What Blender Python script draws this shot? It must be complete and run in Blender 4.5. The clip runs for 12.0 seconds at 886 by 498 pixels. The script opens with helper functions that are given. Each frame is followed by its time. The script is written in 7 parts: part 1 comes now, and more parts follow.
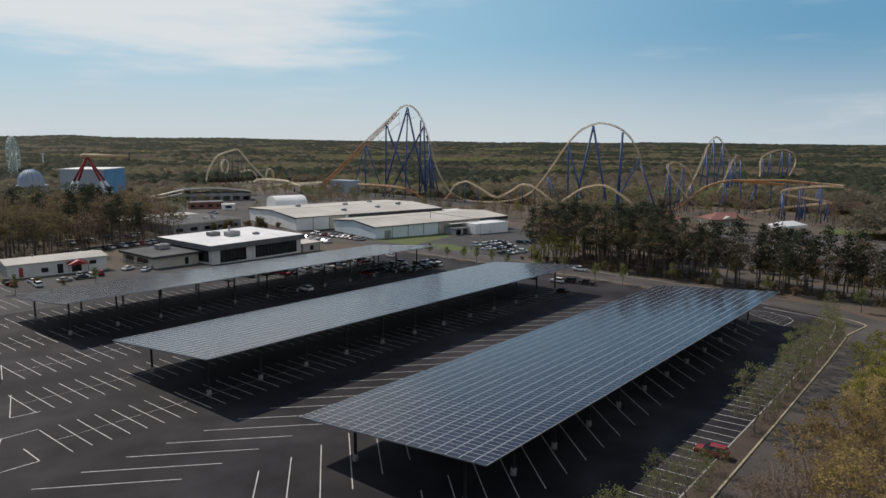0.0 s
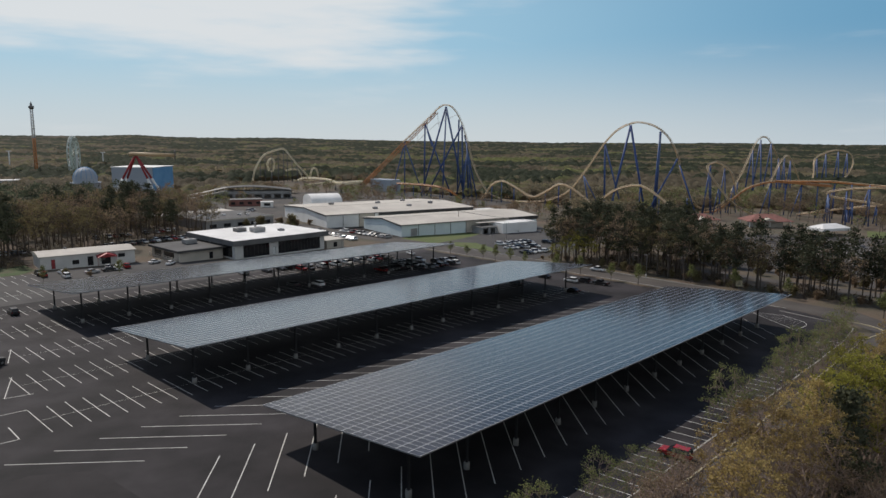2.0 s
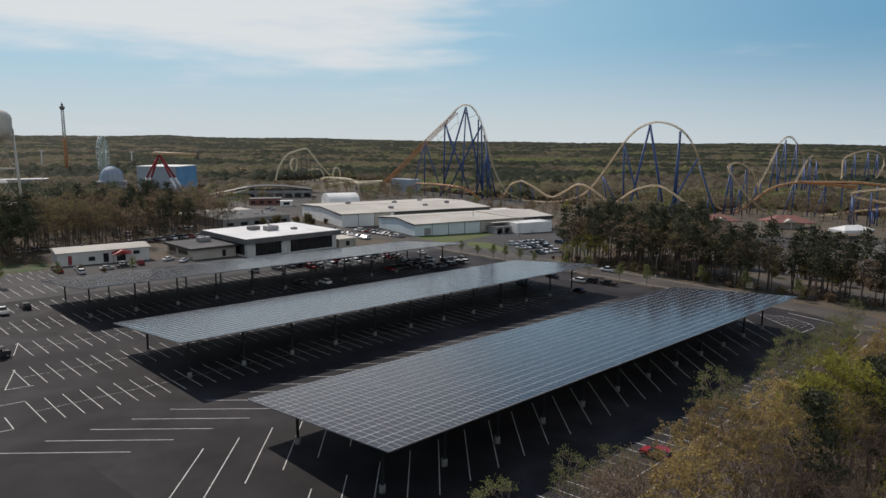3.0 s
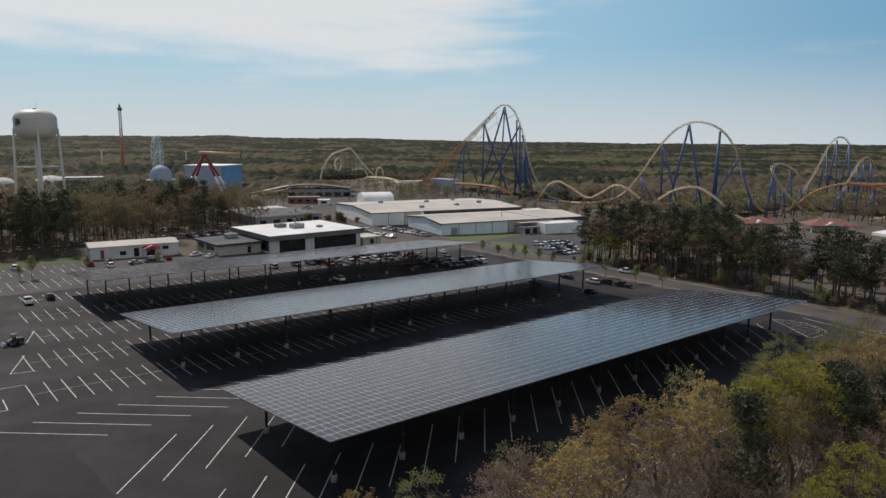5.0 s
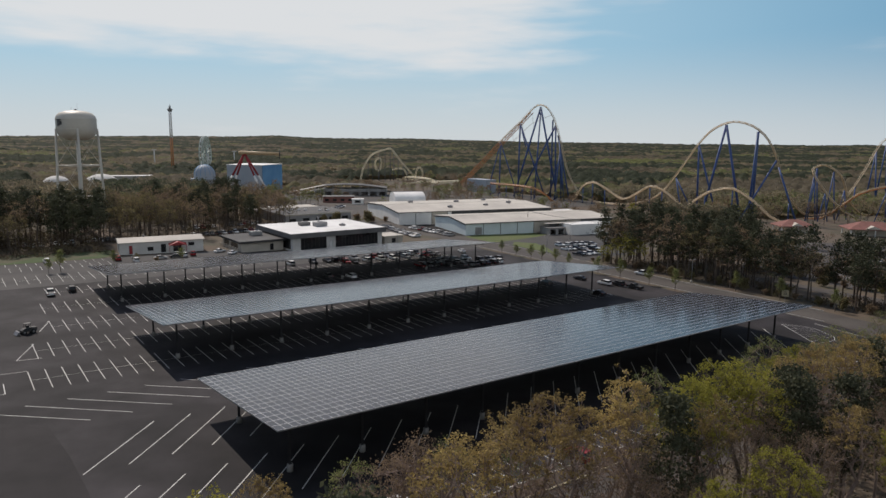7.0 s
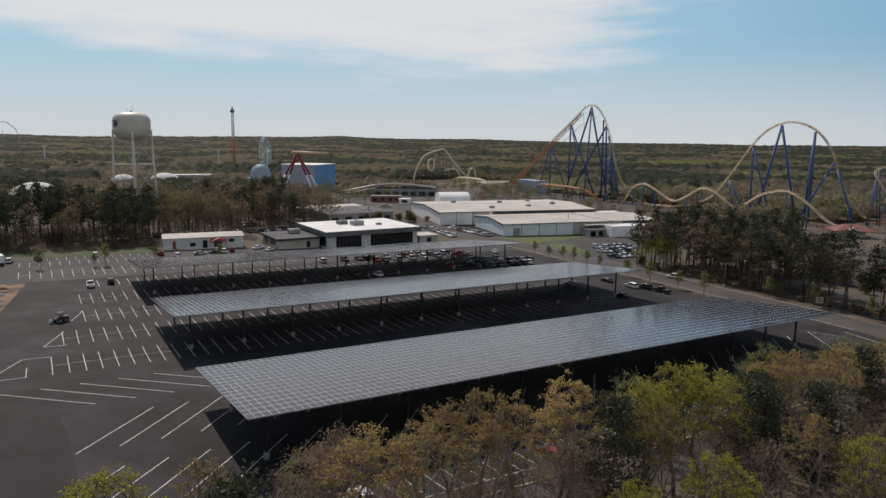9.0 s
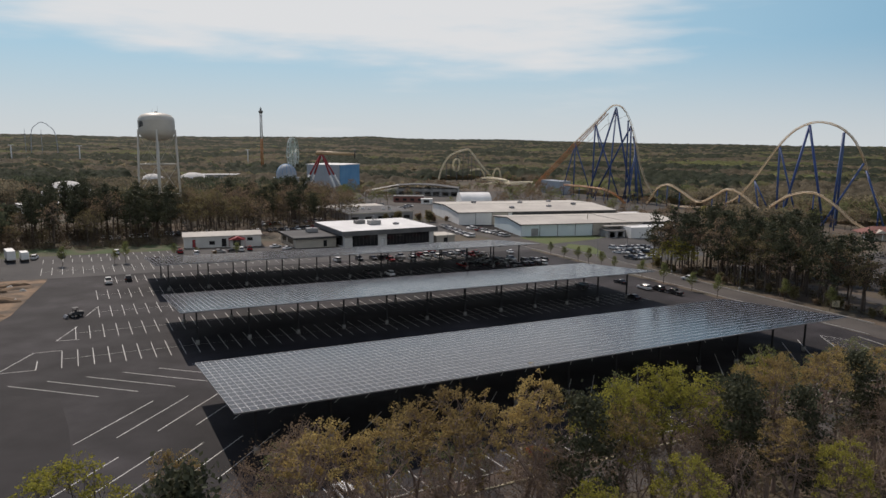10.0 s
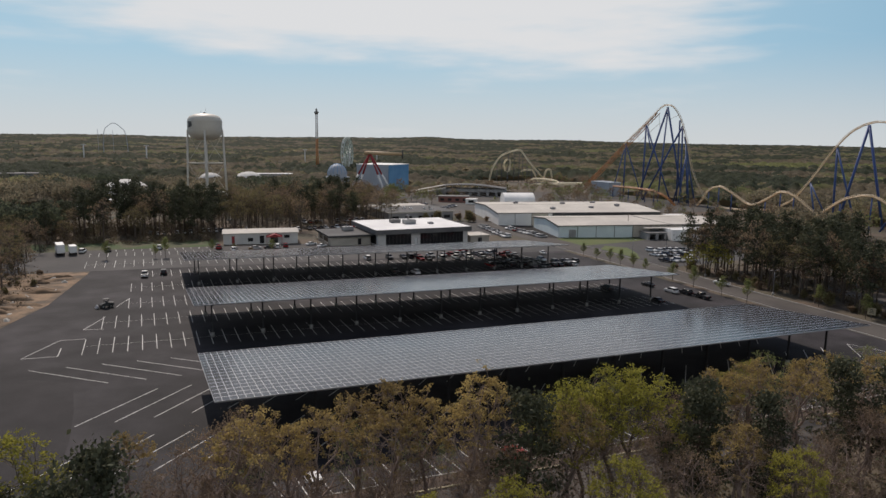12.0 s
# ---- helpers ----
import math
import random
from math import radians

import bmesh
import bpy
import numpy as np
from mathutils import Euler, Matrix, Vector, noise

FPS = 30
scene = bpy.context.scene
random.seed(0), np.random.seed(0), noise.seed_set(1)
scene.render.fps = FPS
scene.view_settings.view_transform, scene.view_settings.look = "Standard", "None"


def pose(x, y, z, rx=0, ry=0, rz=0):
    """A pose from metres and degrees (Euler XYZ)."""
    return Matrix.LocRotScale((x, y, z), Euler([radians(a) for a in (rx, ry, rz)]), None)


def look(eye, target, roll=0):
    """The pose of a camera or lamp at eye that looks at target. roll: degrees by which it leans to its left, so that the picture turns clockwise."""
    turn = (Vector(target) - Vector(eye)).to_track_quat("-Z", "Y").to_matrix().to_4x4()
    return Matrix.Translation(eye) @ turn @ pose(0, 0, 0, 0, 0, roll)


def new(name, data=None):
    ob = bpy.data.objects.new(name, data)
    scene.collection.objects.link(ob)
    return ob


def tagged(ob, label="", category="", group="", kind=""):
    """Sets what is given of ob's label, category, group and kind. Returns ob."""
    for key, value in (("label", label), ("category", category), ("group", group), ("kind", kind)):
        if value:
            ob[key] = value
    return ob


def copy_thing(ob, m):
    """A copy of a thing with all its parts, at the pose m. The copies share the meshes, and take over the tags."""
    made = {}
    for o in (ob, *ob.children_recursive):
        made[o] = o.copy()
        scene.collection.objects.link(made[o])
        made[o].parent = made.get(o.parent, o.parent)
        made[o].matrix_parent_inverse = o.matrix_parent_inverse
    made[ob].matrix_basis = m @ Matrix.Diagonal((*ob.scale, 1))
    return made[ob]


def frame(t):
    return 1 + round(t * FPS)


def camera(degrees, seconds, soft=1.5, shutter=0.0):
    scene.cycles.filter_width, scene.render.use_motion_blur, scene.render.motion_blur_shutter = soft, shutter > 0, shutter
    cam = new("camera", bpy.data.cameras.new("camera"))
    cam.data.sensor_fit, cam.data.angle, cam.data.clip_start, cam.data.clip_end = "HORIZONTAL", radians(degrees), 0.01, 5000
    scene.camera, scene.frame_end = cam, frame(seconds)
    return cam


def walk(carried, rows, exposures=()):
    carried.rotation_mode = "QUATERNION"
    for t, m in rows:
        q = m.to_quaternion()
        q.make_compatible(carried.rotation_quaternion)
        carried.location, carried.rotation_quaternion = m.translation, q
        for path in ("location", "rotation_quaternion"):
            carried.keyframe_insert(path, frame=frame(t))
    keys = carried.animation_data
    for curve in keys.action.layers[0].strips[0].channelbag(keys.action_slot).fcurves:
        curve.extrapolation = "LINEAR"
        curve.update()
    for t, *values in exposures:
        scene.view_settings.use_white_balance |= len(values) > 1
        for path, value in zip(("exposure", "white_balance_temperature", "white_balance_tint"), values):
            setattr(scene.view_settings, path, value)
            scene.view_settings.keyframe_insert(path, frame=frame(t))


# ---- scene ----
cam = camera(65.2, 12.0)
PATH = [
    (0, (-58.81, -41.11, 44.17), (18.02, 20.93, 28.37), 0.34),
    (0.5, (-56.88, -43.72, 43.98), (18.72, 19.80, 28.18), 0.35),
    (1, (-54.93, -46.31, 43.81), (19.42, 18.68, 28.01), 0.36),
    (1.5, (-52.96, -48.87, 43.66), (20.15, 17.50, 27.87), 0.38),
    (2, (-50.96, -51.41, 43.54), (20.85, 16.37, 27.74), 0.39),
    (2.5, (-48.95, -53.91, 43.44), (21.56, 15.21, 27.64), 0.40),
    (3, (-46.91, -56.38, 43.36), (22.19, 14.15, 27.56), 0.41),
    (5, (-38.56, -65.85, 43.17), (24.93, 9.78, 27.37), 0.45),
    (5.5, (-36.42, -68.10, 43.16), (25.67, 8.68, 27.36), 0.46),
    (6, (-34.26, -70.29, 43.15), (26.44, 7.59, 27.35), 0.47),
    (6.5, (-32.08, -72.43, 43.15), (27.18, 6.55, 27.35), 0.49),
    (7, (-29.88, -74.51, 43.15), (28.00, 5.49, 27.35), 0.50),
    (9, (-20.89, -82.16, 43.19), (29.52, 2.75, 27.39), 0.54),
    (9.5, (-18.59, -83.90, 43.19), (30.03, 2.05, 27.40), 0.55),
    (10, (-16.27, -85.55, 43.19), (30.43, 1.45, 27.40), 0.56),
    (10.5, (-13.93, -87.12, 43.19), (31.03, 0.79, 27.39), 0.57),
    (11, (-11.58, -88.61, 43.17), (31.73, 0.13, 27.37), 0.58),
    (11.5, (-9.20, -90.01, 43.15), (32.34, -0.43, 27.35), 0.60),
    (12, (-6.81, -91.32, 43.11), (32.18, -0.60, 27.31), 0.61),
]
walk(cam, [(t, look(eye, target, roll)) for t, eye, target, roll in PATH], [(0, 0.0, 6520, 11.5), (5, 0.0, 6600, 12.5), (12, 0.0, 6760, 15.0)])

# The frame of reference: x runs along the solar canopies, y across them towards the sun, z up.

# ---- world and sun ----
SUN_EL = 47.5
world = bpy.data.worlds.new("world")
scene.world = world
world.use_nodes = True


def build_world(nt):
    n, l = nt.nodes, nt.links
    n.clear()
    out, bg = n.new("ShaderNodeOutputWorld"), n.new("ShaderNodeBackground")
    sky = n.new("ShaderNodeTexSky")
    sky.sky_type, sky.sun_disc = "NISHITA", False
    sky.sun_elevation, sky.sun_rotation = radians(SUN_EL), 0.0
    sky.altitude, sky.air_density, sky.dust_density, sky.ozone_density = 50, 1.0, 0.25, 2.2
    co, sep = n.new("ShaderNodeTexCoord"), n.new("ShaderNodeSeparateXYZ")
    l.new(co.outputs["Generated"], sep.inputs[0])

    def ranged(value, a0, a1, b0=0.0, b1=1.0):
        r = n.new("ShaderNodeMapRange")
        r.interpolation_type = "SMOOTHSTEP"
        for key, v in (("From Min", a0), ("From Max", a1), ("To Min", b0), ("To Max", b1)):
            r.inputs[key].default_value = v
        l.new(value, r.inputs["Value"])
        return r.outputs[0]

    def maths(op, p, q):
        m = n.new("ShaderNodeMath")
        m.operation = op
        for k, v in enumerate((p, q)):
            if isinstance(v, float):
                m.inputs[k].default_value = v
            else:
                l.new(v, m.inputs[k])
        return m.outputs[0]

    def mixed(fac, colour, below):
        m = n.new("ShaderNodeMixRGB")
        m.inputs[2].default_value = (*colour, 1)
        l.new(fac, m.inputs[0])
        l.new(below, m.inputs[1])
        return m.outputs[0]

    # side: how far the view turns towards the cloudier part of the sky
    side = n.new("ShaderNodeVectorMath")
    side.operation = "DOT_PRODUCT"
    side.inputs[1].default_value = (0.10, 0.99, 0.0)
    l.new(co.outputs["Generated"], side.inputs[0])
    cloudy = ranged(side.outputs["Value"], 0.45, 1.0)
    # pale haze that thickens towards the horizon and the cloudier side, below a clear light blue
    blue = n.new("ShaderNodeMixRGB")
    blue.inputs[1].default_value, blue.inputs[2].default_value = (1.5, 3.85, 6.0, 1), (3.9, 6.7, 8.5, 1)
    l.new(ranged(side.outputs["Value"], 0.2, 0.92), blue.inputs[0])
    upper = n.new("ShaderNodeMixRGB")
    l.new(ranged(sep.outputs["Z"], 0.16, 0.32, 0.9, 0.0), upper.inputs[0])
    l.new(sky.outputs[0], upper.inputs[1])
    l.new(blue.outputs[0], upper.inputs[2])
    haze = maths("MAXIMUM", maths("MULTIPLY", ranged(sep.outputs["Z"], -0.03, 0.15, 0.98, 0.0), ranged(side.outputs["Value"], 0.1, 0.75, 0.74, 1.0)), maths("MULTIPLY", cloudy, ranged(sep.outputs["Z"], 0.18, 0.6, 0.1, 0.6)))
    behind = maths("SUBTRACT", 1.0, ranged(side.outputs["Value"], -0.5, 0.25))
    haze = maths("MAXIMUM", haze, maths("MULTIPLY", behind, ranged(sep.outputs["Z"], 0.0, 0.9, 0.8, 0.3)))
    base = mixed(haze, (7.0, 7.6, 7.75), upper.outputs[0])
    # drawn-out cirrus sheets
    mp = n.new("ShaderNodeMapping")
    mp.inputs["Scale"].default_value = (2.0, 2.0, 13.0)
    mp.inputs["Rotation"].default_value = (0.0, 0.05, 0.0)
    mp.inputs["Location"].default_value = (0.45, 0.2, 0.35)
    l.new(co.outputs["Generated"], mp.inputs["Vector"])
    big, fine = n.new("ShaderNodeTexNoise"), n.new("ShaderNodeTexNoise")
    big.inputs["Scale"].default_value, big.inputs["Detail"].default_value, big.inputs["Roughness"].default_value = 1.25, 5.0, 0.5
    fine.inputs["Scale"].default_value, fine.inputs["Detail"].default_value = 4.0, 7.0
    l.new(mp.outputs[0], big.inputs["Vector"])
    l.new(mp.outputs[0], fine.inputs["Vector"])
    grain = maths("ADD", maths("MULTIPLY", fine.outputs["Fac"], 0.3), big.outputs["Fac"])
    bank = maths("MULTIPLY", ranged(sep.outputs["Z"], 0.07, 0.145), ranged(side.outputs["Value"], 0.52, 0.86))
    cover = maths("ADD", grain, maths("MULTIPLY", bank, 0.30))
    veil = mixed(ranged(cover, 0.70, 1.03, 0.0, 0.85), (8.75, 8.95, 8.95), base)
    l.new(veil, bg.inputs[0])
    bg.inputs[1].default_value = 0.085
    l.new(bg.outputs[0], out.inputs[0])


build_world(world.node_tree)
sun_data = bpy.data.lights.new("sun", "SUN")
sun_data.energy, sun_data.angle, sun_data.color = 3.15, radians(0.5), (1.0, 0.93, 0.835)
sun = new("sun", sun_data)
sun.matrix_world = look((0, math.cos(radians(SUN_EL)) * 300, math.sin(radians(SUN_EL)) * 300), (0, 0, 0))

# ---- materials ----


def mat(name, a, b=None, scale=1.0, rough=0.8, metal=0.0, bump=0.0, bump_scale=None, fine=None, island=0.0, obj=0.0, spec=0.5, stretch=(1, 1, 1), detail=4.0, low=0.35, high=0.65):
    """A surface whose colour wanders between a and b at one scale, with finer grain, relief and chance by piece."""
    m = bpy.data.materials.new(name)
    m.use_nodes = True
    n, l = m.node_tree.nodes, m.node_tree.links
    bs = n["Principled BSDF"]
    bs.inputs["Roughness"].default_value, bs.inputs["Metallic"].default_value = rough, metal
    bs.inputs["Specular IOR Level"].default_value = spec
    co, mp = n.new("ShaderNodeTexCoord"), n.new("ShaderNodeMapping")
    mp.inputs["Scale"].default_value = stretch
    l.new(co.outputs["Object"], mp.inputs[0])
    b = b or tuple(0.8 * c for c in a)
    noi = n.new("ShaderNodeTexNoise")
    noi.inputs["Scale"].default_value, noi.inputs["Detail"].default_value = scale, detail
    l.new(mp.outputs[0], noi.inputs["Vector"])
    rng = n.new("ShaderNodeMapRange")
    rng.inputs["From Min"].default_value, rng.inputs["From Max"].default_value = low, high
    l.new(noi.outputs["Fac"], rng.inputs["Value"])
    mix = n.new("ShaderNodeMixRGB")
    mix.inputs[1].default_value, mix.inputs[2].default_value = (*a, 1), (*b, 1)
    l.new(rng.outputs[0], mix.inputs[0])
    last = mix.outputs[0]

    def shade(value, amount):
        nonlocal last
        r = n.new("ShaderNodeMapRange")
        r.inputs["To Min"].default_value, r.inputs["To Max"].default_value = 1 - amount, 1 + amount
        l.new(value, r.inputs["Value"])
        mul = n.new("ShaderNodeMixRGB")
        mul.blend_type, mul.inputs[0].default_value = "MULTIPLY", 1.0
        l.new(last, mul.inputs[1])
        l.new(r.outputs[0], mul.inputs[2])
        last = mul.outputs[0]

    if fine:
        f = n.new("ShaderNodeTexNoise")
        f.inputs["Scale"].default_value, f.inputs["Detail"].default_value = fine[0], 3.0
        l.new(mp.outputs[0], f.inputs["Vector"])
        shade(f.outputs["Fac"], fine[1])
    if island:
        g = n.new("ShaderNodeNewGeometry")
        shade(g.outputs["Random Per Island"], island)
    if obj:
        o = n.new("ShaderNodeObjectInfo")
        shade(o.outputs["Random"], obj)
    l.new(last, bs.inputs["Base Color"])
    if bump:
        f = n.new("ShaderNodeTexNoise")
        f.inputs["Scale"].default_value, f.inputs["Detail"].default_value = bump_scale or scale * 6, 4.0
        l.new(mp.outputs[0], f.inputs["Vector"])
        bp = n.new("ShaderNodeBump")
        bp.inputs["Strength"].default_value, bp.inputs["Distance"].default_value = bump, 0.1
        l.new(f.outputs["Fac"], bp.inputs["Height"])
        l.new(bp.outputs[0], bs.inputs["Normal"])
    return m


def foliage(name, stops, patch=0.004, rough=0.75, through_light=0.25):
    """Leaves whose hue is picked clump by clump along the stops and drifts over larger patches."""
    m = bpy.data.materials.new(name)
    m.use_nodes = True
    n, l = m.node_tree.nodes, m.node_tree.links
    bs, out = n["Principled BSDF"], n["Material Output"]
    bs.inputs["Roughness"].default_value, bs.inputs["Specular IOR Level"].default_value = rough, 0.2
    g, co, noi = n.new("ShaderNodeNewGeometry"), n.new("ShaderNodeTexCoord"), n.new("ShaderNodeTexNoise")
    noi.inputs["Scale"].default_value, noi.inputs["Detail"].default_value = patch, 3.0
    l.new(co.outputs["Object"], noi.inputs["Vector"])
    add = n.new("ShaderNodeMath")
    add.operation = "MULTIPLY_ADD"
    add.inputs[1].default_value = 0.5
    l.new(g.outputs["Random Per Island"], add.inputs[0])
    sub = n.new("ShaderNodeMapRange")
    sub.inputs["From Min"].default_value, sub.inputs["From Max"].default_value, sub.inputs["To Max"].default_value = 0.3, 0.7, 0.5
    l.new(noi.outputs["Fac"], sub.inputs["Value"])
    l.new(sub.outputs[0], add.inputs[2])
    own, shift = n.new("ShaderNodeObjectInfo"), n.new("ShaderNodeMath")
    shift.operation = "MULTIPLY_ADD"
    shift.inputs[1].default_value = 0.36
    l.new(own.outputs["Random"], shift.inputs[0])
    l.new(add.outputs[0], shift.inputs[2])
    low = n.new("ShaderNodeMath")
    low.operation = "SUBTRACT"
    low.inputs[1].default_value = 0.18
    l.new(shift.outputs[0], low.inputs[0])
    ramp = n.new("ShaderNodeValToRGB")
    els = ramp.color_ramp.elements
    while len(els) < len(stops):
        els.new(0.5)
    for e, (p, c) in zip(els, stops):
        e.position, e.color = p, (*c, 1)
    l.new(low.outputs[0], ramp.inputs[0])
    l.new(ramp.outputs[0], bs.inputs["Base Color"])
    if through_light:
        tr, ms = n.new("ShaderNodeBsdfTranslucent"), n.new("ShaderNodeMixShader")
        ms.inputs[0].default_value = through_light
        l.new(ramp.outputs[0], tr.inputs[0])
        l.new(bs.outputs[0], ms.inputs[1])
        l.new(tr.outputs[0], ms.inputs[2])
        l.new(ms.outputs[0], out.inputs[0])
    return m


def crowns(name, stops):
    """Crowns of a far wood: each has a tone of its own, mottled a little from clump to clump."""
    m = bpy.data.materials.new(name)
    m.use_nodes = True
    n, l = m.node_tree.nodes, m.node_tree.links
    bs, out = n["Principled BSDF"], n["Material Output"]
    bs.inputs["Roughness"].default_value, bs.inputs["Specular IOR Level"].default_value = 0.8, 0.15
    tone, co, noi = n.new("ShaderNodeAttribute"), n.new("ShaderNodeTexCoord"), n.new("ShaderNodeTexNoise")
    tone.attribute_name = "tone"
    noi.inputs["Scale"].default_value, noi.inputs["Detail"].default_value = 0.11, 4.0
    l.new(co.outputs["Object"], noi.inputs["Vector"])
    ramp = n.new("ShaderNodeValToRGB")
    els = ramp.color_ramp.elements
    while len(els) < len(stops):
        els.new(0.5)
    for e, (p, c) in zip(els, stops):
        e.position, e.color = p, (*c, 1)
    l.new(tone.outputs["Fac"], ramp.inputs[0])
    r, mul = n.new("ShaderNodeMapRange"), n.new("ShaderNodeMixRGB")
    r.inputs["From Min"].default_value, r.inputs["From Max"].default_value = 0.3, 0.7
    r.inputs["To Min"].default_value, r.inputs["To Max"].default_value = 0.72, 1.28
    l.new(noi.outputs["Fac"], r.inputs["Value"])
    mul.blend_type, mul.inputs[0].default_value = "MULTIPLY", 1.0
    l.new(ramp.outputs[0], mul.inputs[1])
    l.new(r.outputs[0], mul.inputs[2])
    l.new(mul.outputs[0], bs.inputs["Base Color"])
    tr, ms = n.new("ShaderNodeBsdfTranslucent"), n.new("ShaderNodeMixShader")
    ms.inputs[0].default_value = 0.6
    l.new(mul.outputs[0], tr.inputs[0])
    l.new(bs.outputs[0], ms.inputs[1])
    l.new(tr.outputs[0], ms.inputs[2])
    l.new(ms.outputs[0], out.inputs[0])
    return m


M_EARTH = mat("leaf_litter", (0.118, 0.084, 0.06), (0.078, 0.068, 0.043), 0.06, 0.95, fine=(1.4, 0.35), bump=0.5, bump_scale=2.0)
M_GRASS = mat("grass", (0.080, 0.115, 0.028), (0.11, 0.12, 0.042), 0.12, 0.95, fine=(3.0, 0.3), bump=0.6, bump_scale=5.0)
M_ASPHALT = mat("asphalt", (0.0147, 0.0128, 0.0141), (0.0335, 0.0294, 0.0320), 0.035, 0.85, low=0.42, high=0.6, fine=(0.16, 1.1), bump=0.25, bump_scale=9.0, spec=0.3)
M_PATCH = mat("fresh_asphalt", (0.0135, 0.0114, 0.0126), (0.0215, 0.0184, 0.0198), 0.06, 0.85, fine=(0.25, 0.7), bump=0.25, bump_scale=9.0, spec=0.3)
M_OLD_ASPHALT = mat("worn_asphalt", (0.056, 0.053, 0.052), (0.080, 0.075, 0.072), 0.08, 0.88, fine=(1.0, 0.14), bump=0.25, bump_scale=8.0, spec=0.3)
M_ROAD = mat("road_asphalt", (0.098, 0.087, 0.078), (0.066, 0.058, 0.053), 0.1, 0.9, fine=(1.3, 0.15), bump=0.2, bump_scale=7.0, spec=0.3)
M_VERGE = mat("rough_verge", (0.055, 0.085, 0.026), (0.085, 0.080, 0.042), 0.09, 0.95, low=0.42, high=0.58, fine=(1.5, 0.35), bump=0.6, bump_scale=4.0)
M_TRODDEN = mat("trodden_ground", (0.085, 0.072, 0.06), (0.055, 0.05, 0.046), 0.05, 0.92, low=0.42, high=0.58, fine=(0.5, 0.35), bump=0.3, bump_scale=2.0)
M_MULCH = mat("brown_mulch", (0.085, 0.056, 0.042), (0.055, 0.042, 0.032), 0.3, 0.95, fine=(2.0, 0.35), bump=0.5, bump_scale=4.0)
M_PAINT = mat("line_paint", (0.66, 0.65, 0.62), (0.46, 0.45, 0.42), 0.8, 0.7, fine=(5.0, 0.2))
M_YELLOW_PAINT = mat("yellow_kerb_paint", (0.42, 0.36, 0.22), (0.34, 0.30, 0.21), 0.7, 0.7)
M_CONCRETE = mat("concrete", (0.42, 0.40, 0.36), (0.33, 0.31, 0.28), 0.5, 0.9, fine=(6.0, 0.12), bump=0.2)
M_PIER = mat("painted_pier", (0.27, 0.26, 0.245), (0.19, 0.185, 0.175), 1.5, 0.85, fine=(6.0, 0.1))
M_DIRT = mat("bare_sand", (0.25, 0.165, 0.10), (0.10, 0.074, 0.052), 0.16, 0.95, low=0.4, high=0.6, fine=(1.2, 0.4), bump=0.7, bump_scale=1.0)
M_STEEL = mat("dark_steel", (0.034, 0.034, 0.036), (0.026, 0.026, 0.028), 1.0, 0.55, metal=0.3)
M_GALV = mat("galvanised_steel", (0.30, 0.30, 0.31), (0.22, 0.22, 0.23), 1.0, 0.5, metal=0.6)
M_FRAME = mat("aluminium_frame", (0.42, 0.42, 0.43), (0.34, 0.345, 0.355), 2.0, 0.5, metal=0.2)
M_CELL = mat("solar_glass", (0.009, 0.0105, 0.022), (0.0155, 0.017, 0.031), 0.05, 0.14, fine=(0.7, 0.3), obj=0.22, island=0.2, spec=0.3)
M_WALL_WHITE = mat("white_metal_cladding", (0.84, 0.83, 0.80), (0.76, 0.75, 0.72), 0.15, 0.6, fine=(1.5, 0.06))
M_WALL_BLUE = mat("pale_blue_cladding", (0.70, 0.78, 0.78), (0.62, 0.70, 0.71), 0.15, 0.6, fine=(1.5, 0.06))
M_WALL_GREY = mat("grey_render", (0.36, 0.35, 0.34), (0.28, 0.275, 0.27), 0.25, 0.85, fine=(2.0, 0.08))
M_WALL_TAN = mat("tan_render", (0.52, 0.47, 0.40), (0.44, 0.40, 0.34), 0.25, 0.85, fine=(2.0, 0.08))
M_WALL_PALE = mat("pale_grey_render", (0.64, 0.62, 0.58), (0.55, 0.53, 0.50), 0.25, 0.85, fine=(2.0, 0.08))
M_ROOF_WHITE = mat("white_membrane_roof", (0.80, 0.79, 0.77), (0.68, 0.67, 0.65), 0.10, 0.8, fine=(0.9, 0.08))
M_ROOF_TAN = mat("weathered_roof", (0.56, 0.52, 0.46), (0.45, 0.415, 0.37), 0.05, 0.85, fine=(0.5, 0.12))
M_ROOF_GREY = mat("grey_gravel_roof", (0.22, 0.21, 0.20), (0.16, 0.155, 0.15), 0.08, 0.92, fine=(0.8, 0.14))
M_ROOF_DARK = mat("dark_grey_roof", (0.115, 0.112, 0.11), (0.08, 0.079, 0.078), 0.08, 0.9, fine=(0.8, 0.14))
M_FASCIA = mat("charcoal_fascia", (0.15, 0.145, 0.14), (0.11, 0.107, 0.105), 0.2, 0.8, fine=(1.5, 0.08))
M_ROOF_RED = mat("red_brown_shingles", (0.26, 0.115, 0.095), (0.19, 0.085, 0.07), 0.4, 0.9, fine=(2.5, 0.2))
M_RED = mat("red_paint", (0.36, 0.03, 0.035), (0.28, 0.028, 0.03), 0.5, 0.55)
M_DARK_GLASS = mat("dark_glazing", (0.012, 0.013, 0.015), (0.02, 0.02, 0.022), 0.4, 0.12)
M_DARK = mat("dark_trim", (0.035, 0.035, 0.036), (0.05, 0.05, 0.05), 0.8, 0.6)
M_TRACK = mat("yellow_orange_track", (0.55, 0.37, 0.20), (0.58, 0.43, 0.27), 0.05, 0.5)
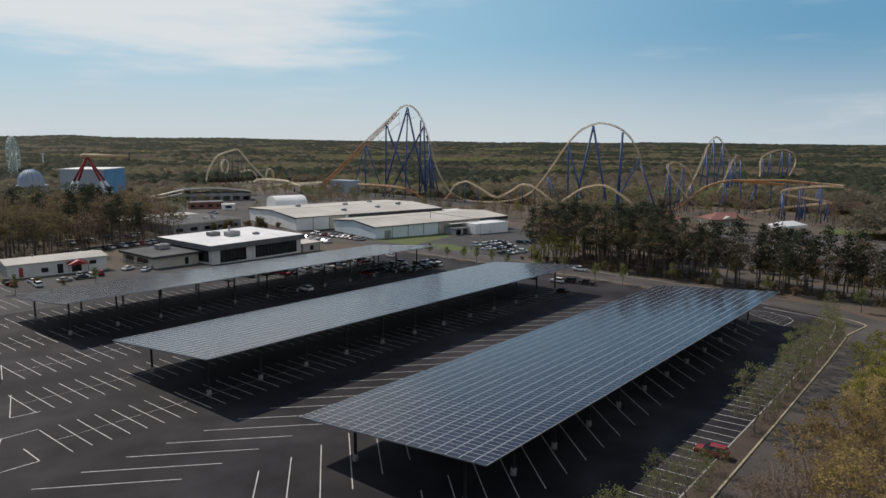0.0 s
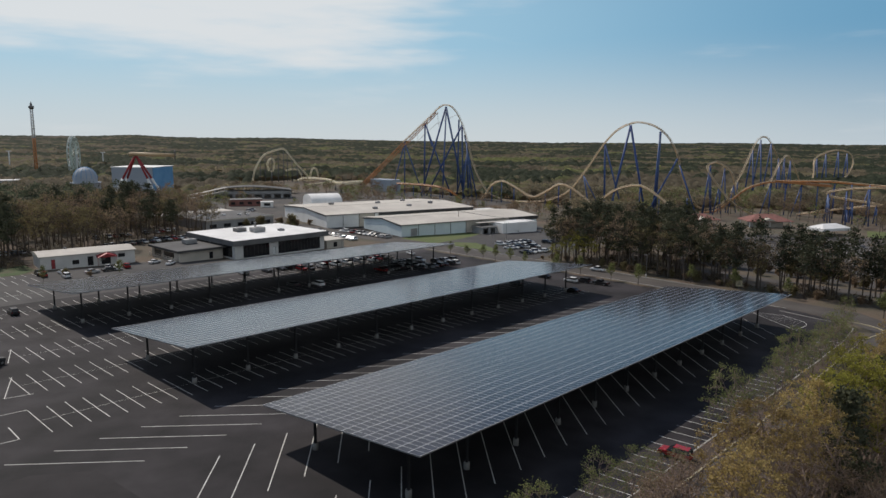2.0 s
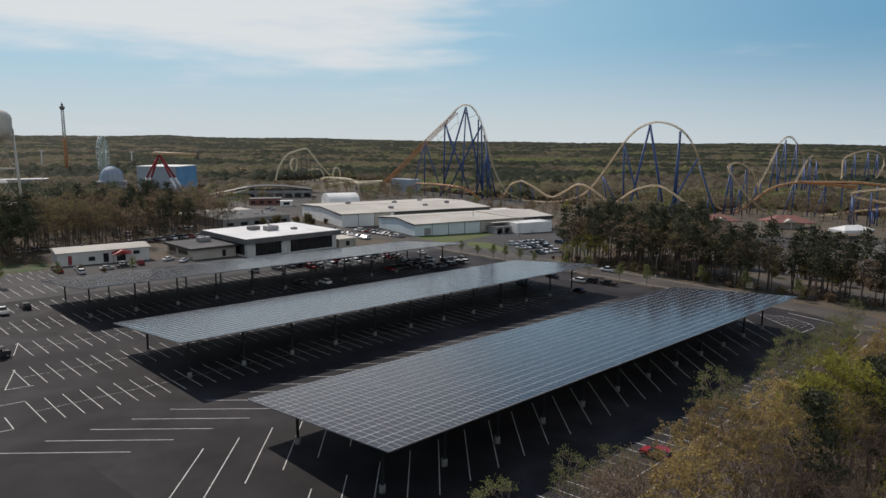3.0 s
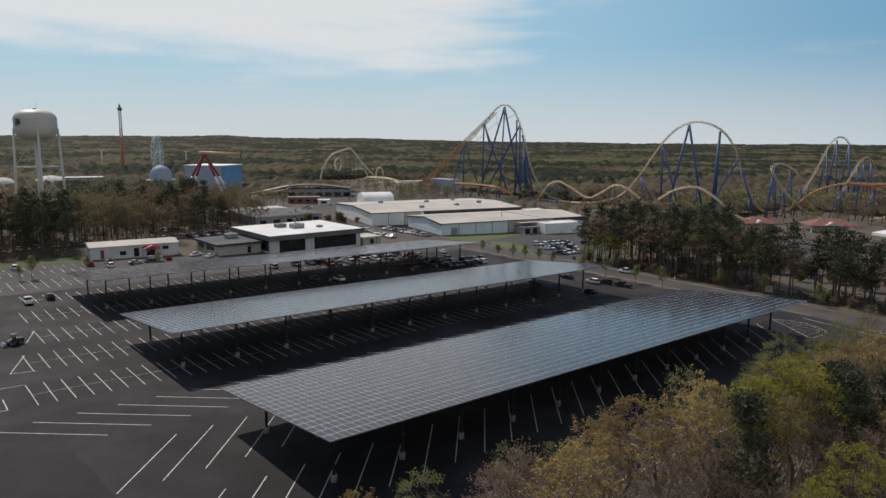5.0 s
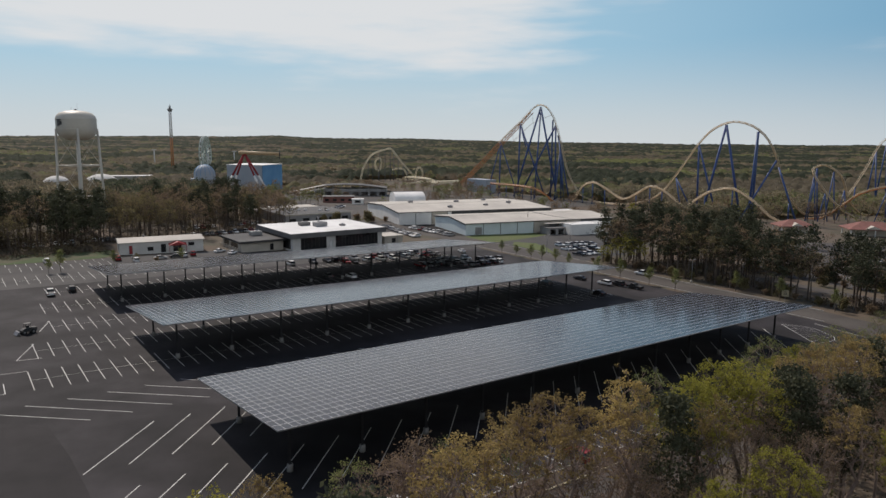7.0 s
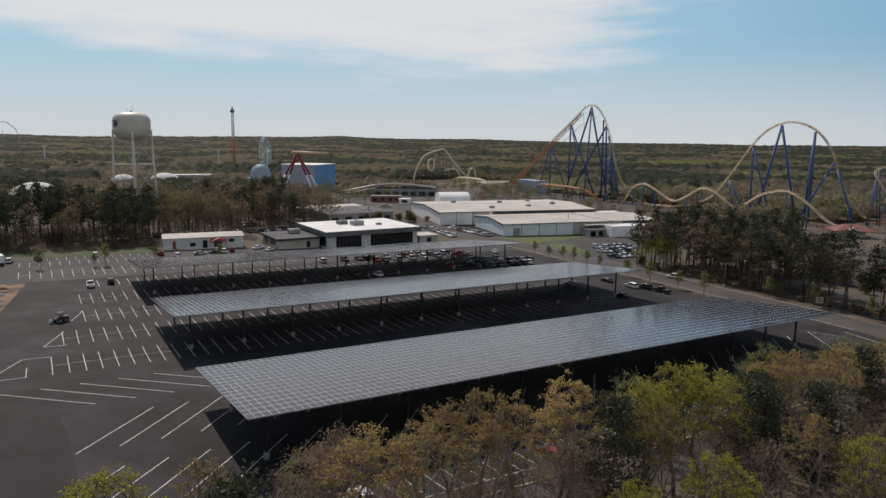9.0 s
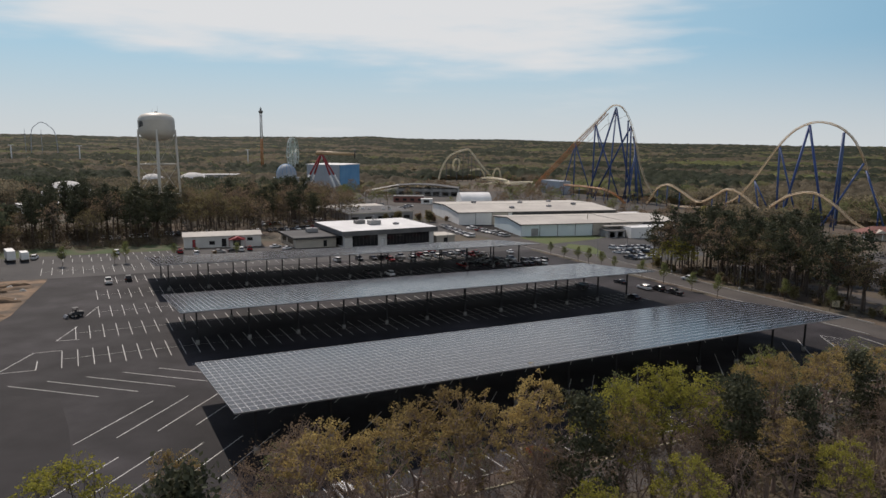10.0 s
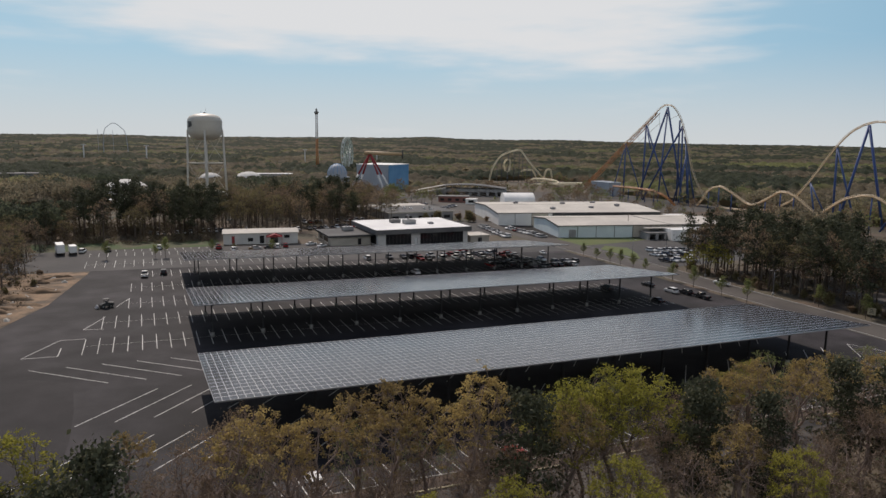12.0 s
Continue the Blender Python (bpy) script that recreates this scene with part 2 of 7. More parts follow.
M_TRACK_PALE = mat("cream_rail", (0.66, 0.54, 0.38), (0.58, 0.45, 0.29), 0.05, 0.5)
M_BLUE = mat("royal_blue_steel", (0.028, 0.064, 0.205), (0.034, 0.074, 0.18), 0.05, 0.5)
M_CREAM = mat("cream_track", (0.82, 0.73, 0.53), (0.72, 0.62, 0.43), 0.05, 0.55)
M_ORANGE = mat("orange_steel", (0.42, 0.16, 0.04), (0.36, 0.15, 0.05), 0.05, 0.5)
M_TANK = mat("cream_tank_paint", (0.60, 0.56, 0.48), (0.52, 0.48, 0.41), 0.12, 0.5, fine=(0.6, 0.06))
M_RIDE_WHITE = mat("white_ride_paint", (0.70, 0.69, 0.67), (0.6, 0.6, 0.58), 0.2, 0.5)
M_RIDE_BLUE = mat("sky_blue_cladding", (0.10, 0.27, 0.48), (0.15, 0.34, 0.55), 0.08, 0.6)
M_RIDE_GREY = mat("pale_grey_cladding", (0.33, 0.37, 0.42), (0.38, 0.41, 0.45), 0.08, 0.6)
M_WHEEL_GREEN = mat("pale_green_wheel_paint", (0.42, 0.50, 0.44), (0.5, 0.55, 0.5), 0.2, 0.5)
M_BARK = mat("bark", (0.085, 0.066, 0.05), (0.13, 0.105, 0.082), 1.2, 0.95, fine=(6.0, 0.3), stretch=(1, 1, 0.25))
M_TWIG = mat("grey_brown_twigs", (0.27, 0.20, 0.165), (0.18, 0.132, 0.11), 1.2, 0.95, fine=(6.0, 0.25), stretch=(1, 1, 0.25))
M_WOOD = mat("brown_oak_bark", (0.125, 0.098, 0.078), (0.085, 0.066, 0.052), 1.2, 0.95, fine=(6.0, 0.25), stretch=(1, 1, 0.25))
M_PINE_BARK = mat("pine_bark", (0.10, 0.07, 0.052), (0.065, 0.05, 0.04), 1.2, 0.95, fine=(6.0, 0.3), stretch=(1, 1, 0.25))
# stops run from shaded brown to sunlit yellow, leaf contrast put into the colour
M_LEAF_OLIVE = foliage("olive_spring_leaves", [(0.0, (0.15, 0.106, 0.055)), (0.4, (0.29, 0.212, 0.088)), (0.75, (0.45, 0.338, 0.13)), (1.0, (0.62, 0.475, 0.19))], 0.15, through_light=0.5)
M_LEAF_LIME = foliage("yellow_green_leaves", [(0.0, (0.16, 0.15, 0.034)), (0.5, (0.28, 0.262, 0.05)), (1.0, (0.40, 0.365, 0.08))], 0.15, through_light=0.5)
M_LEAF_BUD = foliage("brown_budding_twigs", [(0.0, (0.17, 0.118, 0.082)), (0.5, (0.25, 0.178, 0.115)), (1.0, (0.33, 0.242, 0.142))], 0.15, through_light=0.4)
M_LEAF_DULL = foliage("dull_olive_leaves", [(0.0, (0.12, 0.10, 0.055)), (0.5, (0.18, 0.15, 0.075)), (1.0, (0.25, 0.215, 0.105))], 0.15, through_light=0.4)
M_NEEDLE = foliage("dark_pine_needles", [(0.0, (0.040, 0.045, 0.029)), (0.5, (0.066, 0.072, 0.043)), (1.0, (0.10, 0.102, 0.058))], 0.2, through_light=0.25)
M_YOUNG = foliage("grey_green_young_leaves", [(0.0, (0.11, 0.125, 0.05)), (0.5, (0.19, 0.21, 0.078)), (1.0, (0.28, 0.285, 0.11))], 0.3, through_light=0.45)
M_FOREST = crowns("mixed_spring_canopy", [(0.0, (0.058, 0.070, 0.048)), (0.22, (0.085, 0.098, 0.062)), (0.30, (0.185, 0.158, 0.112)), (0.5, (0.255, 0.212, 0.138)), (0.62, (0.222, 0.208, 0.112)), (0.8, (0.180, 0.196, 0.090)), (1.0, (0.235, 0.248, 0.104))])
M_BRUSH = foliage("brown_undergrowth", [(0.0, (0.085, 0.066, 0.05)), (0.5, (0.14, 0.105, 0.075)), (0.8, (0.16, 0.135, 0.075)), (1.0, (0.11, 0.125, 0.05))], 0.05, through_light=0.35)

# ---- helpers for building ----


def rise(x):
    """Height of the ground, which falls gently along the canopies."""
    return -0.0165 * min(max(x, -60.0), 240.0)


def link(name, bm, material, parent=None, label=""):
    me = bpy.data.meshes.new(name)
    bm.to_mesh(me)
    bm.free()
    for m in material if isinstance(material, (list, tuple)) else [material]:
        me.materials.append(m)
    ob = new(name, me)
    ob.parent = parent
    if label:
        ob["label"] = label
    return ob


def part(name, bm, material, parent, label=""):
    return link(name, bm, material, parent, label)


def thing(name, m, label, category, group="", kind=""):
    """An Empty at the base of a thing, to hold its parts."""
    ob = new(name)
    ob.empty_display_size = 0.5
    ob.matrix_world = m
    return tagged(ob, label, category, group, kind)


def box(bm, x0, x1, y0, y1, z0, z1, mi=0, m=None):
    co = [(x, y, z) for z in (z0, z1) for y in (y0, y1) for x in (x0, x1)]
    vs = [bm.verts.new(m @ Vector(c) if m else c) for c in co]
    for q in ((0, 2, 3, 1), (4, 5, 7, 6), (0, 1, 5, 4), (2, 6, 7, 3), (0, 4, 6, 2), (1, 3, 7, 5)):
        bm.faces.new([vs[i] for i in q]).material_index = mi
    return vs


def tube(bm, a, b, r0, r1=None, n=8, mi=0, cap=True):
    """A tapered round bar from a to b."""
    a, b = Vector(a), Vector(b)
    r1 = r0 if r1 is None else r1
    d = (b - a).normalized()
    u = d.orthogonal().normalized()
    w = d.cross(u)
    rings = []
    for p, r in ((a, r0), (b, r1)):
        rings.append([bm.verts.new(p + (u * math.cos(2 * math.pi * k / n) + w * math.sin(2 * math.pi * k / n)) * r) for k in range(n)])
    for k in range(n):
        f = bm.faces.new((rings[0][k], rings[0][(k + 1) % n], rings[1][(k + 1) % n], rings[1][k]))
        f.smooth, f.material_index = n > 5, mi
    if cap:
        bm.faces.new(rings[0][::-1]).material_index = mi
        bm.faces.new(rings[1]).material_index = mi
    return rings


def sweep(bm, pts, r, n=6, mi=0):
    """A round bar along a polyline."""
    prev = None
    up = Vector((0, 0, 1))
    for i, p in enumerate(pts):
        d = (Vector(pts[min(i + 1, len(pts) - 1)]) - Vector(pts[max(i - 1, 0)])).normalized()
        s = d.cross(up)
        s = s.normalized() if s.length > 1e-3 else Vector((1, 0, 0))
        t = s.cross(d)
        ring = [bm.verts.new(Vector(p) + (s * math.cos(2 * math.pi * k / n) + t * math.sin(2 * math.pi * k / n)) * r) for k in range(n)]
        if prev:
            for k in range(n):
                f = bm.faces.new((prev[k], prev[(k + 1) % n], ring[(k + 1) % n], ring[k]))
                f.smooth, f.material_index = True, mi
        prev = ring


def lathe(bm, prof, n=24, mi=0, centre=(0, 0)):
    """A body of revolution from (radius, height) pairs."""
    prev = None
    for r, z in prof:
        ring = [bm.verts.new((centre[0] + r * math.cos(2 * math.pi * k / n), centre[1] + r * math.sin(2 * math.pi * k / n), z)) for k in range(n)]
        if prev:
            for k in range(n):
                f = bm.faces.new((prev[k], prev[(k + 1) % n], ring[(k + 1) % n], ring[k]))
                f.smooth, f.material_index = True, mi
        prev = ring


def smooth_path(nodes, step=3.0):
    """Points along a Catmull-Rom spline through the nodes."""
    p = [Vector(q) for q in nodes]
    p = [2 * p[0] - p[1]] + p + [2 * p[-1] - p[-2]]
    out = []
    for i in range(1, len(p) - 2):
        a, b, c, d = p[i - 1 : i + 3]
        k = max(2, int((c - b).length / step))
        for j in range(k):
            t = j / k
            out.append(0.5 * (2 * b + (c - a) * t + (2 * a - 5 * b + 4 * c - d) * t * t + (3 * b - a - 3 * c + d) * t**3))
    out.append(p[-2])
    return out


def B():
    return bmesh.new()


def mesh_from(name, verts, faces, material, smooth=False):
    me = bpy.data.meshes.new(name)
    verts, faces = np.asarray(verts, np.float32), np.asarray(faces, np.int32)
    k = faces.shape[1]
    me.vertices.add(len(verts))
    me.vertices.foreach_set("co", verts.ravel())
    me.loops.add(faces.size)
    me.loops.foreach_set("vertex_index", faces.ravel())
    me.polygons.add(len(faces))
    me.polygons.foreach_set("loop_start", np.arange(0, faces.size, k, dtype=np.int32))
    me.polygons.foreach_set("use_smooth", np.full(len(faces), bool(smooth)))
    me.update(calc_edges=True)
    me.materials.append(material)
    return me

# ---- ground ----


def far_level(x, y):
    """Low wooded hills that close the horizon."""
    r = math.hypot(x, y)
    k = min(max((r - 900) / 3400, 0), 1)
    hump = 9 * noise.noise((x * 0.0009, y * 0.0009, 0.3)) + 4 * noise.noise((x * 0.003, y * 0.003, 1.7))
    if k <= 0:
        return 0.0
    turn = math.degrees(math.atan2(-(x + 35), y + 70))
    west = min(max((turn + 48) / 22, 0), 1)
    hump += 13 * math.exp(-(((turn + 22.5) / 2.2) ** 2))
    hump += west * west * (3 - 2 * west) * (15 + 5 * noise.noise((turn * 0.12, 0.5, 4.0)))
    return k * k * (3 - 2 * k) * (15 + hump)


def ground_sheet():
    xs = sorted({-4900, -3600, -2600, -1800, -1200, -800, -500, -300, -180, -100, -60, 0, 60, 120, 180, 240, 320, 420, 560, 750, 1000, 1300, 1600, 2000, 2400, 2800, 3200, 3600, 4000, 4400, 4900})
    ys = sorted({-4900, -3000, -1500, -800, -400, -200, -100, 0, 100, 200, 300, 400, 550, 750, 1000, 1300, 1600, 2000, 2400, 2800, 3200, 3600, 4000, 4400, 4900})
    bm = B()
    vs = [[bm.verts.new((x, y, rise(x) - 0.06 + far_level(x, y))) for x in xs] for y in ys]
    for j in range(len(ys) - 1):
        for i in range(len(xs) - 1):
            bm.faces.new((vs[j][i], vs[j][i + 1], vs[j + 1][i + 1], vs[j + 1][i]))
    return tagged(link("ground", bm, M_EARTH), "brown leaf-littered ground under the woods", "ground", kind="structure")


ground_sheet()


def sheet(name, outline, lift, material, label, category="", kind="structure", thick=0.0):
    """A thin paved area over the sloping ground, cut in strips along x where the slope bends."""
    bm = B()
    top = [bm.verts.new((x, y, rise(x) + lift)) for x, y in outline]
    bm.faces.new(top)
    if thick:
        low = [bm.verts.new((x, y, rise(x) + lift - thick)) for x, y in outline]
        for i in range(len(top)):
            j = (i + 1) % len(top)
            bm.faces.new((top[i], low[i], low[j], top[j]))
    bmesh.ops.recalc_face_normals(bm, faces=bm.faces[:])
    bmesh.ops.triangulate(bm, faces=[f for f in bm.faces if len(f.verts) > 4])
    ob = link(name, bm, material)
    return tagged(ob, label, category or name, kind=kind)


# The lot, its worn far part, and the roads round it.
sheet("parking_lot", [(-60, -60), (-29, -46), (-20, -18), (0, -13.5), (100, -13.5), (124, -13.0), (138, -11.5), (146, -7), (149.5, 4), (152, 60), (154, 150), (60, 150), (-24.5, 150), (-24.5, 146), (-31, 104), (-36, 89), (-45, 60), (-60, 20)], 0.0, M_ASPHALT, "new black asphalt parking lot with white lines")
sheet("asphalt_patch", [(-20.2, 39.5), (-19.0, 26), (-18.6, 13.6), (-19.5, -2), (-24, -16), (-58, -30), (-58, 24), (-40, 41), (-27, 44)], 0.004, M_PATCH, "darker freshly laid asphalt patch in the lot")
sheet("far_parking_lot", [(-60, 150), (154, 150), (154, 168), (120, 176), (75, 180), (60, 193), (-30, 194), (-60, 190)], -0.004, M_OLD_ASPHALT, "older grey asphalt parking lot by the offices")
sheet("road", [(-70, -27), (0, -25.5), (120, -24.5), (148, -22), (160, -8), (163, 20), (166, 90), (168, 150), (168, 330), (154, 330), (154, 150), (152, 60), (150, 5), (147, -8), (140, -15.3), (128, -16.6), (0, -16.7), (-60, -19)], -0.012, M_ROAD, "weathered pale grey access road")
sheet("works_yard", [(168, 105), (212, 112), (250, 150), (262, 172), (212, 172), (168, 186), (150, 200), (120, 200), (120, 260), (168, 260), (168, 186)], -0.02, M_OLD_ASPHALT, "grey asphalt works yard with parked cars")
sheet("park_paving", [(215, 285), (420, 250), (420, 420), (280, 460), (150, 440), (110, 300), (160, 285)], -0.03, M_TRODDEN, "brown-grey trodden ground and paving among the rides")
sheet("right_parking_lot", [(204, -60), (360, -60), (345, 20), (325, 62), (300, 88), (235, 82), (204, 62)], -0.03, M_ROAD, "worn pale asphalt lot with darker lanes behind the pines")
for k in range(8):
    x = 213 + 15.5 * k
    top = min(60 + 0.7 * (x - 204), 80, 84 - 0.9 * max(x - 295, 0))
    sheet("asphalt_lane", [(x, -56), (x + 6.5, -56), (x + 6.5, top), (x, top)], 0.02, M_PATCH, "dark asphalt lane between pale bays of the lot")
sheet("service_road", [(188, -60), (195.5, -60), (195, 10), (196, 62), (189, 62), (187.5, 10)], 0.0, M_ROAD, "pale service road among the pines")
sheet("lawn", [(348, -50), (345, 30), (372, 36), (384, -50)], 0.01, M_GRASS, "green lawn beside the coaster")
sheet("lawn", [(168, 160), (200, 166), (212, 171), (206, 180), (180, 186), (168, 182)], 0.01, M_GRASS, "mown green lawn beside the shed")
sheet("lawn", [(170, 124), (178, 136), (184, 150), (178, 158), (170, 150)], 0.01, M_GRASS, "small lawn between the road and the yard")
sheet("verge", [(-60, 190), (-30, 194), (14, 194.5), (20, 200), (20, 214), (-60, 214)], 0.01, M_VERGE, "rough brown-green verge at the edge of the woods")
sheet("sand_bank", [(-24.6, 146.5), (-27, 150), (-60, 148), (-60, 80), (-44, 72), (-36, 89), (-31, 104)], 0.03, M_DIRT, "bare sandy ground with rubble beside the lot")


def kerb(name, pts, w, h, material, label):
    """A raised kerb along a line."""
    bm = B()
    prev = None
    for i, (x, y) in enumerate(pts):
        a, b = Vector(pts[max(i - 1, 0)]), Vector(pts[min(i + 1, len(pts) - 1)])
        d = (b - a).normalized()
        s = Vector((-d.y, d.x)) * (w / 2)
        z = rise(x)
        ring = [bm.verts.new((x + s.x * k, y + s.y * k, z + hh)) for k, hh in ((1, -0.1), (1, h), (-1, h), (-1, -0.1))]
        if prev:
            for k in range(3):
                bm.faces.new((prev[k], prev[k + 1], ring[k + 1], ring[k]))
        else:
            bm.faces.new(ring)
        prev = ring
    bm.faces.new(prev[::-1])
    return tagged(link(name, bm, material), label, "kerb", kind="structure")


def arc(cx, cy, r, a0, a1, n=10):
    return [(cx + r * math.cos(radians(a0 + (a1 - a0) * k / n)), cy + r * math.sin(radians(a0 + (a1 - a0) * k / n))) for k in range(n + 1)]


kerb("kerb", [(-20, -17.2), (0, -16.7), (60, -16.5), (100, -16.2), (128, -15.6)] + arc(137, -9.5, 9.5, -60, 20, 8), 0.28, 0.16, M_YELLOW_PAINT, "faded yellow-painted kerb along the road")
kerb("kerb", [(0, -13.5), (60, -13.4), (100, -13.2), (124, -12.8)] + arc(135, -4, 8.5, -60, 5, 7) + [(146, 8)], 0.22, 0.14, M_CONCRETE, "concrete kerb at the edge of the lot")
kerb("kerb", [(150.5, 8), (152.2, 60), (154.0, 150), (154.2, 175)], 0.25, 0.15, M_CONCRETE, "concrete kerb between lot and road")
kerb("kerb", [(163, 14), (164, 60), (166.5, 100), (168, 150), (168, 160)], 0.25, 0.15, M_CONCRETE, "concrete kerb on the wood's side of the road")
sheet("planting_strip", [(0, -16.5), (60, -16.3), (100, -16.0), (127, -15.4), (138, -12.6), (144, -6.5), (143, -5.5), (136, -11.3), (124, -12.9), (100, -13.3), (0, -13.6)], 0.06, M_MULCH, "brown planting strip between two kerbs")
sheet("footpath", [(150.6, 40), (152.3, 60), (153.9, 150), (150.9, 150), (149.3, 60), (147.9, 40)], 0.05, M_EARTH, "earth strip with young trees by the road")

for k in range(10):
    x, y = 208 + 11.0 * k, 60 - 2.6 * k
    sheet("gravel_strip", [(x, y), (x + 15 + k, y - 78), (x + 18.5 + k, y - 78), (x + 3.5, y)], 0.015, M_ROAD, "pale gravel strip between lanes behind the pines")

# ---- painted lines ----


def stripe(bm, a, b, w=0.16):
    a, b = Vector((a[0], a[1], 0)), Vector((b[0], b[1], 0))
    d = (b - a).normalized()
    s = Vector((-d.y, d.x, 0)) * (w / 2)
    bm.faces.new([bm.verts.new((p.x, p.y, rise(p.x) + 0.012)) for p in (a - s, b - s, b + s, a + s)])


def lines(name, segs, label, w=0.14):
    bm = B()
    for a, b in segs:
        stripe(bm, a, b, w)
    return tagged(link(name, bm, M_PAINT), label, "road marking", kind="structure")


STALL = 2.743


def car_rows(y0, ym, y1, x0, x1, spine=True, pitch=STALL):
    k = int((x1 - x0) / pitch + 0.5)
    lines("stall_lines", [((x0 + pitch * i, y0), (x0 + pitch * i, y1)) for i in range(k + 1)], "white painted lines of double car stalls on asphalt", 0.13)
    if spine:
        lines("stall_spine", [((x0 - 0.1, ym), (x0 + pitch * k, ym))], "thin grey-white line between two rows of stalls", 0.07)


car_rows(56.8, 62.6, 68.2, -20.1, 127)
car_rows(76.0, 81.7, 87.6, -17.55, 128)
car_rows(94.6, 100.4, 106.3, -12.35, 128)
car_rows(114.8, 120.7, 126.6, -12.1, 128)
car_rows(135.5, 139.8, 146.0, -9.0, 128)
car_rows(155.5, 162.0, 168.8, -26.4, 60, True, 2.93)
car_rows(178.0, 181.0, 186.0, -26.4, 16, False, 2.93)
car_rows(189.0, 192.0, 194.0, -18.2, 16, False, 2.93)
lines("island_outline", [((-20.1, 68.6), (-25.0, 68.9)), ((-25.0, 68.9), (-30.5, 57.5)), ((-30.5, 57.5), (-24.3, 57.2)), ((-24.3, 57.2), (-24.2, 62.9))], "white outline of a painted island")
lines("island_outline", [((-17.2, 87.4), (-21.2, 76.5)), ((-21.2, 76.5), (-17.0, 75.9))], "white outline of a painted island")
lines("island_outline", [((-12.2, 106.5), (-15.2, 97.2)), ((-12.2, 106.5), (-12.9, 105.5))], "white outline of a painted island")
lines("bus_lines", [((-6.7 + 5.47 * k, 32.4), (-18.4 + 5.47 * k, 19.3)) for k in range(26)], "long slanting white lines of bus stalls")
lines("bus_lines", [((-13.1 + 5.5 * k, 12.5), (-24.3 + 5.5 * k, 0.6)) for k in range(27)], "long slanting white lines of bus stalls")
lines("bus_lines", [((-14.6 + 6.03 * k, 38.0), (-28.2 + 6.03 * k, 49.6)) for k in range(25)], "long slanting white lines of bus stalls")
lines("strip_stall_lines", [((6.0 + 2.9 * k, -7.4), (6.6 + 2.9 * k, -13.3)) for k in range(41)], "white lines of car stalls along the planting strip")
lines("island_outline", [((138.3, 12.5), (127.1, -1.6)), ((127.1, -1.6), (134.5, -2.2)), ((134.5, -2.2), (137.6, -0.6)), ((137.6, -0.6), (141.2, 5.6)), ((141.2, 5.6), (140.6, 9.0)), ((140.6, 9.0), (138.3, 12.5))], "white outline of a painted island at the lot's corner")
lines("island_hatching", [((136.9 - 1.2 * k, 10.7 - 1.5 * k), (140.9 - 0.45 * k, 7.2 - 1.05 * k)) for k in range(8)], "thin worn hatching inside a painted island", 0.05)

# ---- solar canopies ----
CANOPY_W, CANOPY_L = 32.0, 127.4
FRONT_Z, BACK_Z = 8.62, 5.76
COLS, ROWS = 122, 16
PITCH_X, PITCH_Y = CANOPY_L / COLS, CANOPY_W / ROWS


def panel_mesh():
    """One solar module: aluminium frame round a sunk pane."""
    w, d, h = PITCH_X / 2 - 0.001, PITCH_Y / 2 - 0.001, 0.045
    bm = B()
    rings = [[bm.verts.new((sx * (w - i * 0.033), sy * (d - i * 0.062), z)) for sx, sy in ((-1, -1), (1, -1), (1, 1), (-1, 1))] for i, z in ((0, -h), (0, 0), (1, 0), (1, -0.006))]
    for r, mi in ((0, 0), (1, 0), (2, 0)):
        for k in range(4):
            bm.faces.new((rings[r][k], rings[r][(k + 1) % 4], rings[r + 1][(k + 1) % 4], rings[r + 1][k])).material_index = mi
    bm.faces.new(rings[3]).material_index = 1
    bm.faces.new(rings[0][::-1]).material_index = 0
    me = bpy.data.meshes.new("solar_panel")
    bm.to_mesh(me)
    bm.free()
    me.materials.append(M_FRAME)
    me.materials.append(M_CELL)
    return me


PANEL = panel_mesh()


def canopy_matrix(x0, y0):
    """Local frame on the sloping top: x along, y across, from the low front corner of the plan."""
    ex = Vector((1, 0, -0.0165)).normalized()
    ey = Vector((0, CANOPY_W, BACK_Z - FRONT_Z)).normalized()
    ez = ex.cross(ey).normalized()
    ey = ez.cross(ex)
    m = Matrix((ex, ey, ez)).transposed().to_4x4()
    m.translation = (x0, y0, FRONT_Z + rise(x0))
    return m


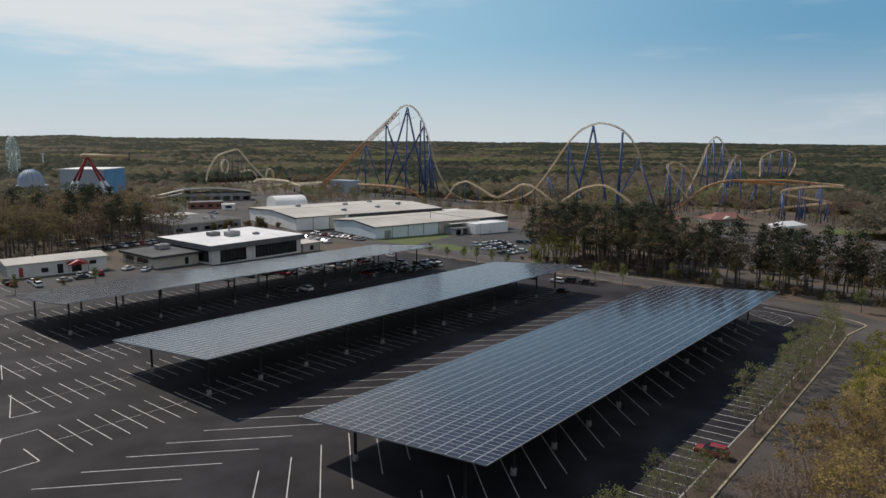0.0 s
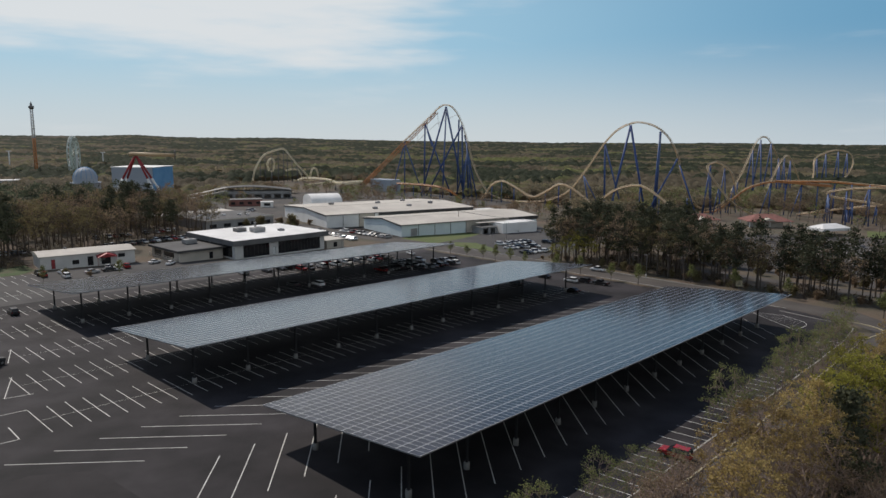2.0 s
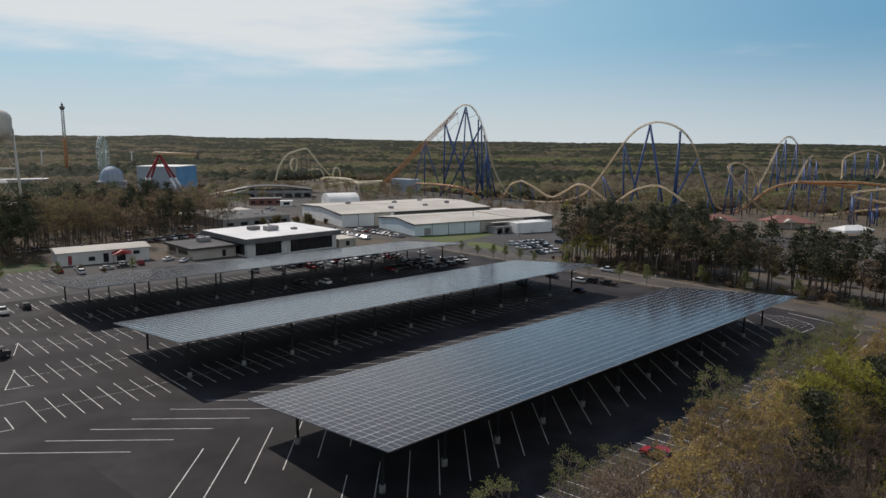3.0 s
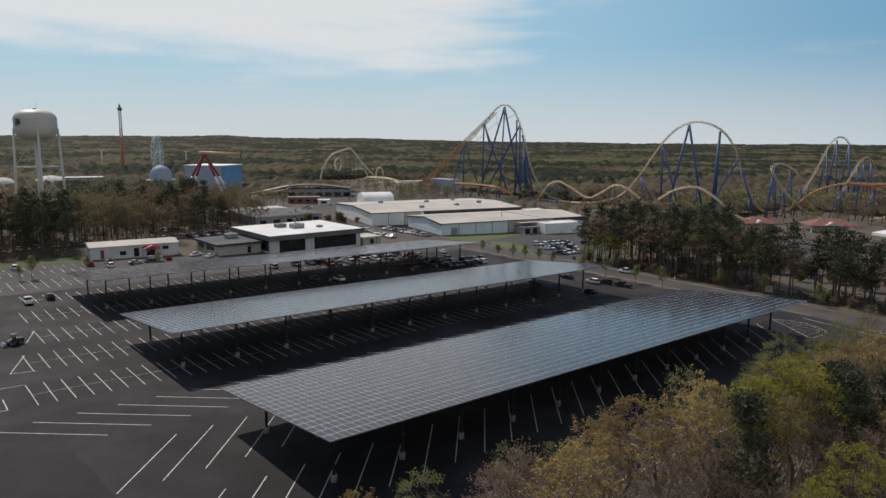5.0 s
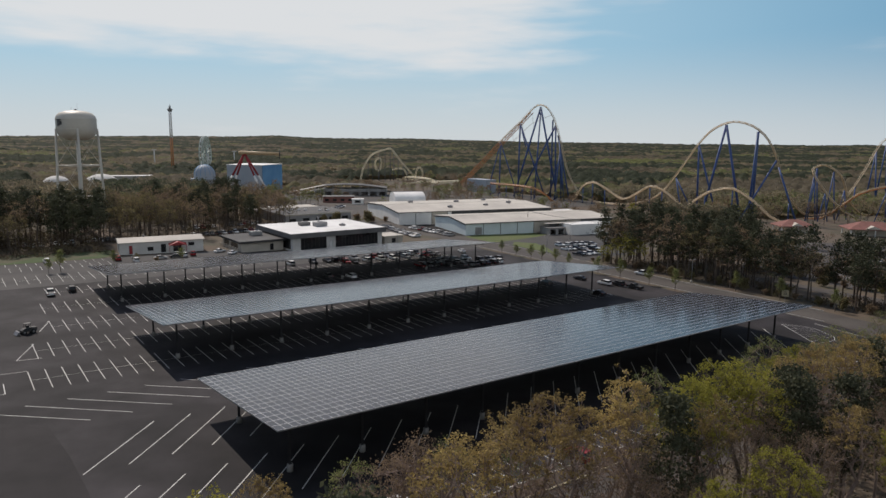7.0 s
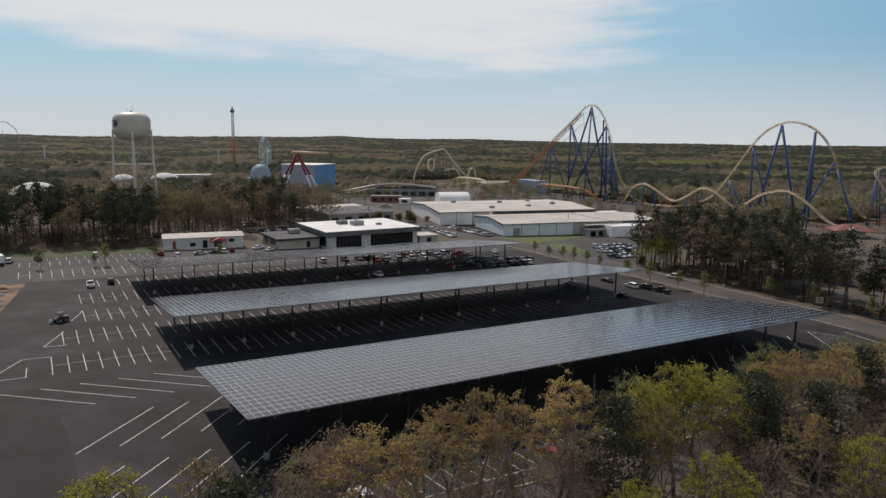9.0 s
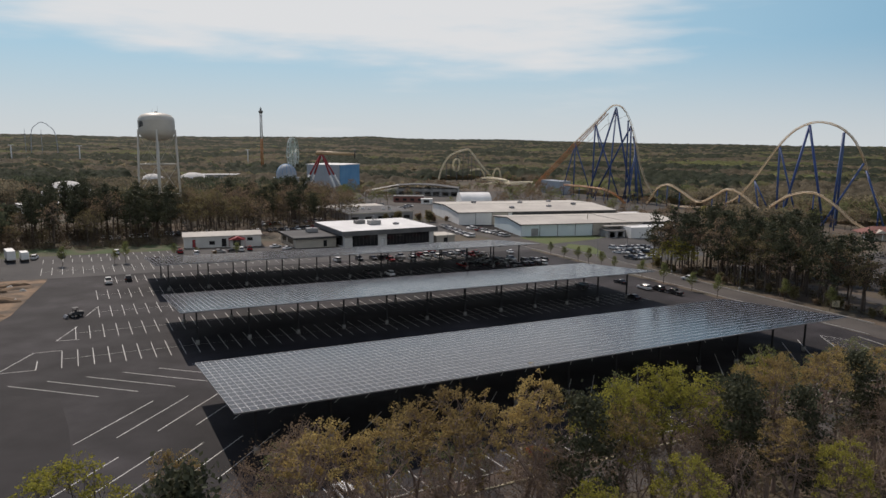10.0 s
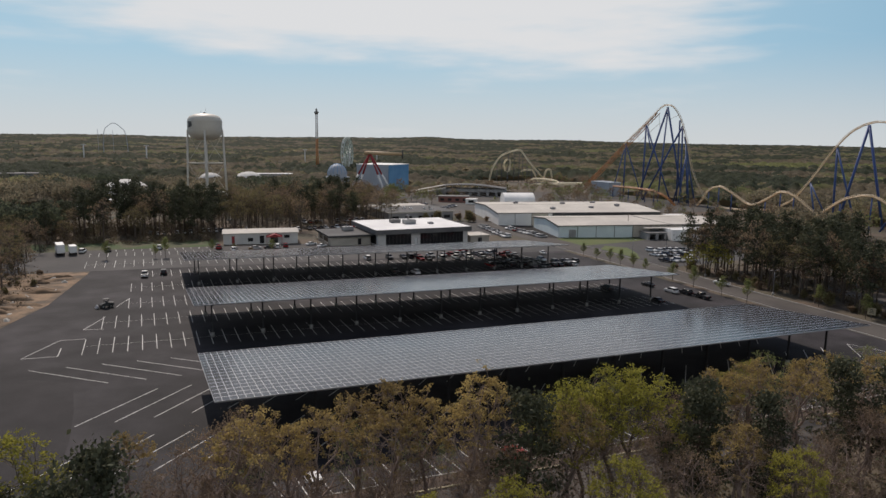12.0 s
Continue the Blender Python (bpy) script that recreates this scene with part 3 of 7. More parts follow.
def canopy(x0, y0, label, near_rows):
    top = canopy_matrix(x0, y0)
    root = thing("solar_canopy", pose(x0, y0, rise(x0)), label, "solar canopy", "solar canopies over the lot")
    back = pose(x0, y0, rise(x0)).inverted()
    loc = back @ top
    # single modules where the camera passes nearest, the rest as one field
    base = np.array([v.co[:] for v in PANEL.vertices])
    quads = np.array([p.vertices[:] for p in PANEL.polygons])
    mats = np.array([p.material_index for p in PANEL.polygons])
    single, vs, fs, mi = [], [], [], []
    n = 0
    for i in range(COLS):
        for j in range(ROWS):
            c = np.array(((i + 0.5) * PITCH_X, (j + 0.5) * PITCH_Y, 0))
            if i < near_rows:
                single.append(c)
            else:
                vs.append(base + c)
                fs.append(quads + n)
                mi.append(mats)
                n += len(base)
    me = mesh_from("panel_field", np.concatenate(vs), np.concatenate(fs), M_FRAME)
    me.materials.append(M_CELL)
    me.polygons.foreach_set("material_index", np.concatenate(mi))
    field = new("panel_field", me)
    field.parent, field.matrix_local = root, loc
    field["kind"] = "stuff"
    # steel: columns on concrete piers, girders across, purlins along
    bays = 12
    for k in range(bays):
        x = 3.9 + 10.78 * k
        for y in (5.9, 24.9):
            zt = FRONT_Z + (BACK_Z - FRONT_Z) * y / CANOPY_W - 0.62
            g = rise(x0 + x) - rise(x0)
            bm = B()
            lathe(bm, [(0, -0.1), (0.42, -0.1), (0.42, 0.98), (0.39, 1.02), (0, 1.02)], 14)
            ob = part("pier", bm, M_PIER, root, "pale round concrete pier")
            ob.matrix_local = pose(x, y, g)
            bm = B()
            for a, b in ((-0.16, -0.13), (0.13, 0.16)):
                box(bm, -0.15, 0.15, a, b, 0.9, zt)
            box(bm, -0.012, 0.012, -0.13, 0.13, 0.9, zt)
            box(bm, -0.22, 0.22, -0.22, 0.22, 1.0, 1.04)
            ob = part("column", bm, M_STEEL, root, "dark steel column")
            ob.matrix_local = pose(x, y, g)
        bm = B()
        for a, b in ((-0.56, -0.53), (-0.26, -0.23)):
            box(bm, x - 0.14, x + 0.14, 1.2, CANOPY_W - 1.2, a, b)
        box(bm, x - 0.012, x + 0.012, 1.2, CANOPY_W - 1.2, -0.53, -0.26)
        ob = part("girder", bm, M_STEEL, root)
        ob.matrix_local = loc
    for k in range(1, bays, 2):
        x = 3.9 + 10.78 * k
        bm = B()
        for i in range(3):
            box(bm, x + 0.35 + 0.75 * i, x + 0.95 + 0.75 * i, 24.6, 24.9, -1.35, -0.62)
        box(bm, x + 0.15, x + 2.6, 24.92, 24.98, -1.0, -0.9)
        part("inverter_rack", bm, M_DARK, root, "row of dark inverter boxes").matrix_local = loc
    for j in range(ROWS + 1):
        y = min(max(j * PITCH_Y, 0.15), CANOPY_W - 0.15)
        bm = B()
        box(bm, 0.05, CANOPY_L - 0.05, y - 0.05, y + 0.05, -0.22, -0.055)
        ob = part("purlin", bm, M_GALV, root)
        ob.matrix_local = loc
    for k in (0.02, CANOPY_L - 0.06):
        bm = B()
        box(bm, k, k + 0.04, 0.1, CANOPY_W - 0.1, -0.2, -0.06)
        part("edge_trim", bm, M_GALV, root).matrix_local = loc
    return root, loc, single


CANOPIES = [
    canopy(0.0, 0.0, "wide tilted canopy of dark solar panels over bus stalls", 18),
    canopy(1.0, 56.3, "wide tilted canopy of solar panels over empty car stalls", 18),
    canopy(2.2, 113.2, "wide tilted solar canopy with cars parked under its far end", 0),
]

# ---- buildings ----


def at(x, y, turn=0.0, dz=0.0):
    return pose(x, y, rise(x) + dz, 0, 0, turn)


def wall_mesh(length, h, t, cuts):
    """A wall of thickness t along x, with openings (a, b, z0, z1) cut right through it."""
    xs = sorted({0.0, length, *(c[0] for c in cuts), *(c[1] for c in cuts)})
    zs = sorted({-0.4, h, *(c[2] for c in cuts), *(c[3] for c in cuts)})
    solid = {(i, j) for i in range(len(xs) - 1) for j in range(len(zs) - 1) if not any(c[0] <= xs[i] < c[1] and c[2] <= zs[j] < c[3] for c in cuts)}
    bm, made = B(), {}

    def v(i, k, j):
        if (i, k, j) not in made:
            made[i, k, j] = bm.verts.new((xs[i], t * k, zs[j]))
        return made[i, k, j]

    for i, j in solid:
        bm.faces.new((v(i, 0, j), v(i + 1, 0, j), v(i + 1, 0, j + 1), v(i, 0, j + 1)))
        bm.faces.new((v(i, 1, j), v(i, 1, j + 1), v(i + 1, 1, j + 1), v(i + 1, 1, j)))
        if (i - 1, j) not in solid:
            bm.faces.new((v(i, 0, j), v(i, 0, j + 1), v(i, 1, j + 1), v(i, 1, j)))
        if (i + 1, j) not in solid:
            bm.faces.new((v(i + 1, 0, j), v(i + 1, 1, j), v(i + 1, 1, j + 1), v(i + 1, 0, j + 1)))
        if (i, j - 1) not in solid:
            bm.faces.new((v(i, 0, j), v(i, 1, j), v(i + 1, 1, j), v(i + 1, 0, j)))
        if (i, j + 1) not in solid:
            bm.faces.new((v(i, 0, j + 1), v(i + 1, 0, j + 1), v(i + 1, 1, j + 1), v(i, 1, j + 1)))
    return bm


def walls(root, w, d, h, material, t=0.3, name="wall", openings=()):
    """Four walls of thickness t; openings are (side, a, b, z0, z1)."""
    frames = (pose(0, 0, 0), pose(w, 0, 0, 0, 0, 90), pose(w, d, 0, 0, 0, 180), pose(0, d, 0, 0, 0, -90))
    for side in range(4):
        inset = 0.0 if side % 2 == 0 else t + 0.002
        length = (w if side % 2 == 0 else d) - 2 * inset
        cuts = [(a - inset, b - inset, max(z0, -0.39), z1) for s, a, b, z0, z1 in openings if s == side]
        ob = part(name, wall_mesh(length, h, t, cuts), material, root)
        ob.matrix_local = frames[side] @ pose(inset, 0, 0)


def pane(root, side, w, d, a, b, z0, z1, name="window", inset=0.14, mullions=0, material=None):
    """A glazed opening: frame and glass set back in the wall."""
    m = (pose(0, 0, 0), pose(w, 0, 0, 0, 0, 90), pose(w, d, 0, 0, 0, 180), pose(0, d, 0, 0, 0, -90))[side]
    bm = B()
    for q in ((a, a + 0.08, z0, z1), (b - 0.08, b, z0, z1), (a, b, z0, z0 + 0.08), (a, b, z1 - 0.08, z1)):
        box(bm, q[0], q[1], inset - 0.06, inset + 0.05, q[2], q[3])
    for k in range(mullions):
        x = a + (b - a) * (k + 1) / (mullions + 1)
        box(bm, x - 0.04, x + 0.04, inset - 0.05, inset + 0.04, z0 + 0.08, z1 - 0.08)
    fr = part(name, bm, M_DARK, root)
    fr.matrix_local = m
    bm = B()
    box(bm, a + 0.07, b - 0.07, inset - 0.01, inset + 0.02, z0 + 0.07, z1 - 0.07)
    part("pane", bm, material or M_DARK_GLASS, fr)


def roof_unit(x, y, z, w, d, h, material, label="grey rooftop air unit on the flat roof"):
    root = thing("rooftop_unit", pose(x, y, z), label, "air unit", "rooftop units")
    bm = B()
    vs = box(bm, -w / 2, w / 2, -d / 2, d / 2, 0.15, h)
    bmesh.ops.bevel(bm, geom=bm.edges[:], offset=0.06, segments=1, affect="EDGES")
    part("casing", bm, material, root)
    bm = B()
    for k in range(4):
        box(bm, -w / 2 - 0.02, w / 2 + 0.02, -d / 2 + 0.1, d / 2 - 0.1, 0.3 + k * (h - 0.5) / 4, 0.36 + k * (h - 0.5) / 4)
    part("grille", bm, M_DARK, root)
    bm = B()
    for sx in (-1, 1):
        box(bm, sx * w * 0.4 - 0.08, sx * w * 0.4 + 0.08, -d / 2, d / 2, 0, 0.15)
    part("skid", bm, M_GALV, root)
    bm = B()
    lathe(bm, [(0, h), (min(w, d) * 0.3, h), (min(w, d) * 0.3, h + 0.18), (0, h + 0.18)], 14)
    part("fan_cowl", bm, M_GALV, root)
    return root


def flat_roof(root, w, d, h, material, over=0.4, thick=0.35, fascia=None, fascia_h=0.6):
    bm = B()
    box(bm, -over, w + over, -over, d + over, h + 0.002, h + thick)
    part("roof", bm, material, root)
    if fascia:
        o = over + 0.02
        for a in ((-o - 0.1, w + o + 0.1, -o - 0.1, -o), (-o - 0.1, w + o + 0.1, d + o, d + o + 0.1), (-o - 0.1, -o, -o, d + o), (w + o, w + o + 0.1, -o, d + o)):
            bm = B()
            box(bm, *a, h + thick - fascia_h, h + thick + 0.08)
            part("fascia", bm, fascia, root)


def staff_building():
    w, d, h = 29.5, 14.0, 4.4
    m = at(21.0, 198.5, -7.8)
    root = thing("low_building", m, "low pale grey building with a red entrance awning", "building")
    ops = [(0, 3.2, 4.4, 0.05, 3.2), (0, 9.5, 11.6, 0.9, 2.4), (0, 14.2, 16.0, 0.05, 3.2), (0, 18.5, 21.5, 0.05, 3.0), (0, 24.0, 26.2, 2.0, 3.3)]
    walls(root, w, d, h, M_WALL_PALE, openings=ops)
    for i, (s, a, b, z0, z1) in enumerate(ops):
        pane(root, s, w, d, a, b, z0, z1, "door" if z0 < 0.1 else "window", material=M_RED if i == 0 else None)
    bm = B()
    vs = [(-0.5, -0.5, h), (w + 0.5, -0.5, h), (w + 0.5, d + 0.5, h), (-0.5, d + 0.5, h), (-0.5, d / 2, h + 0.9), (w + 0.5, d / 2, h + 0.9)]
    v = [bm.verts.new(c) for c in vs] + [bm.verts.new((c[0], c[1], c[2] - 0.25)) for c in vs[:4]]
    for q in ((0, 1, 5, 4), (2, 3, 4, 5), (1, 2, 5), (3, 0, 4), (0, 6, 7, 1), (1, 7, 8, 2), (2, 8, 9, 3), (3, 9, 6, 0), (6, 9, 8, 7)):
        bm.faces.new([v[i] for i in q])
    part("roof", bm, M_ROOF_TAN, root, "pale low-pitched metal roof")
    bm = B()
    a = [(16.8, -2.2, 2.7), (23.2, -2.2, 2.7), (23.2, 0, 3.3), (16.8, 0, 3.3), (20.0, -2.3, 4.0), (20.0, 0.0, 4.3)]
    v = [bm.verts.new(c) for c in a]
    for q in ((0, 4, 5, 3), (4, 1, 2, 5), (0, 1, 4), (0, 3, 2, 1)):
        bm.faces.new([v[i] for i in q])
    aw = part("awning", bm, M_RED, root, "red gabled entrance awning")
    for x in (17.0, 23.0):
        bm = B()
        tube(bm, (x, -2.1, 0), (x, -2.1, 2.75), 0.07)
        part("awning_post", bm, M_RED, root)
    bm = B()
    lathe(bm, [(0.25, h + 0.5), (0.25, h + 1.3), (0.4, h + 1.35), (0.4, h + 1.5), (0, h + 1.6)], 10, centre=(9, 8))
    part("roof_vent", bm, M_GALV, root)


staff_building()


def office():
    w, d, h = 40.5, 34.0, 6.6
    m = at(79.5, 177.0, 0)
    root = thing("office_building", m, "flat-roofed office with a bright white roof and dark glazing", "building")
    ops = [(0, 3.4, 14.6, 0.25, 5.7), (0, 18.6, 38.4, 0.25, 5.7), (0, 16.0, 17.4, 0.05, 3.2), (3, 2.0, 15.0, 0.6, 5.7), (3, 16.0, 32.0, 0.6, 5.7), (1, 3.0, 30.0, 1.4, 4.8)]
    walls(root, w, d, h, M_WALL_PALE, openings=ops)
    for s, a, b, z0, z1 in ops:
        pane(root, s, w, d, a, b, z0, z1, "door" if z0 < 0.1 else "window", mullions=max(0, int((b - a) / 1.6)), material=M_ROOF_WHITE if z0 < 0.1 else None)
    flat_roof(root, w, d, h, M_ROOF_WHITE, 1.2, 0.45, M_FASCIA, 1.9)
    z = rise(79.5) + h + 0.455
    roof_unit(94.5, 199, z, 4.4, 3.2, 1.5, M_ROOF_GREY)
    roof_unit(99.0, 193, z, 5.2, 3.6, 1.9, M_WALL_GREY)
    roof_unit(108.0, 190, z, 2.2, 2.0, 0.8, M_GALV)
    roof_unit(104.5, 203, z, 1.4, 1.4, 0.7, M_GALV)
    v = thing("roof_vent", pose(99.5, 195.5, z), "tall grey exhaust stack on the white roof", "vent")
    bm = B()
    lathe(bm, [(0.35, 0), (0.35, 3.2), (0.55, 3.3), (0.55, 3.7), (0, 3.8)], 12)
    part("stack", bm, M_GALV, v)
    # lower annex in front of it
    w, d, h = 17.0, 22.0, 3.9
    root = thing("annex", at(61.5, 184.0), "low annex with grey gravel roof beside the office", "building")
    ops = [(3, 2.0, 8.0, 0.6, 3.0), (3, 10.0, 18.0, 0.6, 3.0), (0, 11.5, 13.0, 0.05, 2.6)]
    walls(root, w, d, h, M_WALL_TAN, openings=ops)
    for s, a, b, z0, z1 in ops:
        pane(root, s, w, d, a, b, z0, z1, "door" if z0 < 0.1 else "window", mullions=max(0, int((b - a) / 2)))
    flat_roof(root, w, d, h, M_ROOF_DARK, 0.9, 0.3, M_DARK, 0.7)
    roof_unit(72.5, 198.0, rise(61.5) + h + 0.305, 4.6, 3.2, 1.8, M_WALL_GREY)
    # side wing on the far side
    w, d, h = 9.0, 10.0, 3.2
    root = thing("annex", at(122.0, 178.0), "small tan wing with a flat roof beside the office", "building")
    walls(root, w, d, h, M_WALL_TAN, openings=[(0, 3.5, 5.5, 0.4, 2.4)])
    pane(root, 0, w, d, 3.5, 5.5, 0.4, 2.4)
    flat_roof(root, w, d, h, M_ROOF_TAN, 0.4, 0.25, M_WALL_TAN, 0.4)


office()


def gable_shed(name, m, w, d, h, ridge, label, wall_mats, roof, bays=8, dark_band=False):
    """A long metal shed with its ridge along x and wall sheets bay by bay."""
    root = thing(name, m, label, "shed")
    for i in range(bays):
        for side in (0, 1):
            bm = B()
            a, b = w * i / bays + 0.03, w * (i + 1) / bays - 0.03
            y = 0 if side == 0 else d - 0.2
            box(bm, a, b, y, y + 0.2, -0.5, h)
            part("wall_bay", bm, wall_mats[i % len(wall_mats)], root)
    for x in (0, w - 0.2):
        n = 6
        for i in range(n):
            bm = B()
            y0, y1 = 0.21 + (d - 0.42) * i / n + 0.02, 0.21 + (d - 0.42) * (i + 1) / n - 0.02
            z0, z1 = (h + ridge * (1 - abs(2 * y / d - 1)) for y in (y0, y1))
            q = [bm.verts.new((x + dx, y, z)) for dx in (0, 0.2) for y, z in ((y0, -0.5), (y1, -0.5), (y1, z1), (y0, z0))]
            for f in ((0, 1, 2, 3), (7, 6, 5, 4), (0, 4, 5, 1), (1, 5, 6, 2), (2, 6, 7, 3), (3, 7, 4, 0)):
                bm.faces.new([q[k] for k in f])
            bmesh.ops.recalc_face_normals(bm, faces=bm.faces[:])
            part("gable_wall", bm, wall_mats[0], root)
    for sgn in (0, 1):
        n = max(6, int(w / 6))
        for i in range(n):
            bm = B()
            a, b = -0.5 + (w + 1) * i / n + 0.02, -0.5 + (w + 1) * (i + 1) / n - 0.02
            y0 = -0.6 if sgn == 0 else d + 0.6
            z0 = h - 0.6 * 2 * ridge / d + 0.02
            q = [bm.verts.new((x, y, z + k)) for k in (0, 0.16) for x, y, z in ((a, y0, z0), (b, y0, z0), (b, d / 2, h + ridge + 0.02), (a, d / 2, h + ridge + 0.02))]
            for f in ((3, 2, 1, 0), (4, 5, 6, 7), (0, 1, 5, 4), (1, 2, 6, 5), (2, 3, 7, 6), (3, 0, 4, 7)):
                bm.faces.new([q[k] for k in f])
            bmesh.ops.recalc_face_normals(bm, faces=bm.faces[:])
            part("roof_sheet", bm, roof, root)
    bm = B()
    box(bm, -0.5, w + 0.5, d / 2 - 0.35, d / 2 + 0.35, h + ridge + 0.1, h + ridge + 0.26)
    part("ridge_cap", bm, M_ROOF_TAN, root)
    bm = B()
    box(bm, -0.4, w + 0.4, -0.75, -0.6, h - 0.2, h + 0.1)
    part("gutter", bm, M_DARK, root)
    for i in range(1, bays):
        bm = B()
        box(bm, w * i / bays - 0.09, w * i / bays + 0.09, -0.16, -0.004, -0.4, h - 0.15)
        part("downpipe", bm, M_DARK, root)
    for sgn in (0, 1):
        bm = B()
        y0 = -0.6 if sgn == 0 else d + 0.6
        q = [bm.verts.new((x, y, z)) for x in (-0.62, -0.51) for y, z in ((y0, h - 0.7), (d / 2, h + ridge - 0.35), (d / 2, h + ridge + 0.2), (y0, h - 0.15))]
        for f in ((0, 1, 2, 3), (7, 6, 5, 4), (0, 4, 5, 1), (1, 5, 6, 2), (2, 6, 7, 3), (3, 7, 4, 0)):
            bm.faces.new([q[k] for k in f])
        bmesh.ops.recalc_face_normals(bm, faces=bm.faces[:])
        part("verge_trim", bm, M_DARK, root)
    return root


big = gable_shed("warehouse", at(166, 236, -14), 92, 62, 6.6, 1.4, "large pale warehouse with a broad weathered roof", [M_WALL_WHITE, M_WALL_WHITE, M_WALL_TAN], M_ROOF_TAN, 10)
ws = gable_shed("works_shed", at(172, 186, -13), 84, 39, 5.6, 1.5, "long white metal workshop with a weathered pale roof", [M_WALL_BLUE] * 4 + [M_WALL_TAN] * 3 + [M_WALL_BLUE] * 2, M_ROOF_TAN, 9)


def shed_details():
    for x, w, h in ((5.0, 3.6, 3.6), (47.0, 4.0, 3.8), (53.5, 4.0, 3.8)):
        bm = B()
        box(bm, x, x + w, -0.06, -0.004, 0, h)
        for k in range(7):
            box(bm, x + 0.05, x + w - 0.05, -0.085, -0.06, h * k / 7 + 0.05, h * (k + 1) / 7 - 0.05)
        part("roller_door", bm, M_WALL_GREY, ws, "grey sectional roller door")
    bm = B()
    box(bm, 42.0, 60.5, -4.2, -0.78, 4.3, 4.5)
    part("canopy_roof", bm, M_ROOF_TAN, ws, "flat loading canopy")
    for x in (42.4, 51.0, 60.0):
        bm = B()
        tube(bm, (x, -4.0, -0.4), (x, -4.0, 4.3), 0.1)
        part("canopy_post", bm, M_GALV, ws)
    # the recess's shade, built as a dark band on the wall
    bm = B()
    box(bm, 65.0, 84.4, -0.5, -0.004, 3.9, 5.4)
    part("dark_band", bm, M_DARK, ws, "dark band for the shaded recess under the eaves")
    bm = B()
    box(bm, 30, 92, -0.5, -0.004, 5.0, 6.5)
    part("dark_band", bm, M_DARK, big, "dark band below the eaves")
    for x, y in ((20, 40), (34, 12), (47, 34), (58, 16), (70, 45), (76, 22)):
        p = big.matrix_world @ Vector((x, y, 7.9 if abs(y - 31) < 12 else 7.2))
        roof_unit(p.x, p.y, p.z, 2.4, 2.0, 1.2, M_GALV, "small grey vent unit on the warehouse roof")
    # barrel-roofed hall behind
    root = thing("barrel_hall", at(206, 304, -20), "white hall with a rounded barrel roof", "hall")
    bm = B()
    n, w, d = 12, 20.0, 20.0
    prev = None
    for k in range(n + 1):
        a = math.pi * k / n
        y, z = d / 2 - d / 2 * math.cos(a), 6.2 + 5.2 * math.sin(a)
        row = [bm.verts.new((x, y, z)) for x in (0, w)]
        if prev:
            bm.faces.new((prev[0], prev[1], row[1], row[0])).smooth = True
        prev = row
    for x in (0, w):
        bm.faces.new([bm.verts.new((x, d / 2 - d / 2 * math.cos(math.pi * k / n), 6.2 + 5.2 * math.sin(math.pi * k / n))) for k in range(n + 1)])
    bmesh.ops.recalc_face_normals(bm, faces=bm.faces[:])
    part("barrel_roof", bm, M_ROOF_WHITE, root)
    walls(root, w, d, 6.2, M_WALL_WHITE)
    # white box store with a lean-to
    root = thing("white_store", at(220, 163.2, -12.8), "white windowless store with a flat roof", "building")
    walls(root, 22.5, 13, 5.0, M_WALL_WHITE)
    flat_roof(root, 22.5, 13, 5.0, M_ROOF_WHITE, 0.05, 0.2)
    root = thing("lean_to", at(210.5, 168.9, -12), "grey metal lean-to beside the workshop", "shed")
    walls(root, 9.5, 8, 3.2, M_WALL_GREY, openings=[(0, 1, 4, 0, 2.6), (0, 5.5, 8.5, 0, 2.6)])
    flat_roof(root, 9.5, 8, 3.2, M_ROOF_GREY, 0.3, 0.2)


shed_details()


def plain_block(name, x, y, turn, w, d, h, wall, roof, label, windows=0, units=0, fascia=None):
    root = thing(name, at(x, y, turn), label, "building")
    ops = [(0, w * (k + 0.25) / windows, w * (k + 0.75) / windows, 1.0, min(h - 0.5, 2.8)) for k in range(windows)]
    walls(root, w, d, h, wall, openings=ops)
    for s, a, b, z0, z1 in ops:
        pane(root, s, w, d, a, b, z0, z1, mullions=int((b - a) / 2))
    flat_roof(root, w, d, h, roof, 0.3, 0.3, fascia, 0.6)
    for k in range(units):
        p = root.matrix_world @ Vector((w * (0.15 + 0.7 * ((k * 0.37) % 1)), d * (0.25 + 0.5 * ((k * 0.61) % 1)), h + 0.305))
        roof_unit(p.x, p.y, p.z, 1.6, 1.5, 0.8, M_ROOF_WHITE, "small white roof vent box on the grey roof")
    return root


plain_block("service_building", 113, 262, 0, 38, 34, 4.6, M_WALL_GREY, M_ROOF_DARK, "low service building with a grey roof and white vents", 5, 7, M_WALL_TAN)
plain_block("service_building", 108, 300, 0, 42, 14, 4.2, M_WALL_TAN, M_ROOF_TAN, "pale flat-roofed building among trees", 3, 2)
plain_block("ride_station", 355, 395, 0, 12, 26, 11.0, M_RIDE_GREY, M_RIDE_GREY, "blue-grey ride station at the foot of the lift hill", 0)
plain_block("red_store", 190, 376, -28, 22, 10, 4.2, M_ROOF_RED, M_ROOF_GREY, "long dark red building behind the warehouse", 4)
plain_block("white_kiosk", 203, 357, -30, 8, 6, 3.4, M_WALL_WHITE, M_ROOF_WHITE, "small white kiosk on the park path", 1)
plain_block("low_store", 259, 204, -13, 12, 16, 5.5, M_WALL_TAN, M_ROOF_WHITE, "small store with a white roof behind the workshop", 0)


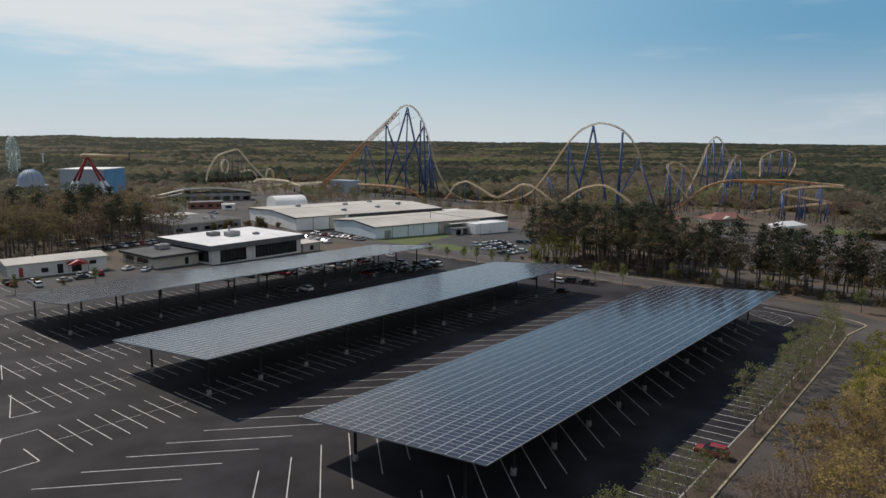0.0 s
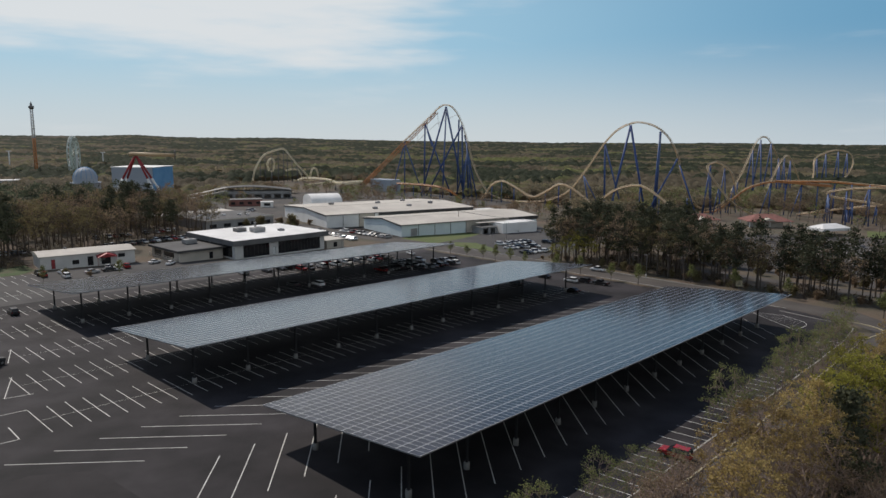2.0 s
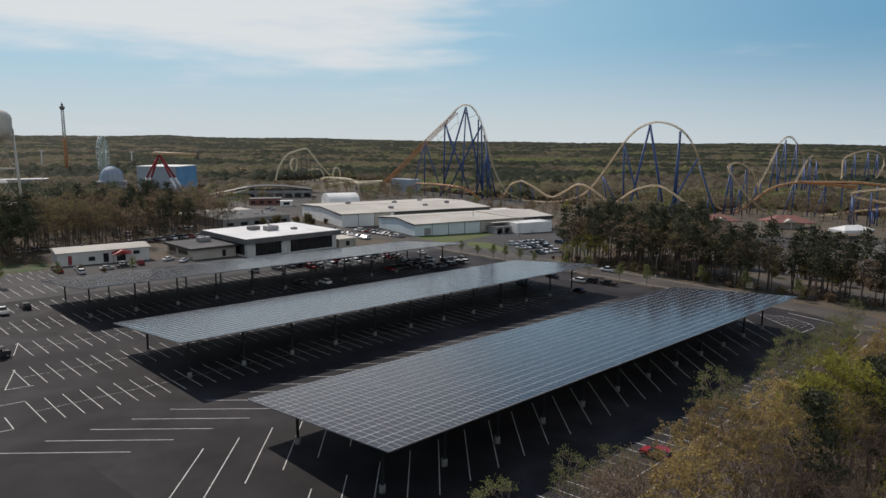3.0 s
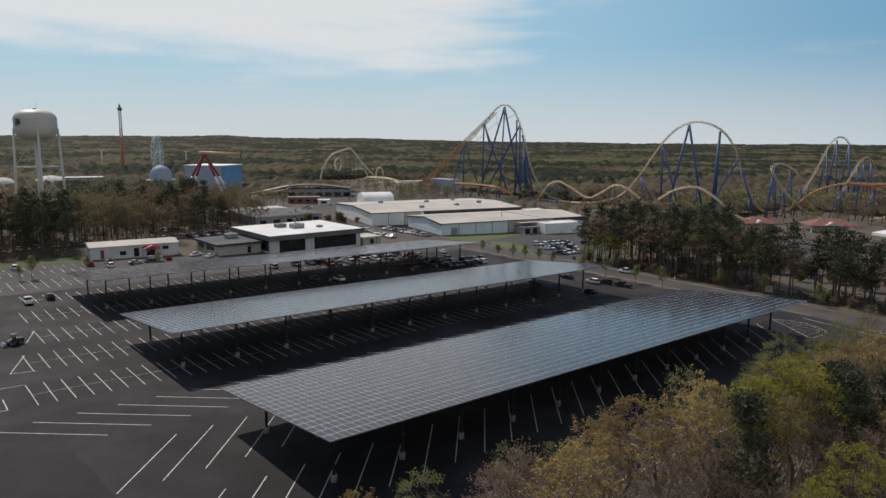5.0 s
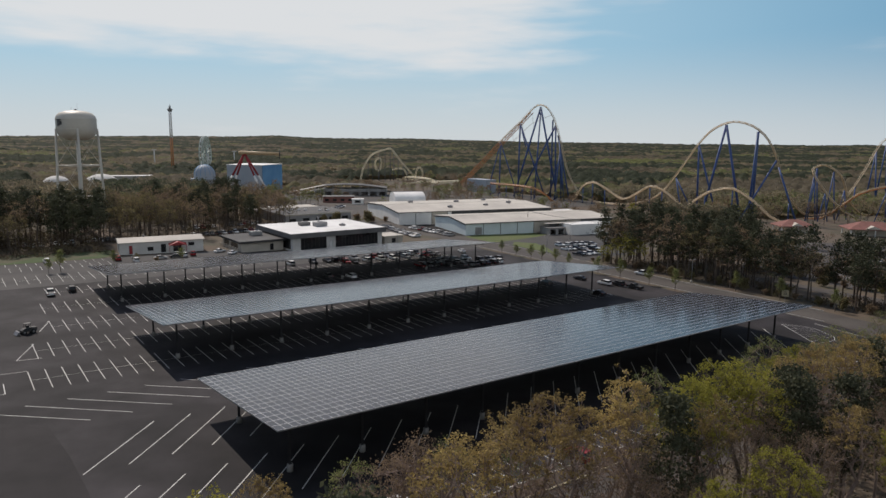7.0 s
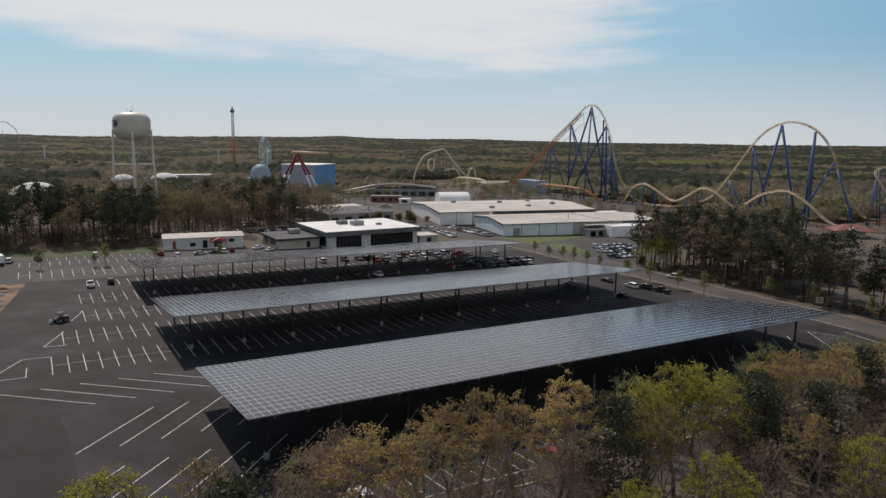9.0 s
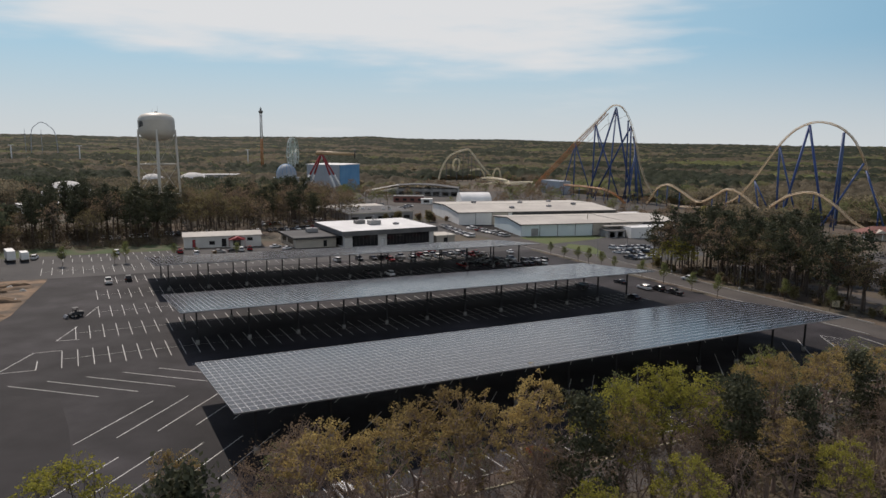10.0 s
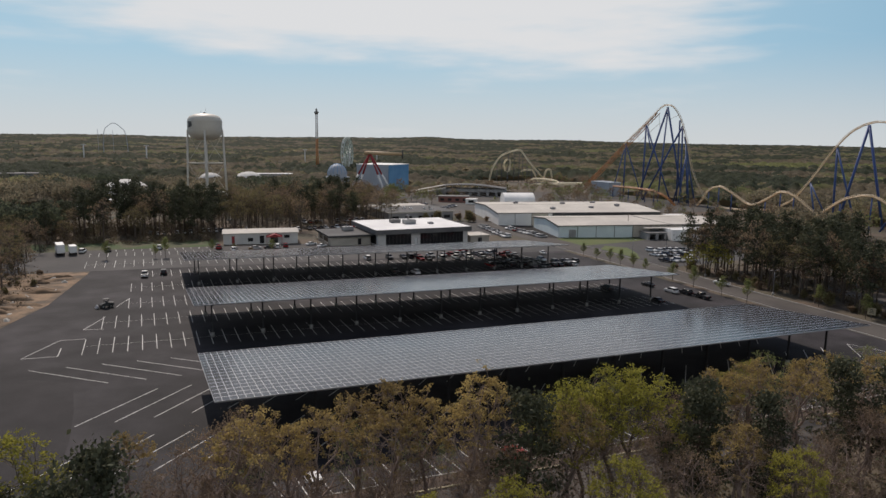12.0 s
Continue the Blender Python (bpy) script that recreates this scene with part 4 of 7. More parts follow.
def arched_hall(x, y, turn, w, d, h, rise_z, label):
    """An open-fronted hall: posts along the front, recessed wall, shallow curved roof."""
    root = thing("arched_hall", at(x, y, turn), label, "hall")
    n = 12
    bm = B()
    prev = None
    for k in range(n + 1):
        t = k / n
        z = h + rise_z * math.sin(math.pi * (0.12 + 0.88 * t))
        ring = [bm.verts.new((w * t, yy, z + dz)) for yy, dz in ((-1.2, 0), (-1.2, 0.5), (d, 0.5), (d, 0))]
        if prev:
            for j in range(4):
                bm.faces.new((prev[j], prev[(j + 1) % 4], ring[(j + 1) % 4], ring[j]))
        else:
            bm.faces.new(ring[::-1])
        prev = ring
    bm.faces.new(prev)
    bmesh.ops.recalc_face_normals(bm, faces=bm.faces[:])
    part("roof", bm, M_ROOF_DARK, root, "dark grey shallow curved roof")
    for k in range(9):
        px = 0.5 + (w - 1.0) * k / 8
        bm = B()
        box(bm, px - 0.25, px + 0.25, -0.9, -0.4, -0.5, h + rise_z * math.sin(math.pi * (0.12 + 0.88 * px / w)) - 0.02)
        part("post", bm, M_WALL_GREY, root)
    walls(root, w, d - 0.4, h - 0.3, M_WALL_GREY, openings=[(0, w * (k + 0.15) / 8, w * (k + 0.85) / 8, 0.05, h * 0.55) for k in range(8)])
    return root


arched_hall(214, 440, -32, 58, 18, 5.8, 2.8, "grey open-fronted hall with a curved roof between the rides")


def covered_ramp(x, y, turn, length, w, z0, z1, label):
    """A covered walk that climbs on posts."""
    root = thing("covered_ramp", at(x, y, turn), label, "ramp")
    for name, lift, thick, m in (("deck", 0.0, 0.25, M_CONCRETE), ("roof", 2.6, 0.18, M_ROOF_TAN)):
        bm = B()
        q = [bm.verts.new((px, py, pz + lift + dz)) for dz in (0, thick) for px, pz in ((0, z0), (length, z1)) for py in (0, w)]
        for f in ((0, 1, 3, 2), (4, 6, 7, 5), (0, 4, 5, 1), (2, 3, 7, 6), (0, 2, 6, 4), (1, 5, 7, 3)):
            bm.faces.new([q[i] for i in f])
        bmesh.ops.recalc_face_normals(bm, faces=bm.faces[:])
        part(name, bm, m, root)
    for k in range(7):
        px = 0.3 + (length - 0.6) * k / 6
        for py in (0.15, w - 0.15):
            bm = B()
            tube(bm, (px, py, -0.5), (px, py, z0 + (z1 - z0) * px / length + 2.6), 0.12, n=6)
            part("post", bm, M_WALL_PALE, root)


covered_ramp(188, 428, -2, 30, 4.0, 1.5, 6.0, "pale-roofed covered ramp that climbs beside the hall")


def hip_house(x, y, turn, w, d, h, rz, label):
    root = thing("pavilion", at(x, y, turn), label, "pavilion")
    for px, py in ((0.4, 0.4), (w / 2, 0.4), (w - 0.4, 0.4), (0.4, d - 0.4), (w / 2, d - 0.4), (w - 0.4, d - 0.4)):
        bm = B()
        box(bm, px - 0.2, px + 0.2, py - 0.2, py + 0.2, -0.5, h)
        part("post", bm, M_WALL_WHITE, root)
    bm = B()
    box(bm, w * 0.15, w * 0.85, d * 0.2, d * 0.8, -0.5, h - 0.1)
    part("wall_block", bm, M_WALL_TAN, root)
    bm = B()
    o = 1.0
    c = [(-o, -o, h), (w + o, -o, h), (w + o, d + o, h), (-o, d + o, h), (d / 2, d / 2, h + rz), (w - d / 2, d / 2, h + rz)]
    v = [bm.verts.new(p) for p in c] + [bm.verts.new((p[0], p[1], p[2] - 0.25)) for p in c[:4]]
    for q in ((0, 1, 5, 4), (1, 2, 5), (2, 3, 4, 5), (3, 0, 4), (0, 6, 7, 1), (1, 7, 8, 2), (2, 8, 9, 3), (3, 9, 6, 0), (6, 9, 8, 7)):
        bm.faces.new([v[i] for i in q])
    part("roof", bm, M_ROOF_RED, root, "red-brown hipped shingle roof")
    bm = B()
    g = [(w * 0.28, -o - 0.05, h + 0.1), (w * 0.62, -o - 0.05, h + 0.1), (w * 0.45, -o - 0.05, h + 1.7), (w * 0.45, d * 0.35, h + 1.9)]
    v = [bm.verts.new(p) for p in g]
    for q in ((0, 1, 2), (0, 2, 3), (2, 1, 3)):
        bm.faces.new([v[i] for i in q])
    part("gable", bm, M_WALL_TAN, root, "pale gable over the entrance")


hip_house(322, 112, -40, 17, 12, 3.5, 3.0, "open pavilion with a red-brown hipped roof")
hip_house(340, 86, -48, 23, 14, 3.6, 3.4, "broad pavilion with a red-brown hipped roof")


def tent(x, y, turn, w, d, h, label):
    root = thing("marquee", at(x, y, turn), label, "marquee")
    bm = B()
    c = [(0, 0, h), (w, 0, h), (w, d, h), (0, d, h), (d / 2, d / 2, h + 2), (w - d / 2, d / 2, h + 2)]
    v = [bm.verts.new(p) for p in c] + [bm.verts.new((p[0], p[1], p[2] - 1.3)) for p in c[:4]]
    for q in ((0, 1, 5, 4), (1, 2, 5), (2, 3, 4, 5), (3, 0, 4), (0, 6, 7, 1), (1, 7, 8, 2), (2, 8, 9, 3), (3, 9, 6, 0)):
        bm.faces.new([v[i] for i in q])
    part("canvas", bm, M_ROOF_WHITE, root)
    for px in (0.15, w / 2, w - 0.15):
        for py in (0.15, d - 0.15):
            bm = B()
            tube(bm, (px, py, -0.4), (px, py, h), 0.08)
            part("pole", bm, M_GALV, root)


tent(328, 46, -27, 19, 10, 4.0, "white marquee beside the pavilions")


def pale_dome(x, y, r, h, label):
    root = thing("membrane_dome", at(x, y), label, "dome")
    bm = B()
    lathe(bm, [(r * math.cos(a), h * math.sin(a)) for a in [math.pi / 2 * k / 8 for k in range(9)]], 28)
    part("shell", bm, M_WALL_PALE, root)
    bm = B()
    lathe(bm, [(r + 0.3, -0.5), (r + 0.3, 1.2), (r - 0.2, 1.3)], 28)
    part("base_ring", bm, M_WALL_GREY, root)


pale_dome(-19, 430, 17, 13.0, "wide pale membrane dome among the trees")
pale_dome(50, 600, 12, 9.5, "pale domed roof behind the water tower")
pale_dome(86, 606, 15, 10.5, "broad pale domed roof behind the water tower")
plain_block("pale_hall", -42, 350, 10, 30, 12, 4.6, M_WALL_WHITE, M_ROOF_WHITE, "pale low building half hidden in the woods", 3)
plain_block("pale_hall", 92, 660, -15, 60, 14, 5.5, M_WALL_GREY, M_ROOF_WHITE, "long pale roof among the trees", 4)
plain_block("grey_hall", -120, 560, 10, 34, 16, 10.0, M_ROOF_GREY, M_ROOF_GREY, "dark grey building above the treetops", 3)

# ---- water tower ----


def water_tower(x, y):
    root = thing("water_tower", at(x, y), "cream legged water tower with a rounded tank", "water tower")
    g = rise(x)
    r, z0, z1 = 8.5, 40.8 - g, 54.2 - g
    prof = [(0, z0 - 0.2), (4, z0), (r - 1.4, z0 + 1.6), (r - 0.2, z0 + 3.4), (r, z0 + 5.0), (r, z1 - 4.0), (r - 0.35, z1 - 2.6), (r - 1.6, z1 - 1.2), (r - 4, z1 - 0.35), (1.5, z1), (0, z1)]
    bm = B()
    lathe(bm, prof, 40)
    tank = part("tank", bm, M_TANK, root, "cream painted steel tank")
    bm = B()
    for h in (z0 + 5.0, z1 - 4.0):
        lathe(bm, [(r, h - 0.12), (r + 0.12, h - 0.1), (r + 0.12, h + 0.1), (r, h + 0.12)], 40)
    part("seam", bm, M_TANK, tank)
    bm = B()
    for k in range(3):
        a = radians(202 + 7.0 * k)
        m = pose(math.cos(a) * (r + 0.02), math.sin(a) * (r + 0.02), z0 + 6.2 + 0.3 * k, 0, 0, math.degrees(a))
        box(bm, 0, 0.05, -0.42, 0.42, 0, 2.6 - 0.4 * k, m=m)
        box(bm, 0, 0.05, -0.9, 0.2, 2.75 - 0.4 * k, 3.2 - 0.4 * k, m=m)
    part("lettering_bars", bm, M_DARK, tank, "dark bars of worn lettering")
    for k in range(4):
        a = radians(-96 + 90 * k)
        bm = B()
        tube(bm, (math.cos(a) * (r + 1.6), math.sin(a) * (r + 1.6), -0.5), (math.cos(a) * (r - 0.1), math.sin(a) * (r - 0.1), z0 + 5.2), 0.55, 0.5, 12)
        part("leg", bm, M_TANK, root)
        bm = B()
        lathe(bm, [(0, -0.5), (1.1, -0.5), (1.1, 0.5), (0, 0.5)], 12, centre=(math.cos(a) * (r + 1.55), math.sin(a) * (r + 1.55)))
        part("footing", bm, M_CONCRETE, root)
        b = a + math.pi / 2
        for h in (z0 * 0.36, z0 * 0.72):
            q = r + 1.6 - 1.7 * h / (z0 + 5.2)
            bm = B()
            tube(bm, (math.cos(a) * q, math.sin(a) * q, h), (math.cos(b) * q, math.sin(b) * q, h), 0.22)
            part("strut", bm, M_TANK, root)
        for h0, h1 in ((0.5, z0 * 0.36), (z0 * 0.36, z0 * 0.72), (z0 * 0.72, z0 + 3)):
            q0, q1 = (r + 1.6 - 1.7 * h / (z0 + 5.2) for h in (h0, h1))
            bm = B()
            tube(bm, (math.cos(a) * q0, math.sin(a) * q0, h0), (math.cos(b) * q1, math.sin(b) * q1, h1), 0.06, n=5)
            tube(bm, (math.cos(b) * q0, math.sin(b) * q0, h0), (math.cos(a) * q1, math.sin(a) * q1, h1), 0.06, n=5)
            part("brace_rods", bm, M_TANK, root)
    bm = B()
    tube(bm, (0, 0, -0.5), (0, 0, z0), 0.75, n=16)
    part("riser_pipe", bm, M_TANK, root)
    bm = B()
    lathe(bm, [(0.6, z1), (0.6, z1 + 0.5), (0.3, z1 + 0.7), (0, z1 + 0.8)], 12)
    tube(bm, (0.8, 0, z1 - 0.1), (0.8, 0, z1 + 3.2), 0.05, n=5)
    tube(bm, (-1.6, 0.4, z1 - 0.1), (-1.6, 0.4, z1 + 1.6), 0.05, n=5)
    part("roof_vent", bm, M_GALV, root)


water_tower(22.5, 285.5)

# ---- roller coasters ----


TRACK_POINTS = []


def track(root, nodes, spine_r, gauge, rail_r, m_spine, m_rail, name="track", step=4.0):
    pts = smooth_path(nodes, step)
    TRACK_POINTS.extend(root.matrix_world @ p for p in pts)
    bm = B()
    sweep(bm, pts, spine_r, 6)
    tr = part(name, bm, m_spine, root)
    rails = [[], []]
    ties = B()
    for i, p in enumerate(pts):
        d = (pts[min(i + 1, len(pts) - 1)] - pts[max(i - 1, 0)]).normalized()
        s = d.cross(Vector((0, 0, 1)))
        s = s.normalized() if s.length > 0.05 else Vector((1, 0, 0))
        u = s.cross(d)
        c = p + u * (spine_r + rail_r + 0.25)
        for k, sg in enumerate((-1, 1)):
            rails[k].append(c + s * sg * gauge / 2)
        tube(ties, rails[0][-1], p, rail_r * 0.8, n=4, cap=False)
        tube(ties, rails[1][-1], p, rail_r * 0.8, n=4, cap=False)
    for k in range(2):
        bm = B()
        sweep(bm, rails[k], rail_r, 5)
        part("rail", bm, m_rail, tr)
    tagged(part("track_bracing", ties, m_spine, tr), kind="stuff")
    return pts


def support(root, a, b, r=0.6, material=None):
    bm = B()
    tube(bm, a, b, r, r * 0.9, 8)
    part("support_column", bm, material or M_BLUE, root)


def coaster():
    root = thing("roller_coaster", at(362, 340), "tall steel roller coaster with yellow-orange track and blue supports", "roller coaster")
    back = root.matrix_world.inverted()

    def T(nodes, spine=M_TRACK, rail=M_TRACK_PALE, sr=0.33, name="track"):
        return track(root, [back @ Vector(q) for q in nodes], sr, 1.15, 0.15, spine, rail, name)

    def S(a, b, r=0.6, material=None):
        support(root, back @ Vector(a), back @ Vector(b), r, material)

    # lift, first drop, second hill and the turn beyond it
    T([(362, 440, 2), (362, 430, 9), (362, 408, 24), (362, 386, 39.5)], M_ORANGE, M_ORANGE, 0.3)
    T([(362, 386, 39.5), (362, 384, 41), (362, 360, 56.5), (362, 343.5, 67.8), (362, 336.1, 69.6), (362, 329, 67.3), (362, 321, 58.5), (362, 313, 41.2), (362, 307, 23.8), (362, 300, 11.8), (362, 290.6, 2), (361, 276, -2.2), (361, 262, -2.8), (360, 247, -2), (360, 232, 0.5), (360, 217, 7), (360, 204.7, 20.5), (360, 189.2, 41.2), (360, 179.5, 50), (360, 170.3, 53.6), (360, 163.5, 53.9), (360, 155, 51.6), (360.5, 147, 46), (363, 141, 35), (374, 141, 17.7), (395, 141.5, 1.6), (410, 142, -2.6), (430, 142, -3.2), (450, 142, 1.0), (469, 142, 13.8), (484, 142.5, 25), (500, 143.5, 38), (514, 144.5, 44.5), (528, 145, 45.9), (540, 145, 42), (554, 143.5, 30.4), (566, 142, 18), (584, 139, 4)])
    # lift structure: truss, chain walkway and columns
    bm = B()
    for sg in (-1, 1):
        sweep(bm, [back @ Vector((362 + sg * 1.2, 440, -1)), back @ Vector((362 + sg * 1.2, 384, 37)), back @ Vector((362 + sg * 1.2, 346, 64))], 0.3, 6)
    for k in range(22):
        y = 440 - 4.2 * k
        z = -1 + (440 - y) * 0.68
        for sg in (-1, 1):
            tube(bm, back @ Vector((362 + sg * 1.2, y, z)), back @ Vector((362, y - 4.2, z + 6.2)), 0.12, n=4, cap=False)
    part("lift_truss", bm, M_ORANGE, root, "orange lattice truss of the lift")
    bm = B()
    sweep(bm, [back @ Vector((364.0, 386, 31)), back @ Vector((364.0, 349, 55)), back @ Vector((363, 325, 62))], 0.16, 5)
    for y, z in ((370, 44), (358, 50), (346, 56)):
        tube(bm, back @ Vector((364, y, z - 3)), back @ Vector((362.4, y, z + 8)), 0.1, n=4)
    part("catwalk_brace", bm, M_GALV, root)
    for a, b, r in (((362, 384.4, 40), (362, 384.4, -5), 0.6), ((362, 386, 35), (362, 401, -5), 0.5), ((362, 359.8, 55.5), (362, 360.7, -5), 0.65), ((362, 359.8, 55.5), (356, 345.9, 37), 0.5), ((362, 336.1, 68.3), (354, 357.0, -5), 0.75), ((362, 336.1, 68.3), (370, 322, -5), 0.75), ((362, 318.7, 53.6), (356, 353, -5), 0.7), ((362, 318.7, 53.6), (362, 316.5, -5), 0.65), ((362, 313.5, 28), (364, 327, -5), 0.6), ((362, 359.8, 55.5), (372, 338, -5), 0.6), ((362, 313.5, 40), (372, 320, -5), 0.6), ((362, 384.4, 40), (372, 372, -5), 0.5), ((362, 316, 46), (367, 306, -5), 0.55), ((362, 313, 34), (355, 311, -5), 0.5), ((362, 309.5, 26), (369, 318, -5), 0.5), ((362, 322, 58), (374, 334, -5), 0.6), ((362, 336.1, 64), (352, 330, -5), 0.6)):
        S(a, b, r)
    for a, b, r in (((360, 171.5, 52.6), (354, 181, -6), 0.75), ((360, 171.5, 52.6), (364, 160, -6), 0.75), ((360, 150.8, 48.4), (358, 152.2, -6), 0.75), ((360, 150.8, 48.4), (368, 155.5, -6), 0.7), ((360, 189.5, 40), (360, 188.0, -6), 0.65), ((360, 189.5, 40), (364, 176, -6), 0.6), ((364, 140.5, 32), (352, 155, -6), 0.6), ((366, 140, 28), (368, 127, -6), 0.6), ((360, 205, 19), (360, 199, -6), 0.5), ((360, 205, 19), (360, 194, 2), 0.45), ((360, 312, 40), (360, 305, -5), 0.5)):
        S(a, b, r)
    for x, z in ((500, 37), (516, 44), (540, 41)):
        S((x, 144, z), (x - 4, 139, -6), 0.55)
        S((x, 144, z), (x + 3, 150, -6), 0.55)
    for x, z in ((385, 6), (450, 0.4), (469, 13), (554, 29)):
        S((x, 142, z), (x, 142, -6), 0.5)
    # return over low hills, and the low hump under the second hill
    T([(357, 293, -3), (357, 288, 2.2), (357, 283.5, 8.2), (357, 273.7, 12), (357, 261.7, 8.2), (357, 246, 1.8), (357, 234, 6), (357, 222.8, 12), (357, 213, 10.2), (357, 203.9, 5), (356, 195, 0)], sr=0.5)
    for y, z in ((283, 7.6), (273.7, 11.2), (262, 7.5), (234, 5.2), (222.8, 11.2), (213, 9.5)):
        S((357, y, z), (357, y, -6), 0.4)
    T([(345, 184, 3), (345, 173.4, 10.5), (345, 165.9, 13.6), (345, 154.8, 15), (345, 141.8, 8.7), (345, 131.9, 1.3), (346, 122, -3)], sr=0.5)
    for y, z in ((173, 9.6), (155, 14.2), (142, 8)):
        S((345, y, z), (345, y, -6), 0.4)
    # flat run from the station behind the lift
    T([(345, 376, 5.6), (345, 360, 5.8), (345, 345, 5.8), (345, 326, 5.0), (346, 314, 1.6), (348, 306, -4)], M_ORANGE, M_ORANGE, 0.6)
    for y in range(326, 378, 10):
        S((345, y, 5.0), (345, y, -6), 0.35)
    # turnaround loop and the hill after it
    T([(404, 102, -4), (400.5, 108.7, -2), (398.5, 114.1, 1.3), (396.7, 119, 5), (394, 125.7, 13.4), (391.6, 131.5, 22.2), (393, 133.6, 26), (398.3, 133.8, 28), (404.4, 132.1, 28.7), (406, 127.4, 26.2), (408, 123.6, 21.7), (418.5, 123.4, 8.6), (431.5, 123, 0.7), (444, 123.5, -3), (460, 126, -3.4), (482, 129, 0.5), (507, 131.4, 12), (532, 134, 25), (548, 135.5, 30.2), (556, 136, 30.8), (565, 136, 28), (580, 135, 16), (592, 134, 4)])
    for p in ((394, 125.7, 12.6), (391.8, 131.8, 23), (398.3, 133.8, 27.2), (406, 127.4, 25.2), (413, 123.5, 14)):
        S(p, (p[0] + 4, p[1] - 1, -6), 0.42)
        S(p, (p[0] - 3, p[1] + 2, -6), 0.38)
    for p in ((507, 131.4, 11.2), (532, 134, 24.2), (548, 135.5, 29.4), (565, 136, 27.2)):
        S(p, (p[0] + 3, p[1] + 3, -6), 0.5)
        S(p, (p[0] - 3, p[1] - 3, -6), 0.45)
    # far helix
    T([(668, 148, -8), (676.7, 150.4, -1.4), (686.8, 151.2, 9.4), (696.4, 153.8, 25), (718, 150, 31.6), (749.7, 146.7, 33.7), (781.2, 143.4, 29.8), (781.9, 140, 20), (771.6, 140.4, 11), (755, 142, 2)], sr=0.55)
    for p in ((700, 153, 26), (718, 150, 30.8), (749, 146.7, 32.8), (772, 144, 31)):
        S(p, (p[0] + 4, p[1] + 4, -6), 0.6)
        S(p, (p[0] - 4, p[1] - 4, -6), 0.55)
    # brake run and the double-back below it
    T([(400, 140, -4.2), (404.6, 131.4, -3.2), (409.7, 124, 3.5), (415.9, 116.2, 11.8), (422, 108, 15.6), (424.6, 100.3, 17), (423.5, 84.9, 17.8), (423.3, 69.1, 18.4), (424.2, 57.1, 17.7), (426.6, 46.4, 16.9), (422, 36, 16.6), (408, 33, 16.8)], M_ORANGE, M_TRACK, 0.5)
    bm = B()
    box(bm, -1.3, 1.3, -33, 0, -0.5, 0.9, m=back @ pose(424.6, 101, 17.2, 2.4, 0, -2.4))
    part("brake_walkway", bm, M_ORANGE, root, "orange boxed brake run")
    for k in range(7):
        x, y, z = 424 - 0.1 * k, 104 - 9.4 * k, 16.4 + 0.2 * k
        S((x, y, z), (x, y, -6), 0.42)
        if k % 2 == 0:
            S((x, y, z - 1), (x - 6, y + 4, -6), 0.35)
    T([(408, 33, 16.8), (400, 34, 17.2), (396.5, 40, 17.4), (398.3, 53.6, 15.8), (400.3, 62, 13.9), (401.8, 64.6, 12.4), (402.3, 62.3, 10.8), (404.9, 51.7, 9.1), (407.2, 41.4, 7.8), (411, 38, 6.8), (413, 42, 6), (413.1, 56.1, 3.6), (418.3, 72.4, 0), (420.7, 85.7, -3)], sr=0.45)
    for p in ((398, 42, 16.6), (398.3, 53.6, 15), (401.5, 64, 11.8), (404.9, 51.7, 8.2), (408, 40, 6.8), (413.1, 56.1, 3)):
        S(p, (p[0] + 4, p[1] + 2, -6), 0.45)
        S(p, (p[0] - 5, p[1] - 2, -6), 0.42)
    S((401.5, 64, 13), (396, 60, -6), 0.4)


coaster()


